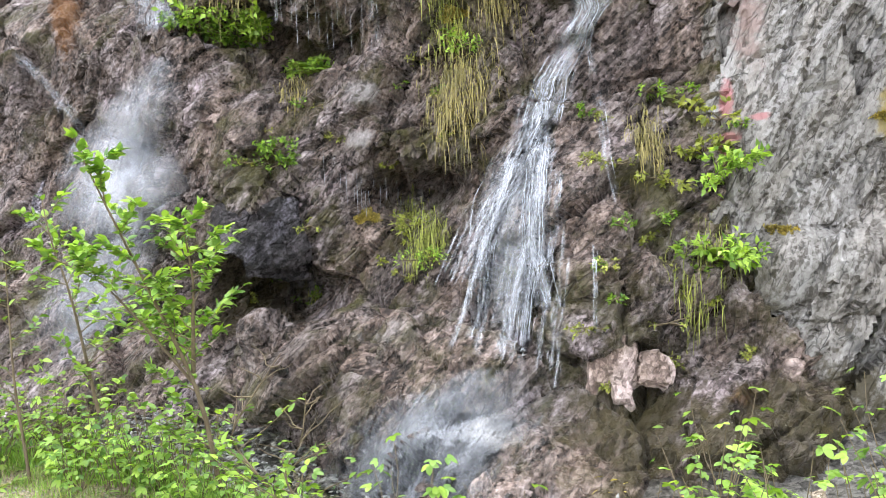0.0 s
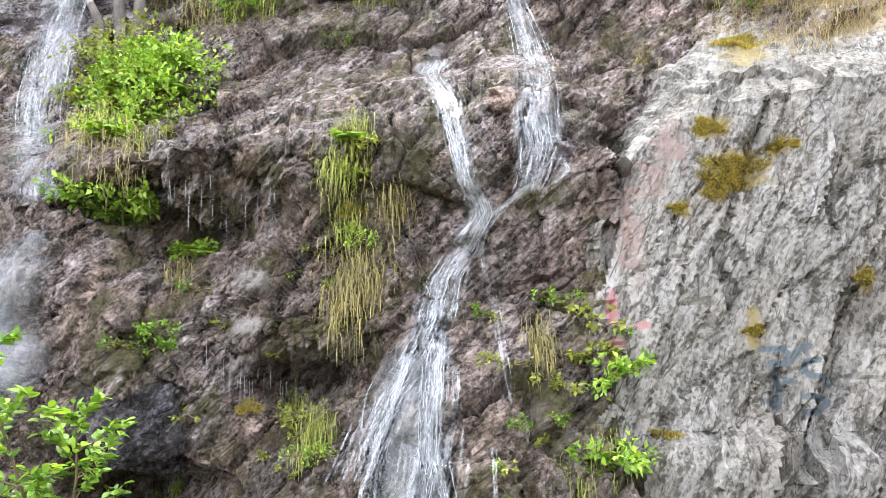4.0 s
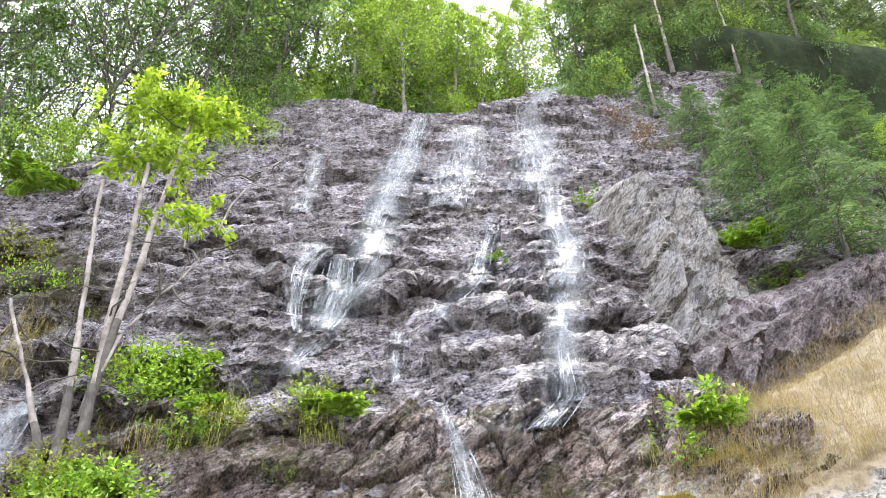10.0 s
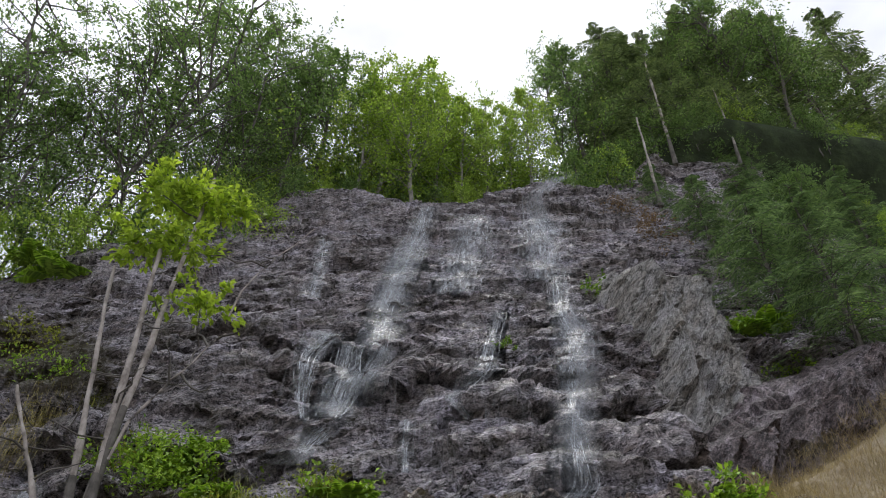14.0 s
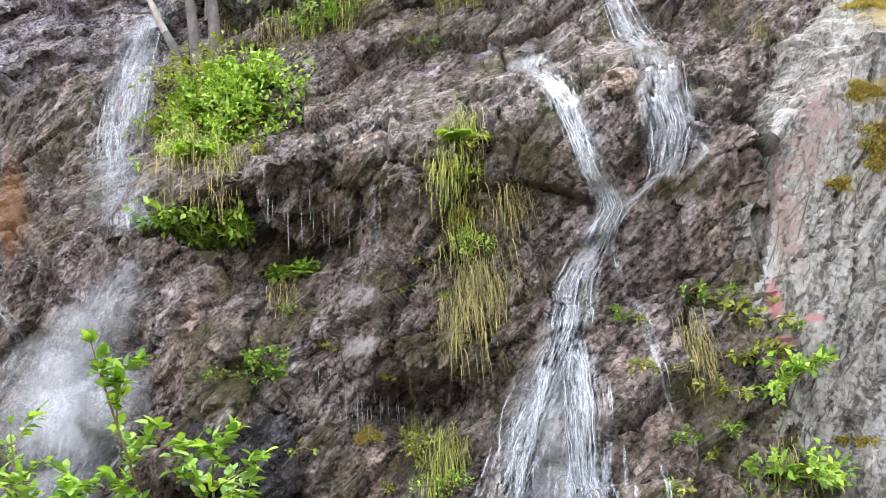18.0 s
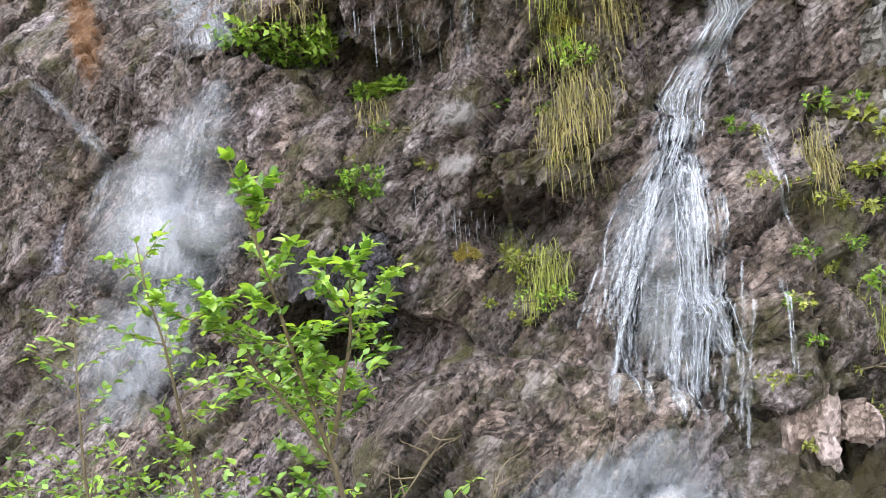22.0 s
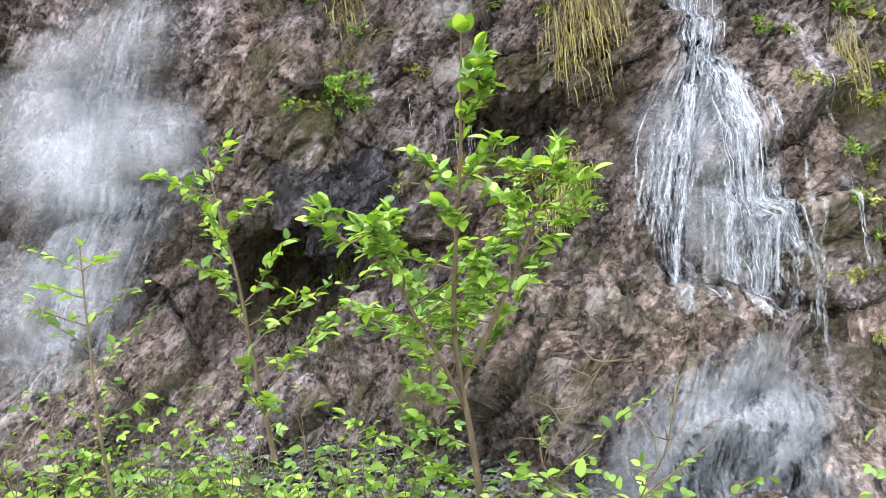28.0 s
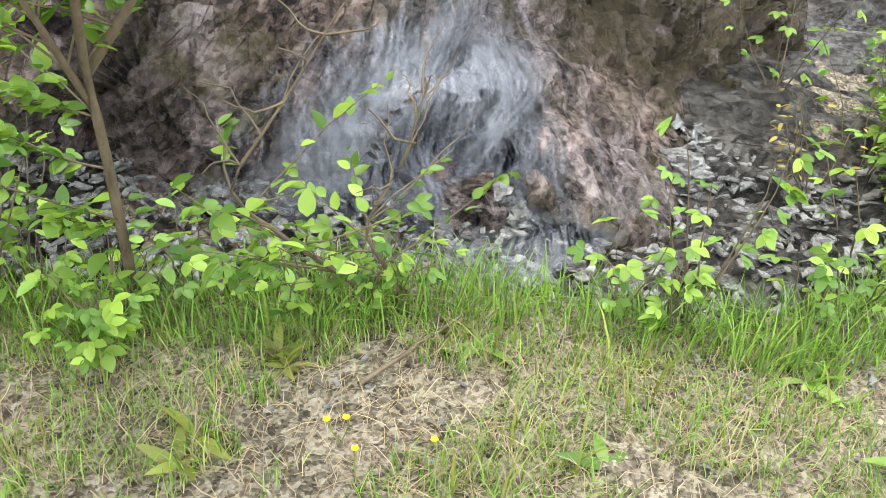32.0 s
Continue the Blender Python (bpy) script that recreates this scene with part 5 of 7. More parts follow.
CLUMPS = [((1.7, 17.1), 0.16, 160, 0.05, 1), ((2.0, 15.5), 0.16, 150, 0.05, 1), ((1.5, 10.9), 0.12, 110, 0.05, 0), ((-9.4, 9.9), 0.15, 120, 0.07, 0), ((-8.3, 10.2), 0.12, 70, 0.07, 0), ((-11.7, 4.8), 0.18, 110, 0.05, 2), ((-11.1, 3.8), 0.12, 80, 0.05, 2),
          ((-15.4, 13.5), 0.26, 260, 0.08, 0), ((-12.4, 12.8), 0.24, 220, 0.09, 0), ((-14.1, 12.1), 0.2, 150, 0.08, 2), ((-16.7, 13.1), 0.18, 110, 0.08, 2), ((-11.0, 17.7), 0.10, 60, 0.05, 1), ((18.8, 2.1), 0.2, 110, 0.07, 0), ((18.5, 4.7), 0.12, 46, 0.07, 1), ((17.5, 2.8), 0.12, 46, 0.07, 1),
          ((18.1, -3.9), 0.22, 170, 0.07, 0), ((17.7, 1.1), 0.18, 120, 0.06, 0), ((16.9, 2.9), 0.10, 40, 0.07, 1), ((16.5, 5.7), 0.12, 40, 0.07, 1), ((15.3, 1.0), 0.16, 90, 0.05, 1), ((14.0, 6.9), 0.09, 40, 0.06, 0), ((-12.0, 4.5), 0.16, 90, 0.05, 2),
          ((-2.0, -0.7), 0.15, 140, 0.035, 1), ((-1.4, -3.2), 0.18, 170, 0.035, 0), ((-9.4, -5.0), 0.13, 90, 0.035, 2), ((-1.7, -0.8), 0.14, 100, 0.04, 1)]
for i, ((a, e), r, n, size, m) in enumerate(CLUMPS):
    p, nrm = plant_at(a, e)
    leafy_clump(p, r, n, size, (LEAF_BRIGHT, LEAF_YELLOW, LEAF_FERN)[m], 200 + i, ("bright green leafy plant rooted in the wet rock", "yellow-green leafy plant rooted in a crack", "dark green leafy plant under an overhang")[m])
SPRIGS = random.Random(31)
for i in range(44):
    a, e = ((SPRIGS.uniform(9.5, 20), SPRIGS.uniform(-13, 7)) if i % 2 else (SPRIGS.uniform(-14, 1), SPRIGS.uniform(-7, 11)))
    p, nrm = plant_at(a, e)
    leafy_clump(p, SPRIGS.uniform(0.04, 0.11), SPRIGS.randrange(24, 70), 0.035, (LEAF_YELLOW, LEAF_FERN, GRASS_TUFT)[i % 3], 1200 + i, "small mossy sprig clinging to the wet rock")
UPPER_CLUMPS = [((-7.0, 28.4), 0.62, 620, 0.09, 0), ((-10.0, 27.8), 0.6, 560, 0.09, 0), ((-3.9, 27.1), 0.35, 200, 0.07, 1), ((3.5, 28.3), 0.4, 260, 0.08, 0), ((2.1, 29.1), 0.35, 180, 0.06, 1), ((1.4, 27.6), 0.3, 140, 0.05, 1), ((30.6, 26.8), 0.42, 280, 0.09, 0),
                ((32.9, 26.4), 0.3, 160, 0.08, 0), ((29.4, 25.1), 0.3, 160, 0.06, 0), ((-19.8, 34.4), 0.6, 300, 0.08, 1), ((-20.2, 32.2), 0.6, 260, 0.08, 0), ((-17.1, 33.3), 0.4, 160, 0.08, 0), ((-11.6, 20.1), 0.55, 620, 0.075, 0), ((-14.4, 20.1), 0.5, 520, 0.075, 1), ((-10.3, 22.1), 0.42, 420, 0.075, 0), ((-12.8, 18.0), 0.4, 360, 0.075, 0), ((-13.5, 22.3), 0.4, 360, 0.075, 1),
                ((0.6, 23.8), 0.2, 120, 0.035, 2), ((36.7, 37.2), 0.5, 160, 0.12, 2), ((24.6, 42.0), 0.4, 110, 0.1, 2), ((16.8, 38.8), 0.25, 70, 0.08, 2), ((42.5, 36.5), 0.7, 300, 0.12, 0), ((37.6, 34.4), 0.4, 160, 0.1, 0), ((44.8, 36.1), 0.6, 240, 0.1, 0), ((-14.0, 19.8), 0.36, 420, 0.06, 0), ((-11.1, 21.5), 0.36, 420, 0.06, 0), ((-13.6, 21.6), 0.34, 380, 0.06, 0), ((-12.4, 19.3), 0.32, 340, 0.06, 1), ((-15.5, 17.5), 0.26, 240, 0.06, 0), ((-8.4, 29.5), 0.5, 420, 0.08, 0), ((-11.1, 29.1), 0.45, 360, 0.08, 1), ((-5.4, 26.2), 0.4, 300, 0.07, 2)]
for i, ((a, e), r, n, size, m) in enumerate(UPPER_CLUMPS):
    p, nrm = plant_at(a, e)
    leafy_clump(p, r, n, size, (LEAF_BRIGHT, LEAF_YELLOW, LEAF_FERN)[m], 240 + i, ("green bush rooted on a wet rock ledge", "yellow-green bush rooted on a rock ledge", "dark green fern bush on the cliff")[m], "cliff_bush")
for i, ((a, e), size, n) in enumerate([((-15.6, 19.0), 0.40, 11), ((-13.4, 19.6), 0.46, 12), ((-11.2, 20.0), 0.42, 11), ((-12.2, 18.3), 0.36, 10), ((-14.8, 17.0), 0.34, 9), ((-10.4, 21.8), 0.38, 10), ((-9.6, 29.2), 0.55, 11), ((-7.2, 28.6), 0.6, 12), ((-5.2, 27.6), 0.5, 10),
                                       ((2.6, 28.6), 0.4, 10), ((-14.0, 13.4), 0.26, 9), ((-12.0, 12.9), 0.28, 9), ((-8.8, 9.8), 0.24, 9), ((1.4, 17.6), 0.24, 8), ((1.6, 15.0), 0.22, 8), ((1.0, 11.4), 0.2, 8), ((18.2, -4.2), 0.24, 9), ((31.2, 26.6), 0.5, 10), ((-14.6, 20.8), 0.42, 9), ((-11.8, 21.8), 0.45, 9), ((-9.1, 10.3), 0.22, 7), ((-12.5, 22.2), 0.4, 9), ((4.4, 28.1), 0.5, 8), ((-8.7, 28.8), 0.6, 9), ((-6.4, 29.8), 0.6, 8), ((-20.9, 38.5), 1.0, 9), ((-22.3, 38.8), 1.0, 8), ((37.9, 36.9), 0.9, 8)]):
    p, nrm = plant_at(a, e)
    fern(p, size, n, FROND_BRIGHT, 300 + i, "bright green fern arching from the rock", spread=200)


# ---- trees ----
def bent_line(rng, p0, p1, n, wobble):
    t = np.linspace(0, 1, n)[:, None]
    pts = np.array(p0) * (1 - t) + np.array(p1) * t
    off = np.cumsum(rng.normal(0, wobble, (n, 3)), axis=0) * np.sin(t * np.pi) ** 0.5
    return pts + off - off[-1] * t


def broadleaf_tree(height, seed, leaf, leaves, material, bark, spread=0.28, first=0.3, trunk_r=0.011, name="alder_tree"):
    """Trunk with limbs and twigs, and a crown of single leaves in sprays along the twigs."""
    rng = np.random.default_rng(seed)
    wood, pos, way = Pile(), [], []
    trunk = bent_line(rng, (0, 0, -0.6), (rng.normal(0, 0.05) * height, rng.normal(0, 0.05) * height, height), 12, 0.010 * height)
    wood.add(*tube(trunk, np.linspace(trunk_r, 0.0015, 12) * height, 7))
    limbs = 34
    per = max(1, leaves // (limbs * 5))
    for k in range(limbs):
        s = first + (1 - first) * (k + rng.uniform(0, 1)) / limbs
        o = np.array([np.interp(s, np.linspace(0, 1, 12), trunk[:, c]) for c in range(3)])
        a = rng.uniform(0, 2 * np.pi)
        reach = height * spread * (1.08 - s) ** 0.6 * rng.uniform(0.5, 1.15)
        end = o + np.array([math.cos(a) * reach, math.sin(a) * reach, reach * rng.uniform(0.25, 1.0)])
        limb = bent_line(rng, o, end, 6, 0.02 * reach)
        wood.add(*tube(limb, np.linspace(0.0026, 0.0006, 6) * height, 4))
        for _ in range(5):
            q = limb[rng.integers(2, 6)]
            tip = q + rng.normal(0, 0.32, 3) * reach + [0, 0, 0.1 * reach]
            wood.add(*tube([q, (q + tip) / 2 + rng.normal(0, 0.03, 3) * reach, tip], [0.0008 * height, 0.0006 * height, 0.0004 * height], 3))
            t = rng.uniform(0.2, 1.08, per)[:, None]
            pos.append(q * (1 - t) + tip * t + rng.normal(0, 0.055 * reach + 0.03, (per, 3)))
            way.append(np.broadcast_to(tip - q, (per, 3)))
    pos, way = np.concatenate(pos), np.concatenate(way)
    n = len(pos)
    way = way / (np.linalg.norm(way, axis=1, keepdims=True) + 1e-9) * 0.5 + rng.normal(0, 0.6, (n, 3)) - [0, 0, 0.25]
    ln = leaf * rng.uniform(0.6, 1.3, n)
    v, f = leaf_quads(pos, way, rng.normal(0, 0.6, (n, 3)) + [0, 0, 1], ln, ln * 0.62)
    ob = thing(name, (0, 0, 0), "", "tree")
    part("trunk", wood.mesh("trunk", bark), ob)
    part("crown", mesh_of("crown", v, f, material), ob)
    return ob


def conifer(height, seed, material, droop=0.35, width=0.24, whorls=17, per=5, twigs=22, needle=0.13, name="hemlock_tree"):
    """A straight trunk with tiers of boughs; each bough carries flat feathered side twigs that hang at their tips."""
    rng = np.random.default_rng(seed)
    wood, pos, way, ups = Pile(), [], [], []
    wood.add(*tube(bent_line(rng, (0, 0, -0.6), (0, 0, height), 10, 0.004 * height), np.linspace(0.014, 0.001, 10) * height, 7))
    t = np.linspace(0, 1, 7)[:, None]
    for k in range(whorls):
        s = 0.10 + 0.90 * (k + rng.uniform(0, 0.7)) / whorls
        for j in range(per):
            a = 2 * np.pi * (j + rng.uniform(0, 0.8)) / per + 0.9 * k
            reach = height * width * (1.03 - s) ** 0.75 * rng.uniform(0.35, 1.3) + 0.05
            d = np.array([[math.cos(a), math.sin(a), 0.0]])
            limb = np.array([[0, 0, s * height]]) + d * reach * t + np.array([[0, 0, 1.0]]) * reach * (rng.uniform(0.15, 0.5) * t - (droop + 0.25) * t ** 2)
            wood.add(*tube(limb, np.linspace(0.0022, 0.0004, 7) * height, 3))
            side = np.cross(d, [[0, 0, 1.0]])
            u = np.linspace(0.15, 1.0, twigs) + rng.normal(0, 0.015, twigs)
            b = np.stack([np.interp(u, t[:, 0], limb[:, c]) for c in range(3)], -1)
            sg = np.where(np.arange(twigs) % 2, 1.0, -1.0)[:, None]
            tw = (0.10 + (1.05 - u) ** 0.8 * 0.42)[:, None] * reach * rng.uniform(0.6, 1.1, (twigs, 1))
            for step in np.linspace(0.12, 1.0, 6):
                at_ = b + side * sg * tw * step * 0.75 + d * tw * 0.6 * step - np.array([0, 0, 1.0]) * tw * 0.38 * step ** 2
                for flip in (-1.0, 1.0):
                    pos.append(at_)
                    ups.append(np.full(twigs, min(1.0, 0.35 + 0.5 * reach)))
                    way.append(side * sg * 0.75 + d * 0.6 - np.array([0, 0, 0.25 + 0.4 * step]) + flip * (d * 0.75 - side * sg * 0.6) * 0.8 + rng.normal(0, 0.12, (twigs, 3)))
    pos, way = np.concatenate(pos), np.concatenate(way)
    n = len(pos)
    ln = needle * rng.uniform(0.6, 1.25, n) * np.concatenate(ups)
    v, f = leaf_quads(pos, way, rng.normal(0, 0.45, (n, 3)) + [0, 0, 1], ln, ln * 0.22, 0.1)
    ob = thing(name, (0, 0, 0), "", "tree")
    part("trunk", wood.mesh("trunk", BARK_ALDER), ob)
    part("crown", mesh_of("crown", v, f, material), ob)
    return ob


def on_hill(x, beyond):
    """A place on the wooded slope, so far behind the rim of the rock."""
    z = float(rim_height(np.array(x))) + beyond / 1.75
    return x, float(cliff_y(np.array(float(x)), np.array(z))), z - 0.3


KINDS = {
    "alder": [broadleaf_tree(10, 401, 0.115, 7200, LEAF_ALDER, BARK_ALDER), broadleaf_tree(10, 402, 0.11, 6400, LEAF_ALDER, BARK_ALDER, 0.24)],
    "lime": [broadleaf_tree(8, 403, 0.105, 6800, LEAF_LIME, BARK_GREY, 0.30, 0.2), broadleaf_tree(8, 404, 0.105, 6400, LEAF_LIME, BARK_GREY, 0.27, 0.25)],
    "thin": [broadleaf_tree(16, 405, 0.125, 5200, LEAF_ALDER, BARK_ALDER, 0.22, 0.22, 0.0055), broadleaf_tree(16, 406, 0.125, 4600, LEAF_ALDER, BARK_ALDER, 0.24, 0.28, 0.0055)],
    "hemlock": [conifer(9, 407, LEAF_NEEDLE, 0.30, 0.30, 19, 5, 15, 0.20), conifer(9, 408, LEAF_NEEDLE, 0.40, 0.34, 18, 5, 15, 0.20)],
    "dark": [conifer(13, 409, LEAF_DARK, 0.10, 0.20, 22, 4, 14, 0.26), conifer(13, 410, LEAF_DARK, 0.15, 0.23, 21, 4, 14, 0.26)],
    "dry": [broadleaf_tree(2, 413, 0.07, 1500, LEAF_RUST, BARK_ALDER, 0.6, 0.03)] * 2,
    "bush": [broadleaf_tree(3, 411, 0.12, 2400, LEAF_ALDER, BARK_ALDER, 0.6, 0.03), broadleaf_tree(3, 412, 0.12, 2400, LEAF_LIME, BARK_ALDER, 0.6, 0.03)],
}
TREE_LABELS = {
    "alder": "green alder tree on the hillside above the rock", "lime": "young light green alder leaning over the rim", "thin": "tall thin alder with sparse leaves against the sky",
    "hemlock": "grey-green hemlock with drooping feathery boughs", "dark": "dark green conifer high on the hill", "bush": "leafy bush at the rim of the rock", "dry": "rust-brown dry bush beside the falls",
}
for key, models in KINDS.items():
    for m in models:
        tagged(m, TREE_LABELS[key], "bush" if key in ("bush", "dry") else "tree", {"bush": "bushes at the rim", "dry": "dry bushes"}.get(key, "trees on the hill"))
        if key in ("bush", "dry"):
            m.name = "rim_bush" if key == "bush" else "dry_bush"
        elif key == "dark":
            m.name = "conifer_tree"
USED = set()


def plant_tree(key, which, place, scale, turn, lean=0.0):
    model = KINDS[key][which]
    m = pose(*place, lean, 0, turn) @ Matrix.Scale(scale, 4)
    if model.name in USED:
        ob = copy_thing(model, m)
        ob.matrix_basis = m
    else:
        USED.add(model.name)
        model.matrix_basis = m
        ob = model
    return ob


TREES = random.Random(5)
# kind, x, metres behind the rim, size
for key, x, beyond, size in [("thin", -8.9, 1.5, 0.86), ("thin", -6.4, 1.0, 0.95), ("thin", -5.0, 1.2, 1.08), ("thin", -10.8, 2, 0.8), ("thin", -3.2, 3.0, 0.92), ("thin", -13, 2, 0.8), ("alder", -9.9, 0.8, 0.78), ("alder", -7.7, 0.6, 0.7),
                             ("alder", -12, 0.5, 0.8), ("alder", -3.5, 1.2, 0.8), ("dark", -2.6, 4.0, 0.82), ("alder", -2.2, 1.8, 0.9), ("alder", -14.5, 1, 1.0), ("thin", -1.2, 4.0, 0.75), ("thin", -0.4, 3.4, 0.66), ("alder", -1.1, 2.2, 0.9),
                             ("lime", 0.3, 1.2, 0.85), ("lime", 1.1, 1.5, 0.98), ("lime", 2.0, 1.2, 0.95), ("lime", 2.9, 1.8, 1.0), ("lime", 1.5, 2.6, 1.0), ("lime", 3.7, 1.4, 0.85), ("alder", 1.8, 4, 0.95), ("alder", 3.2, 4.5, 0.9), ("alder", 4.4, 3.6, 0.78), ("lime", 4.8, 1.6, 0.72), ("lime", 5.6, 1.8, 0.78), ("lime", 6.3, 1.5, 0.8),
                             ("dark", 3.6, 7, 0.72), ("dark", 4.3, 8, 0.68), ("dark", 2.4, 9, 0.7),
                             ("thin", 8.0, 2.6, 0.72), ("alder", 8.7, 1.8, 0.95), ("thin", 9.2, 3.0, 0.7), ("alder", 9.9, 2.6, 0.9), ("dark", 10.6, 2.6, 0.86), ("dark", 11.6, 2.4, 0.82), ("dark", 12.6, 2.6, 0.8), ("dark", 13.6, 2.0, 0.78), ("dark", 14.8, 2.2, 0.84), ("alder", 13.0, 1.2, 0.8), ("alder", 15.2, 0.8, 1.0), ("thin", 15.6, 1.0, 0.85), ("dark", 16.2, 2.4, 0.9), ("dark", 17.8, 2.0, 0.9), ("alder", 17.0, 0.8, 1.1), ("dark", 20.5, 2.0, 1.0), ("dark", 23, 2.0, 1.1), ("alder", 19.0, 0.6, 1.2),
                             ("dark", 9.4, 1.4, 0.5), ("dark", 11.0, 0.8, 0.5), ("dark", 12.2, 0.8, 0.55), ("dark", 14.0, 0.8, 0.5), ("alder", -17, 1, 1.1), ("thin", -16, 3, 1.2)]:
    plant_tree(key, TREES.randrange(2), on_hill(x, beyond), size * TREES.uniform(0.94, 1.06), TREES.uniform(0, 360), TREES.uniform(-3, 5))
# low growth along the rim, thinner over the middle where bare stems show
for x in np.arange(-15, 16, 0.8):
    bx = float(x) + TREES.uniform(-0.3, 0.3)
    if 1.0 < bx < 2.4 or 3.8 < bx < 6.6:
        continue
    size = TREES.uniform(0.3, 0.5) if -2.5 < bx < 7 else TREES.uniform(0.45, 0.85)
    plant_tree("bush", TREES.randrange(2), on_hill(bx, TREES.uniform(0.1, 0.9)), size, TREES.uniform(0, 360))
for k in range(44):
    plant_tree("bush", k % 2, on_hill(TREES.uniform(-4, 18), TREES.uniform(2.0, 5.0)), TREES.uniform(0.6, 1.2), TREES.uniform(0, 360))
# slender trees crowd the left-hand rim, with sky between them
for k in range(18):
    plant_tree("thin", TREES.randrange(2), on_hill(-15.5 + 0.72 * k + TREES.uniform(-0.3, 0.3), TREES.uniform(0.4, 3.0)), (0.62, 0.55, 0.72)[k % 3] * TREES.uniform(0.8, 1.15), TREES.uniform(0, 360), TREES.uniform(-4, 6))
# hemlocks and bushes on the right-hand slope: bearing of the foot, metres behind the rock, size, turn
for key, (a, e), back, size, turn in [("hemlock", (41.0, 36.5), 0.4, 0.62, 140), ("hemlock", (45.2, 34.5), 0.4, 0.55, 250), ("hemlock", (37.5, 41.5), 0.6, 0.52, 60), ("hemlock", (49.5, 36.5), 0.6, 0.6, 190),
                                      ("hemlock", (34.2, 45.5), 0.8, 0.42, 210), ("hemlock", (43.4, 41.5), 1.2, 0.55, 20), ("hemlock", (53.0, 38.0), 0.8, 0.6, 300), ("lime", (49.0, 40.0), 0.4, 0.42, 30), ("lime", (52.0, 43.5), 0.6, 0.5, 70), ("lime", (50.5, 36.0), 0.2, 0.34, 170),
                                      ("dry", (31.6, 44.5), 0.1, 0.75, 50), ("dry", (29.2, 46.8), 0.1, 0.55, 150), ("lime", (50.1, 45.4), 0.3, 0.26, 75), ("lime", (51.2, 43.1), 0.3, 0.3, 215), ("lime", (50.7, 48.0), 0.5, 0.24, 15), ("bush", (-6.5, 45.1), 0.2, 0.5, 120), ("bush", (-19.5, 41.4), 0.3, 0.8, 10), ("bush", (-22.2, 39.5), 0.3, 0.8, 200), ("bush", (-13.4, 41.9), 0.3, 0.6, 300), ("bush", (-22.2, 39.9), 0.3, 0.8, 60)]:
    h = slope_at(a, e)
    if h is not None:
        plant_tree(key, 0 if turn % 20 else 1, (h.x, h.y + back, h.z - 0.5 * size), size, turn)
for k in range(64):
    a, e = TREES.uniform(33, 60), TREES.uniform(40, 56)
    h = slope_at(a, e)
    if h is None or (a < 39 and e < 49):
        continue
    key = ("hemlock", "bush", "alder", "alder", "bush")[k % 5]
    plant_tree(key, 0, (h.x, h.y + 0.05, h.z - 0.4), TREES.uniform(0.25, 0.4) * (2.0 if key == "bush" else 1.0), TREES.uniform(0, 360))
for k in range(26):
    a, e = TREES.uniform(-42, -19), TREES.uniform(38, 52)
    if not meets(a, e):
        continue
    p, n = at(a, e)
    plant_tree("bush", TREES.randrange(2), (p.x, p.y + 0.2, p.z - 0.3), TREES.uniform(0.35, 0.8), TREES.uniform(0, 360))


# ---- pale dead trunks with a leafy crown on the left-hand ledge ----
def snag(foot, top, radius, seed, label, crown=None, name="dead_tree"):
    rng = np.random.default_rng(seed)
    foot, top = np.array(foot), np.array(top)
    ob = thing(name, tuple(foot), label, "tree", "pale trunks on the ledge")
    line = bent_line(rng, (0, 0, 0), top - foot, 12, 0.012)
    line[0] -= [0, 0, 0.3]
    part("trunk", Pile_of(tube(line, np.linspace(radius, radius * 0.55, 12) * (1 + 0.15 * rng.normal(0, 1, 12)), 9)).mesh("trunk", BARK_PALE), ob)
    if radius > 0.03:
        part("root_flare", Pile_of(tube(line[:3], np.linspace(radius * 1.5, radius * 1.04, 3), 9)).mesh("root_flare", BARK_ALDER), ob, "dark mossy foot of the trunk")
    for _ in range(5):
        q = line[rng.integers(3, 11)]
        tip = q + rng.normal(0, 0.5, 3) * [1, 0.6, 0.5]
        part("branch", Pile_of(tube(bent_line(rng, q, tip, 6, 0.04), np.linspace(0.016, 0.004, 6), 5)).mesh("branch", BARK_ALDER), ob)
    if crown:
        for c, r, n in crown:
            heads, (v, f) = leaf_cloud(rng, r, int(n * 1.6), 0.14)
            tagged(part("leaves", mesh_of("leaves", v + np.array(c) - foot, f, LEAF_CROWN), ob), kind="stuff")
    return ob


def toward(a, e, y):
    """The point on a bearing at a given depth."""
    d = bearing(a, e)
    return tuple(np.array(STAND) + np.array(d) * ((y - STAND[1]) / d.y))


FOOT = at(*(-13.7, 24.3))[0].y - 0.15
snag(toward(*(-14.2, 23.9), FOOT), toward(*(-17.3, 40.5), FOOT + 0.5), 0.05, 501, "pale barkless dead trunk on the mossy ledge")
snag(toward(*(-13.0, 23.4), FOOT), toward(*(-14.4, 43.7), FOOT + 0.6), 0.055, 502, "pale dead trunk with peeling bark", [(toward(*(-15.6, 42.5), FOOT + 0.5), 0.5, 220)])
snag(toward(*(-13.4, 27.3), FOOT + 0.1), toward(*(-11.7, 47.9), FOOT + 0.8), 0.05, 503, "crooked pale trunk with yellow-green leaves", [(toward(*(-12.7, 45.7), FOOT + 0.7), 0.65, 420), (toward(*(-15.7, 45.7), FOOT + 0.7), 0.55, 320), (toward(*(-9.4, 39.4), FOOT + 0.5), 0.5, 220), (toward(*(-12.4, 43.2), FOOT + 0.6), 0.5, 260), (toward(*(-10.3, 46.2), FOOT + 0.7), 0.45, 240)], "leafy_snag")
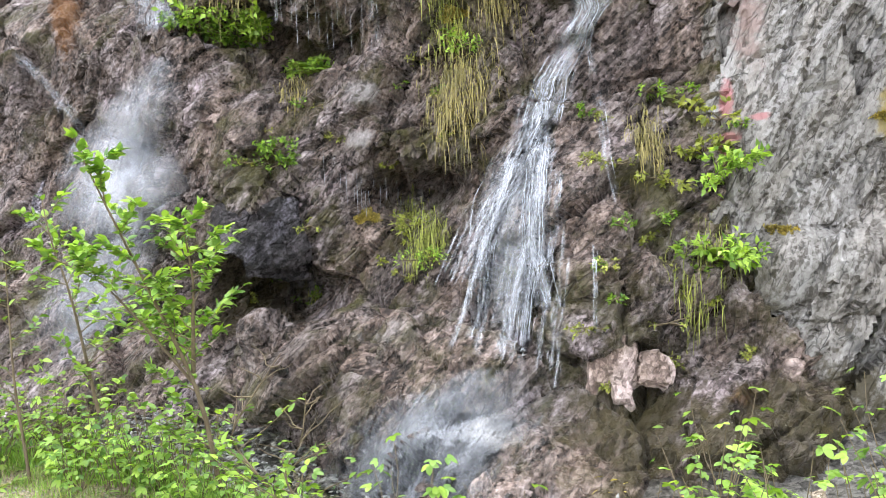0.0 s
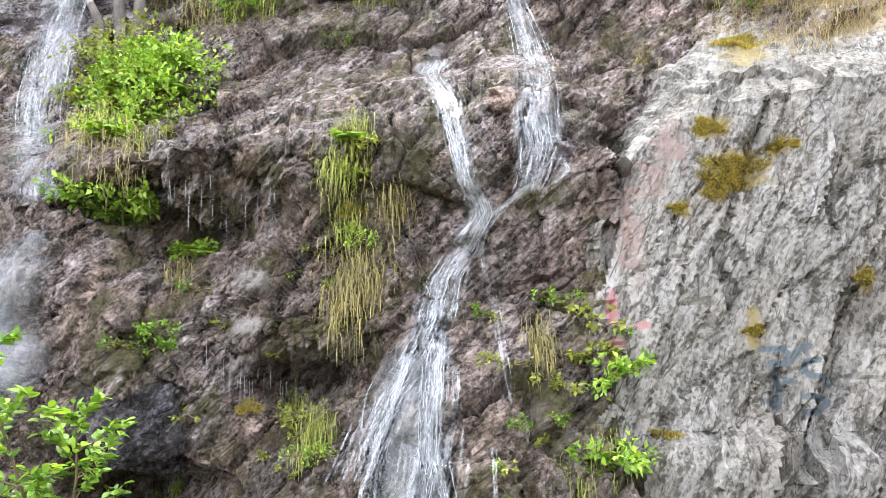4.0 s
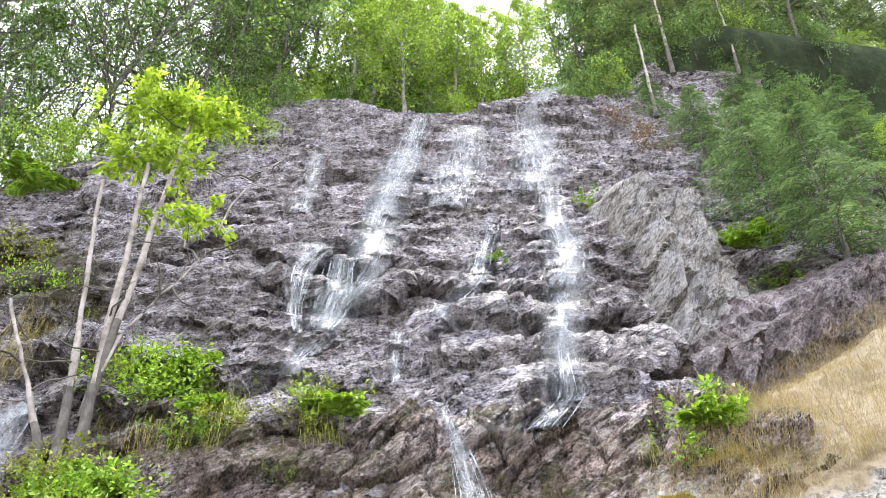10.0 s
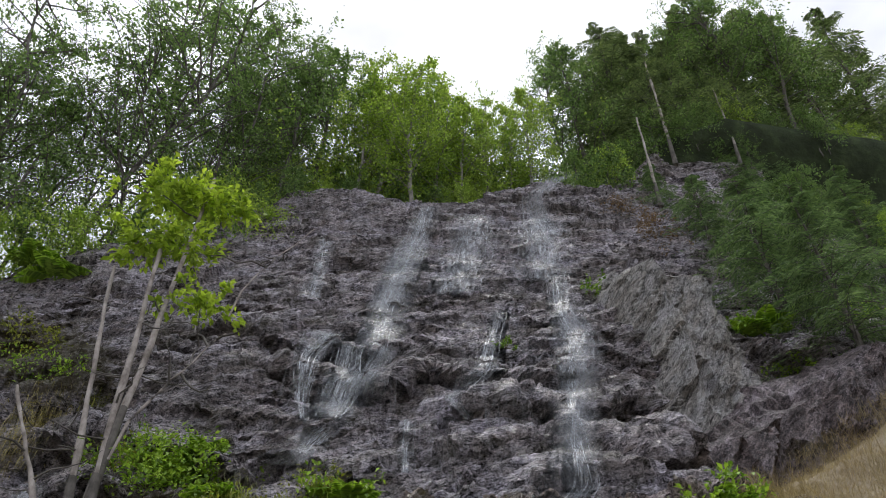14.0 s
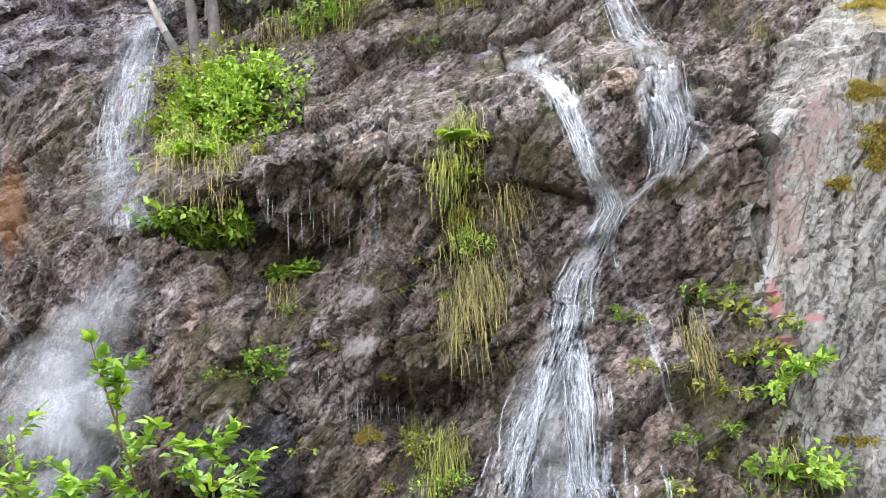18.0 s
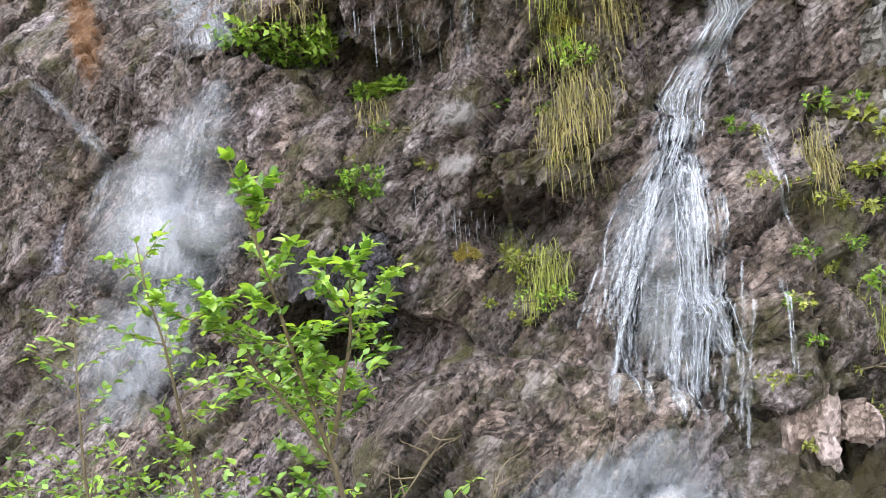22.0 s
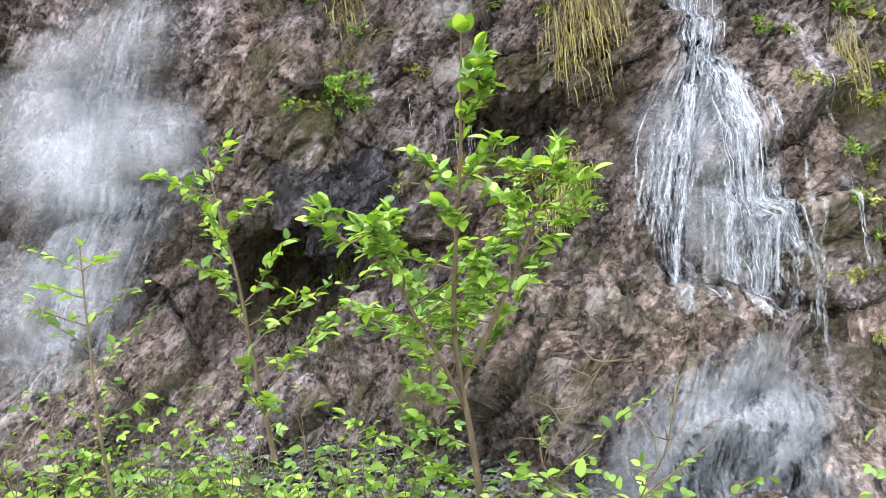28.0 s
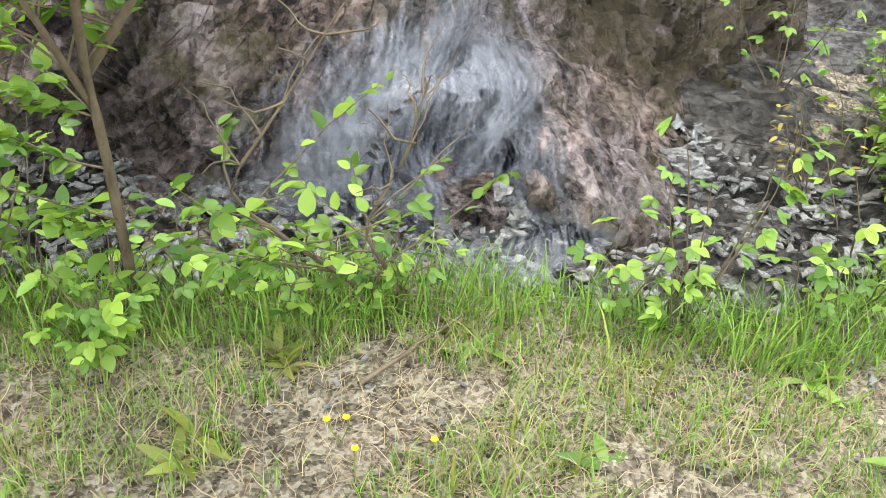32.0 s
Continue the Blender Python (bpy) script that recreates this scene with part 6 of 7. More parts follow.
snag(toward(*(-15.2, 23.4), FOOT), toward(*(-20.4, 31.8), FOOT), 0.042, 504, "bent grey dead stem beside the falling water")
snag((-2.16, 7.70, 6.32), (-1.38, 7.90, 7.91), 0.018, 505, "thin bare fallen branch")
snag((-1.45, 8.40, 8.90), (-0.59, 8.80, 10.83), 0.014, 506, "thin bare arching branch")


for k, (low, top, r) in enumerate([((32.9, 47.2), (32.9, 52.8), 0.05), ((35.4, 49.5), (35.5, 56.1), 0.06), ((41.1, 48.1), (41.3, 52.9), 0.05)]):
    h = slope_at(*low)
    depth = (h.y if h is not None else 17.0) - 0.4
    snag(toward(*low, depth), toward(*top, depth + 0.3), r, 510 + k, "pale leaning dead trunk among the hillside trees")


# ---- boulders and loose stone ----
def boulder(place, size, seed, material, label, turn=0, name="boulder", flat=(1, 1, 1)):
    bm = bmesh.new()
    bmesh.ops.create_icosphere(bm, subdivisions=4, radius=1.0)
    v = np.array([p.co for p in bm.verts])
    d = 0.42 * facets(v * 1.2 + seed, seed, 0.6) + 0.09 * facets(v * 3.5 + seed, seed + 7, 0.6) + 0.03 * facets(v * 9 + seed, seed + 9)
    box = np.sign(v) * np.abs(v) ** 0.75
    for p, q in zip(bm.verts, box * (1 + d)[:, None] * np.array(flat) * size):
        p.co = q
    me = bpy.data.meshes.new(name)
    bm.to_mesh(me)
    bm.free()
    me.polygons.foreach_set("use_smooth", np.zeros(len(me.polygons), dtype=bool))
    me.materials.append(material)
    ob = new(name, me)
    ob.matrix_basis = pose(*place, 0, 0, turn)
    return tagged(ob, label, "rock")


boulder((0.66, 5.02, 0.62), 0.175, 601, ROCK_PINK, "pale pink cracked rock wedged under wet stone", 20, flat=(0.85, 0.75, 1.25))
boulder((0.90, 5.02, 0.60), 0.10, 602, ROCK_PINK, "small pink rock wedged in the wet face", 70)
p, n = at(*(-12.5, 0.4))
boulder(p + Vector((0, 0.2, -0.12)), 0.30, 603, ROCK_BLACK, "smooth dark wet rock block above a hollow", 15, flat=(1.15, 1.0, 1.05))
p, n = at(*(12.6, 19.9))
boulder(p + Vector((0, 0.02, 0)), 0.13, 604, ROCK_PINK, "pale yellowish stone in the stream", 40, flat=(1.5, 0.8, 0.8))
p, n = at(*(15.5, 16.4))
boulder(p + Vector((0, 0.02, 0)), 0.12, 605, ROCK_PURPLE, "bluish wet stone beside the stream", 10, flat=(1.6, 1, 0.6))
boulder((-2.62, 7.40, 3.10), 0.22, 608, ROCK_PURPLE, "flat wet ledge of purple rock under the falling water", 10, flat=(1.5, 1.2, 0.5))
boulder((-0.68, 5.68, 0.36), 0.50, 606, ROCK_APRON, "brown sloping rock slab at the foot of the fall", -22, flat=(1.35, 0.75, 0.95))
boulder((-1.76, 6.25, 0.55), 0.24, 607, ROCK_BROWN, "split brown rock at the foot of the face", 60, flat=(0.7, 0.8, 1.4))
for k, (q, sz, mat) in enumerate([((-0.24, 4.48), 0.13, ROCK_TALUS), ((-0.26, 4.68), 0.16, ROCK_BROWN), ((-0.80, 4.32), 0.11, ROCK_BROWN), ((-0.72, 4.34), 0.09, ROCK_BROWN), ((-0.28, 4.46), 0.10, ROCK_PINK), ((-0.24, 4.34), 0.11, ROCK_TALUS),
                                  ((-0.37, 4.53), 0.14, ROCK_BROWN), ((-0.87, 4.36), 0.08, ROCK_TALUS), ((0.42, 4.15), 0.09, ROCK_TALUS), ((0.02, 4.25), 0.12, ROCK_TALUS)]):
    z = float(ground_z(np.array(q[0]), np.array(q[1])))
    boulder((q[0], q[1], z + 0.3 * sz), sz, 620 + k, mat, "wet loose stone in the cascade bed", 37 * k, "stone", (1.3, 1.0, 0.7))


def slate_mesh(name, seed):
    """A thin broken flake with chipped edges."""
    rng = np.random.default_rng(seed)
    n = 7
    a = np.sort(rng.uniform(0, 2 * np.pi, n))
    r = rng.uniform(0.6, 1.0, n)
    top = np.stack([np.cos(a) * r, np.sin(a) * r * 0.7, 0.10 + rng.uniform(-0.02, 0.03, n)], -1)
    low = top * [1.08, 1.08, 1] - [0, 0, 0.2]
    me = bpy.data.meshes.new(name)
    me.from_pydata(np.concatenate([top, low]).tolist(), [], [tuple(range(n)), tuple(range(2 * n - 1, n - 1, -1))] + [(i, i + n, (i + 1) % n + n, (i + 1) % n) for i in range(n)])
    me.materials.append(ROCK_TALUS)
    return me


# the bank of loose slate between the verge and the rock
rng = np.random.default_rng(77)
tx, tz = np.arange(-6.5, 5.0, 0.06), np.linspace(0.1, 2.2, 30)
gx, gd = np.meshgrid(tx, tz, indexing="ij")
gy = foot_line(gx) + gd
tp = np.stack([gx, gy, ground_z(gx, gy) + 0.035], -1)
tp[..., 2] += 0.05 * facets(tp * 7, 91) + 0.03 * fbm(tp * 2, 3, 92) - 0.16 * step_between(0.25, 0.0, gd - 0.1)
talus = tagged(new("talus_bank", mesh_of("talus_bank", tp.reshape(-1, 3), grid_faces(len(tx), 30)[:, ::-1], ROCK_BANK, False)), "bank of loose wet slate at the foot of the rock", "talus", kind="structure")
FLAKES = [slate_mesh("slate", 700 + k) for k in range(6)]


def flake_spot():
    x = rng.uniform(-4.6, 2.6)
    d = rng.uniform(0.18, 1.5) if x < 0.6 else rng.uniform(0.12, 0.8)
    y = float(foot_line(np.array(x))) + d
    return x, y, float(ground_z(np.array(x), np.array(y))) + 0.05


for k in range(290):
    x, y, z = flake_spot()
    part("slate", FLAKES[k % 6], talus, at_pose=pose(x, y, z, rng.normal(0, 16), rng.normal(0, 16), rng.uniform(0, 360)) @ Matrix.Scale(rng.uniform(0.035, 0.11), 4))
pile = Pile()
base = [np.array([v.co for v in me.vertices]) for me in FLAKES]
side = np.array([(i, i + 7, (i + 1) % 7 + 7, (i + 1) % 7) for i in range(7)] + [(0, 1, 2, 3), (0, 3, 4, 5), (0, 5, 6, 6)])
for k in range(7000):
    x, y, z = flake_spot()
    m = np.array(Euler((rng.normal(0, 0.35), rng.normal(0, 0.35), rng.uniform(0, 6.28))).to_matrix())
    pile.add(base[k % 6] @ m.T * rng.uniform(0.012, 0.05) + [x, y, z + rng.uniform(-0.02, 0.04)], side)
tagged(new("slate_chips", pile.mesh("slate_chips", ROCK_TALUS, False)), "small slate chips scattered over the bank", "stones", kind="stuff")

# pebbles and dead straw on the verge
pile = Pile()
for k in range(1500):
    x, d = rng.uniform(-4.5, 3.0), rng.uniform(0.02, 2.6)
    y = float(foot_line(np.array(x))) - d
    m = np.array(Euler((rng.normal(0, 0.3), rng.normal(0, 0.3), rng.uniform(0, 6.28))).to_matrix())
    pile.add(base[k % 6] * [1, 1, 2.0] @ m.T * rng.uniform(0.005, 0.02) + [x, y, 0.012], side)
tagged(new("verge_gravel", pile.mesh("verge_gravel", ROCK_TALUS, False)), "grey gravel scattered over the verge", "gravel", kind="stuff")


def verge_points(n, near, far, left=-4.5, right=2.0):
    x = rng.uniform(left, right, n)
    y = foot_line(x) - rng.uniform(near, far, n)
    return np.stack([x, y, ground_z(x, y)], -1)


n = 26000
pts = verge_points(n, 0.0, 2.8, -4.0, 2.0)
a = rng.uniform(0, 2 * np.pi, n)
ln, w = rng.uniform(0.025, 0.10, n), rng.uniform(0.0004, 0.0011, n)
d = np.stack([np.cos(a), np.sin(a), np.zeros(n)], -1)
sd = np.stack([-np.sin(a), np.cos(a), np.zeros(n)], -1)
rows = []
for s, up in ((0, 0.006), (0.5, 0.03), (1, 0.008)):
    c = pts + d * (ln * s)[:, None] + sd * (ln * 0.1 * math.sin(s * 3.1))[:, None] + np.stack([np.zeros(n), np.zeros(n), up * rng.uniform(0.3, 1.4, n)], -1)
    rows += [c - sd * w[:, None], c + sd * w[:, None]]
v = np.stack(rows, 1).reshape(-1, 3)
k = np.arange(n)[:, None] * 6
tagged(new("dead_straw", mesh_of("dead_straw", v, np.concatenate([k + [[0, 1, 3, 2]], k + [[2, 3, 5, 4]]]), GRASS_STRAW)), "dry trampled straw lying on the verge", "straw", kind="stuff")


def grass(name, n, near, far, height, width, material, label, patch=None, droop=(0.2, 0.8)):
    p = verge_points(n, near, far)
    if patch is not None:
        keep = value_noise(p * 4.0 + 3.0, 95) + 0.6 * value_noise(p * 11.0, 96) > patch
        p = p[keep]
    m = len(p)
    a = rng.uniform(0, 2 * np.pi, m)
    v, f = blade_strips(p - [0, 0, 0.01], np.stack([np.cos(a), np.sin(a), np.zeros(m)], -1), rng.uniform(*height, m), rng.uniform(*width, m), rng.uniform(*droop, m), 0)
    return tagged(new(name, mesh_of(name, v, f, material)), label, "grass", kind="stuff")


grass("edge_grass", 11000, -0.12, 0.35, (0.05, 0.24), (0.003, 0.007), GRASS_GREEN, "tall green grass along the edge of the ditch")
grass("verge_grass", 60000, 0.15, 2.2, (0.02, 0.12), (0.002, 0.005), GRASS_GREEN, "short green grass in patches on the verge", -0.3)
grass("dry_grass", 30000, 0.1, 2.2, (0.03, 0.14), (0.0015, 0.0035), GRASS_STRAW, "short dry grass among gravel", -0.1, (0.5, 1.2))
grass("tall_weeds_grass", 1500, 0.1, 1.3, (0.10, 0.26), (0.004, 0.009), LEAF_YELLOW, "taller yellow-green grass blades", 0.3)


# ---- leafy saplings and weeds along the ditch ----
def leaf_mesh(name, material, length, width, curl=0.18, tip=1.0):
    """One ovate leaf, cupped along its midrib."""
    s = np.linspace(0, 1, 6)
    half = width * 0.5 * np.sin(np.clip(s, 0, 1) ** 0.8 * np.pi) ** 0.75
    v, f = [], []
    for si, h in zip(s, half):
        y, z = si * length, -curl * length * si ** 2
        v += [(-h, y, z + 0.3 * h), (0, y, z), (h, y, z + 0.3 * h)]
    for i in range(5):
        f += [(3 * i, 3 * i + 1, 3 * i + 4, 3 * i + 3), (3 * i + 1, 3 * i + 2, 3 * i + 5, 3 * i + 4)]
    return mesh_of(name, v, f, material)


def trifoliate_mesh(name, material, size):
    one = [(-0.0, 1.0, 0), (62, 0.85, 0), (-62, 0.85, 0)]
    pile = Pile()
    src = leaf_mesh("tmp", material, 1.0, 0.62)
    v0 = np.array([p.co for p in src.vertices])
    f0 = np.array([list(q.vertices) for q in src.polygons])
    bpy.data.meshes.remove(src)
    for turn, sc, _ in one:
        m = np.array(Matrix.Rotation(radians(turn), 3, "Z"))
        notch = v0.copy()
        notch[:, 0] *= 1 + 0.14 * np.sin(notch[:, 1] * 26)
        pile.add((notch * sc * size) @ m.T, f0)
    return pile.mesh(name, material)


LEAVES_SAPLING = [leaf_mesh("leaf", LEAF_BRIGHT, 0.095, 0.058), leaf_mesh("leaf", LEAF_FERN, 0.085, 0.055, 0.3), leaf_mesh("leaf", LEAF_GREEN, 0.08, 0.046, 0.1)]
LEAVES_WEED = [trifoliate_mesh("leaf", LEAF_BRIGHT, 0.075), trifoliate_mesh("leaf", LEAF_GREEN, 0.065), trifoliate_mesh("leaf", LEAF_FERN, 0.07)]


def leaf_at(place, way, parent, mesh, size, rng_):
    q = Vector(way).to_track_quat("Y", "Z").to_matrix().to_4x4()
    m = Matrix.Translation(place) @ q @ pose(0, 0, 0, rng_.uniform(-25, 15), rng_.uniform(-35, 35), 0) @ Matrix.Scale(size, 4)
    part("leaf", mesh, parent, at_pose=m)


def sapling(stems, leaves, label, seed, thick=0.012):
    rng_ = np.random.default_rng(seed)
    foot = np.array(stems[0][0])
    ob = thing("sapling", tuple(foot), label, "sapling", "saplings by the ditch")
    spots = []
    for stem in stems:
        pts = np.array(stem) - foot
        s = np.r_[0, np.cumsum(np.linalg.norm(np.diff(pts, axis=0), axis=1))]
        u = np.linspace(0, s[-1], 14)
        line = np.stack([np.interp(u, s, pts[:, c]) for c in range(3)], -1) + np.cumsum(rng_.normal(0, 0.004, (14, 3)), axis=0)
        line[1:-1] = 0.5 * line[1:-1] + 0.25 * (line[:-2] + line[2:])
        part("stem", Pile_of(tube(line, np.linspace(thick, 0.0025, 14), 7)).mesh("stem", BARK_SAPLING), ob)
        thick *= 0.75
        for k in range(17):
            i = min(2 + int(k * 0.68), 13)
            a = rng_.uniform(0, 2 * np.pi)
            reach = (0.50 - 0.020 * k) * rng_.uniform(0.5, 1.15)
            end = line[i] + [math.cos(a) * reach, math.sin(a) * reach * 0.7, reach * rng_.uniform(0.3, 0.9)]
            twig = bent_line(rng_, line[i], end, 6, 0.008)
            part("twig", Pile_of(tube(twig, np.linspace(0.004, 0.0012, 6), 4)).mesh("twig", BARK_SAPLING), ob)
            spots += [(twig[j] * (1 - u_) + twig[j + 1] * u_, end - line[i]) for j, u_ in ((1, 0.0), (1, 0.5), (2, 0.2), (2, 0.7), (3, 0.2), (3, 0.6), (4, 0.1), (4, 0.6), (4, 1.0))]
        spots += [(line[j], line[-1] - line[-3]) for j in (10, 11, 12, 13, 13)]
    for k in range(leaves):
        q, w = spots[k % len(spots)]
        way = np.array(w) / (np.linalg.norm(w) + 1e-9) + rng_.normal(0, 0.7, 3) * [1, 1, 0.5]
        leaf_at(tuple(q + rng_.normal(0, 0.008, 3)), tuple(way), ob, LEAVES_SAPLING[rng_.integers(0, 3)], rng_.uniform(0.4, 0.78), rng_)
    return ob


sapling([[(-1.60, 4.68, -0.02), (-1.66, 4.55, 0.60), (-1.72, 4.40, 0.97), (-1.75, 4.10, 1.34), (-1.77, 3.80, 1.67), (-1.81, 3.55, 1.99)], [(-1.67, 4.50, 0.80), (-1.59, 4.30, 1.06), (-1.51, 4.10, 1.33), (-1.46, 3.85, 1.67)], [(-1.66, 4.52, 0.70), (-1.84, 4.30, 1.07), (-1.97, 4.10, 1.35), (-2.15, 3.95, 1.50)]], 1560, "slender green alder sapling growing beside the ditch", 801, 0.017)
sapling([[(-2.41, 4.90, 0.51), (-2.45, 4.80, 1.05), (-2.48, 4.70, 1.38), (-2.51, 4.65, 1.56), (-2.52, 4.60, 1.79)]], 300, "thin young sapling with sparse new leaves", 802)
sapling([[(-3.1, 5.3, -0.02), (-3.12, 5.25, 0.7), (-3.05, 5.15, 1.5)]], 170, "young green sapling at the verge edge", 803)
sapling([[(-1.05, 4.25, -0.02), (-1.49, 4.35, 0.47), (-1.37, 4.30, 0.64), (-1.16, 4.25, 0.93)]], 80, "low leafy sapling bending over the ditch", 804, 0.008)
sapling([[(-0.95, 4.2, -0.02), (-1.14, 4.20, 0.31), (-1.01, 4.15, 0.51), (-0.97, 4.10, 0.75)]], 60, "low leafy sapling beside the cascade", 805, 0.007)


def weed(place, height, count, seed, label, meshes, size=1.0, name="weed"):
    rng_ = np.random.default_rng(seed)
    ob = thing(name, place, label, "plant", "weeds along the ditch")
    count, size = int(count * 1.5), size * 0.74
    stems = 2 + count // 7
    spots = []
    for k in range(stems):
        a, lean = rng_.uniform(0, 2 * np.pi), rng_.uniform(0.15, 0.5) * height
        line = bent_line(rng_, (0, 0, -0.02), (math.cos(a) * lean, math.sin(a) * lean, height * rng_.uniform(0.6, 1.05)), 6, 0.01)
        part("stem", Pile_of(tube(line, np.linspace(0.004, 0.0015, 6), 5)).mesh("stem", BARK_SAPLING), ob)
        spots += [(line[j], a) for j in (2, 3, 4, 5)]
    for k in range(count):
        q, a = spots[k % len(spots)]
        b = a + rng_.normal(0, 1.1)
        end = q + np.array([math.cos(b), math.sin(b), 0.35]) * rng_.uniform(0.03, 0.08)
        leaf_at(tuple(end), (math.cos(b), math.sin(b), rng_.uniform(-0.3, 0.3)), ob, meshes[rng_.integers(0, len(meshes))], size * rng_.uniform(0.65, 1.2), rng_)
    return ob


def standing(x, y):
    return (x, y, float(ground_z(np.array(x), np.array(y))))


BERRY = "bright green berry plant with three-part leaves"
for k, (q, h, n) in enumerate([((-0.58, 3.70), 0.30, 10), ((-0.44, 3.54), 0.62, 18), ((-0.52, 3.54), 0.26, 12), ((-0.14, 3.31), 0.30, 10), ((0.00, 3.25), 0.55, 12), ((-1.07, 4.13), 0.22, 12), ((-1.24, 4.29), 0.35, 16), ((-1.11, 4.24), 0.3, 14), ((-1.86, 4.71), 0.35, 18), ((-1.52, 4.54), 0.35, 16)]):
    weed(standing(*q), h, n, 820 + k, BERRY, LEAVES_WEED[:2])
for k in range(34):
    x = -5.2 + 0.20 * k + rng.uniform(-0.1, 0.1)
    if x > 0.6:
        break
    if -1.35 < x < 0.1:
        continue
    y = float(foot_line(np.array(x))) + rng.uniform(-0.15, 0.12)
    weed(standing(x, y), rng.uniform(0.22, 0.5), int(rng.integers(12, 22)), 840 + k, "green leafy weeds crowding the ditch edge", LEAVES_WEED if k % 3 else LEAVES_SAPLING, 0.9)
for k in range(20):
    x = rng.uniform(-4.2, -1.7)
    y = float(foot_line(np.array(x))) - rng.uniform(0.0, 0.5)
    weed(standing(x, y), rng.uniform(0.2, 0.42), int(rng.integers(14, 24)), 1840 + k, "bright green leafy weeds on the verge", LEAVES_WEED[:2] if k % 2 else LEAVES_SAPLING, 1.0)
for k in range(14):
    x = -4.0 + 0.16 * k
    weed(standing(x, float(foot_line(np.array(x))) - 0.25 + rng.uniform(-0.15, 0.15)), rng.uniform(0.5, 0.75), 24, 1900 + k, "tall leafy green weeds beside the ditch", LEAVES_WEED if k % 2 else LEAVES_SAPLING)
for k, (x, y, h, n) in enumerate([(0.75, 3.35, 0.6, 30), (1.15, 3.45, 0.66, 36), (1.6, 3.4, 0.75, 36), (1.95, 3.3, 0.85, 34), (0.95, 3.3, 0.55, 30), (1.4, 3.3, 0.7, 34), (1.05, 4.1, 0.5, 14), (1.75, 3.7, 0.7, 30)]):
    weed(standing(x, y), h, n, 880 + k, "bright green bush of broad serrated leaves", LEAVES_WEED)
for k, (x, y, s) in enumerate([(1.0, 3.05, 0.72), (1.35, 3.1, 0.85), (1.7, 3.0, 0.8), (1.25, 3.4, 0.7)]):
    fern(standing(x, y), s, 11, FROND_BRIGHT, 890 + k, "tall bright green fern by the ditch", 62)
weed(standing(*(0.64, 3.68)), 0.4, 26, 896, "reddish-brown dry bush against the rock", [leaf_mesh("leaf", MOSS, 0.05, 0.02)], 1.0, "dry_bush")
weed(standing(*(0.87, 3.60)), 0.75, 24, 897, "green leafy bush against the rock", LEAVES_WEED)
YOUNG = [leaf_mesh("leaf", GRASS_GREEN, 0.13, 0.035, 0.35), leaf_mesh("leaf", LEAF_YELLOW, 0.11, 0.03, 0.3)]
for k in range(46):
    x = rng.uniform(-3.6, 1.0)
    y = float(foot_line(np.array(x))) - rng.uniform(0.2, 1.9)
    ob = thing("rosette", standing(x, y), "low green rosette of narrow leaves in gravel", "plant", "rosettes on the verge")
    for j in range(int(rng.integers(5, 10))):
        leaf_at((0, 0, 0.005), (math.cos(j * 2.4), math.sin(j * 2.4), rng.uniform(0.1, 0.9)), ob, YOUNG[k % 2], rng.uniform(0.5, 1.1), rng)


def buttercup(place, height, seed):
    rng_ = np.random.default_rng(seed)
    ob = thing("buttercup", place, "small yellow flower on a thin stem", "flower", "yellow flowers")
    top = np.array([rng_.normal(0, 0.02), rng_.normal(0, 0.02), height])
    part("stem", Pile_of(tube(bent_line(rng_, (0, 0, 0), top, 5, 0.004), [0.0015] * 5, 4)).mesh("stem", GRASS_GREEN), ob)
    for k in range(5):
        part("petal", PETAL_MESH, ob, at_pose=Matrix.Translation(top) @ pose(0, 0, 0, 0, 0, 72 * k) @ pose(0, 0, 0, 25, 0, 0))


PETAL_MESH = leaf_mesh("petal", PETAL, 0.013, 0.012, -0.2)
for k, q in enumerate([(-1.51, 3.83), (-1.42, 3.64), (-1.58, 3.66), (-1.50, 3.83)]):
    buttercup((q[0], q[1], 0.0), 0.12, 910 + k)
pts = bent_line(np.random.default_rng(5), (-1.35, 3.95, 0.03), (-0.95, 3.98, 0.03), 8, 0.004)
stick = tagged(new("stick", Pile_of(tube(pts, np.linspace(0.008, 0.005, 8), 7)).mesh("stick", BARK_SAPLING)), "brown dead stick lying on the verge", "stick")

# dry grass and moss cushions on the outcrop's sloping top
tuft = rng.uniform(0, 1, (4200, 2)) * [1.0, 1.35]
pts = []
for u, w in tuft:
    a, e = -1 + 2 * u, w
    x = 3.4 + 5.6 * u + (1 - u) * rng.normal(0, 0.3)
    z = float(np.interp(x, [1.8, 2.4, 3.6, 4.2, 6, 9], [3.4, 4.05, 4.3, 4.65, 5.5, 6.9])) + w * float(np.interp(x, [1.8, 2.4, 3.4, 5, 8], [0.05, 0.25, 0.85, 1.4, 2.0]))
    hit_, nn, _, _ = BVH.ray_cast(Vector((x, -2, z)), Vector((0, 1, 0)))
    if hit_ is not None:
        pts.append(tuple(hit_))
pts = np.repeat(np.array(pts), 9, axis=0)
pts += rng.normal(0, 0.05, pts.shape) * [1, 1, 0.4]
m = len(pts)
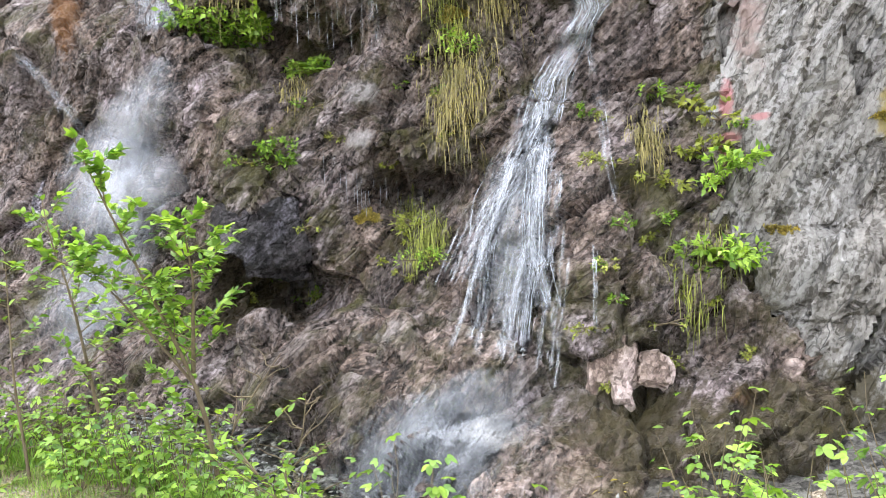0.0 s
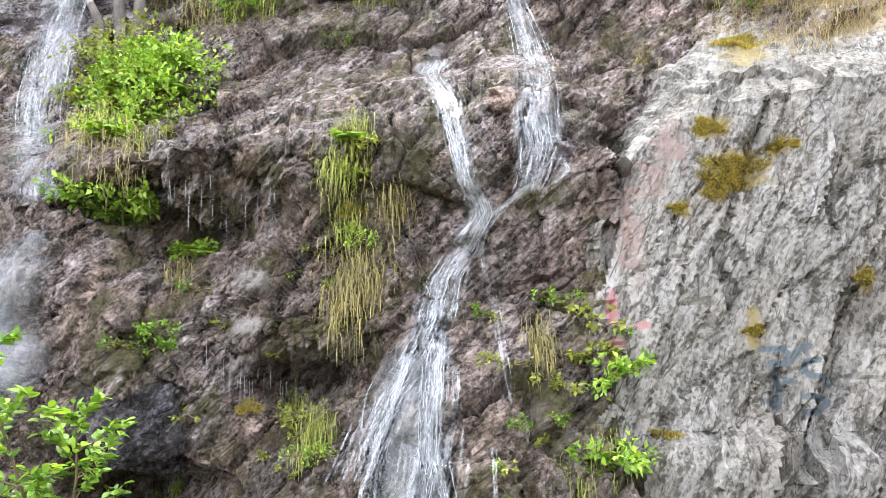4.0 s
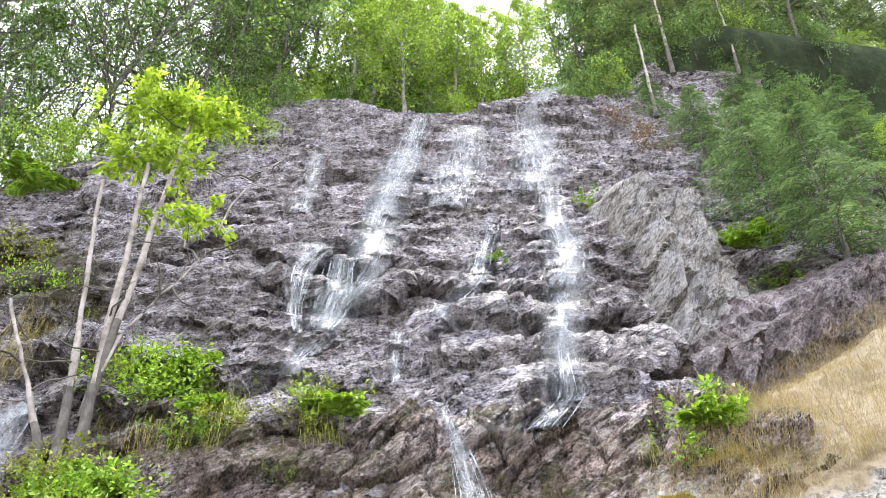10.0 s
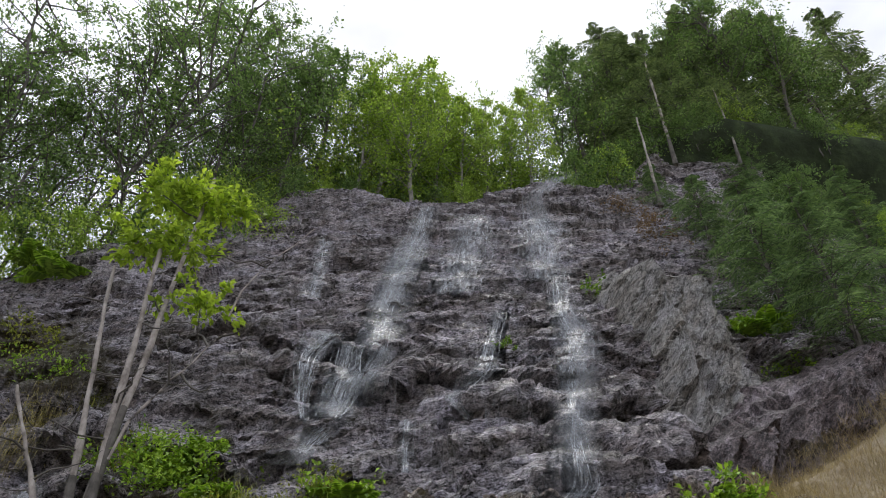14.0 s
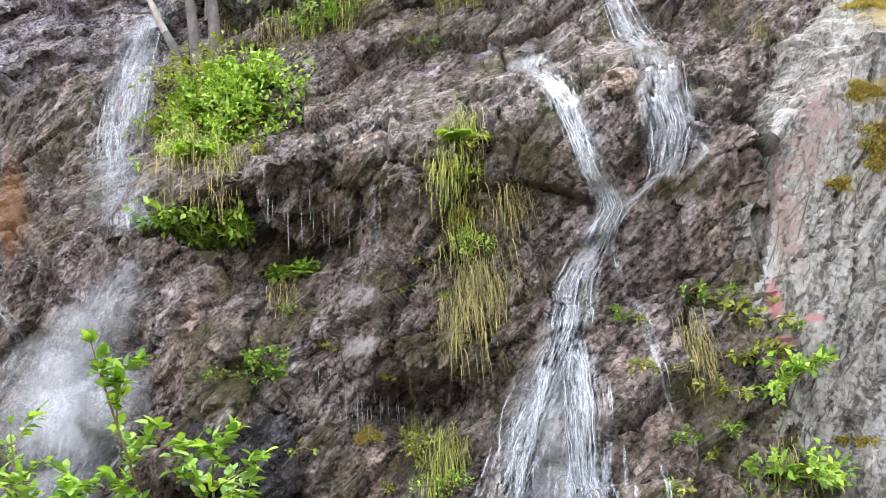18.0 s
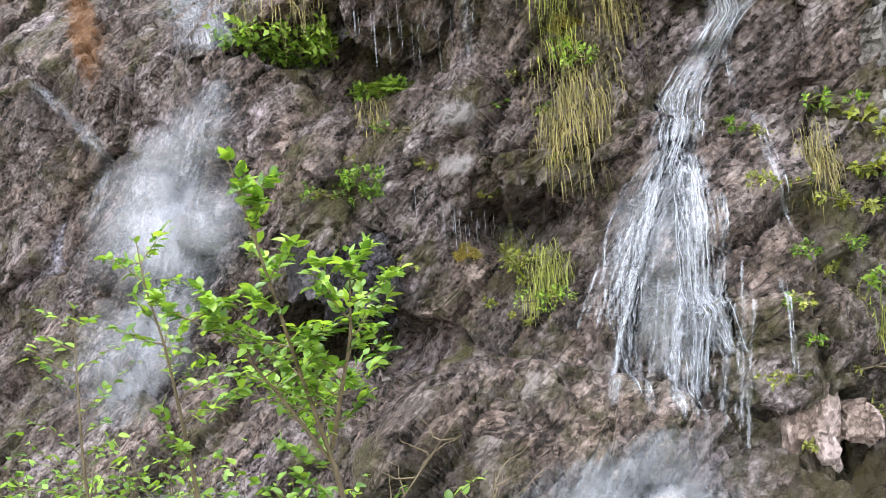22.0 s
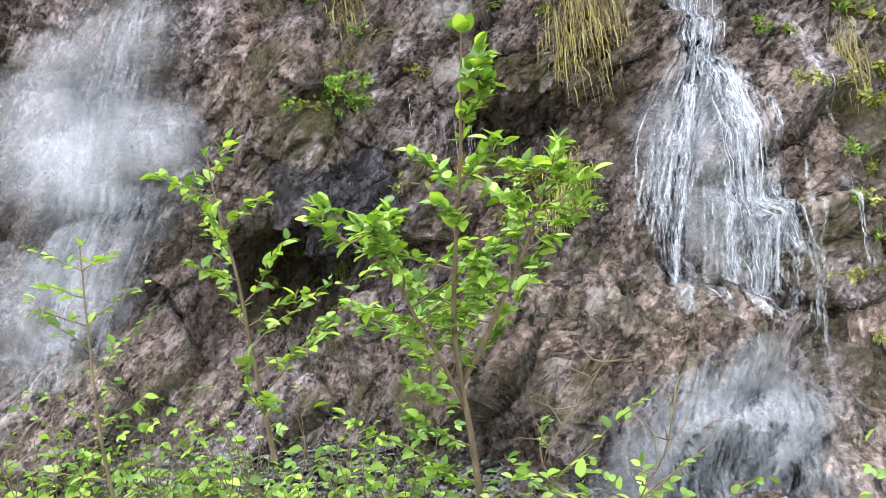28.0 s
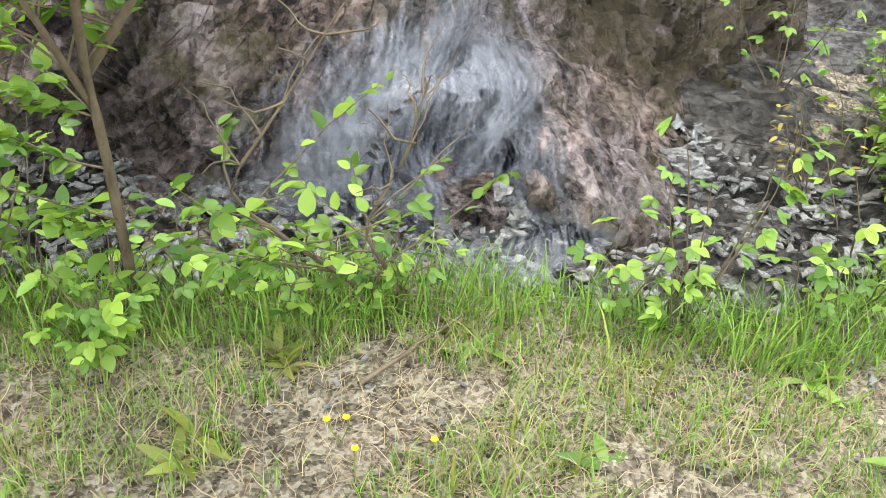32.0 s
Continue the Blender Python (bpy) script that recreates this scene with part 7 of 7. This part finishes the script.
a = rng.uniform(0, 2 * np.pi, m)
v, f = blade_strips(pts - [0, 0, 0.04], np.stack([np.cos(a), np.sin(a) - 0.5, np.zeros(m)], -1), rng.uniform(0.06, 0.22, m), rng.uniform(0.002, 0.005, m), rng.uniform(0.3, 1.1, m), 0)
tagged(new("slope_dry_grass", mesh_of("slope_dry_grass", v, f, GRASS_STRAW)), "golden dry grass covering the sloping rock top", "grass", kind="stuff")


def moss_cushion(a, e, size, seed):
    place, nrm = at(a, e)
    rng_ = np.random.default_rng(seed)
    m = int(2600 * size / 0.3)
    ang, rad = rng_.uniform(0, 2 * np.pi, m), np.sqrt(rng_.uniform(0, 1, m)) * rng_.uniform(0.6, 1.05, m)
    rad *= 1 + 0.35 * np.sin(ang * 3 + seed) + 0.2 * np.sin(ang * 5 + 2 * seed)
    q = np.stack([np.cos(ang) * rad * 0.5, np.zeros(m), np.sin(ang) * rad * 0.28], -1) * size
    b = np.array(place) + q
    got = []
    for t in b:
        h, nn, _, _ = BVH.ray_cast(Vector((t[0], t[1] - 1.0, t[2])), Vector((0, 1, 0)), 2.5)
        got.append(tuple(h) if h is not None else tuple(t))
    got = np.array(got) - np.array(place)
    v, f = leaf_quads(got, rng_.normal(0, 0.5, (m, 3)) + [0, -0.8, 0.4], rng_.normal(0, 1, (m, 3)), rng_.uniform(0.012, 0.03, m), 0.010)
    ob = thing("moss_cushion", place, "golden-brown moss cushion on the slate", "moss", "moss on the rock")
    tagged(part("moss", mesh_of("moss", v, f, MOSS), ob), kind="stuff")


for k, (q, s) in enumerate([((27.4, 14.4), 0.42), ((26.3, 13.4), 0.34), ((25.9, 17.3), 0.22), ((30.3, 15.5), 0.16), ((34.3, 6.9), 0.14), ((27.7, 4.0), 0.12), ((23.6, 12.2), 0.12), ((21.9, -2.4), 0.1), ((1.3, 13.1), 0.22), ((-5.3, 0.0), 0.2), ((32.1, 24.7), 0.4), ((28.5, 22.3), 0.4)]):
    moss_cushion(*q, s, 930 + k)
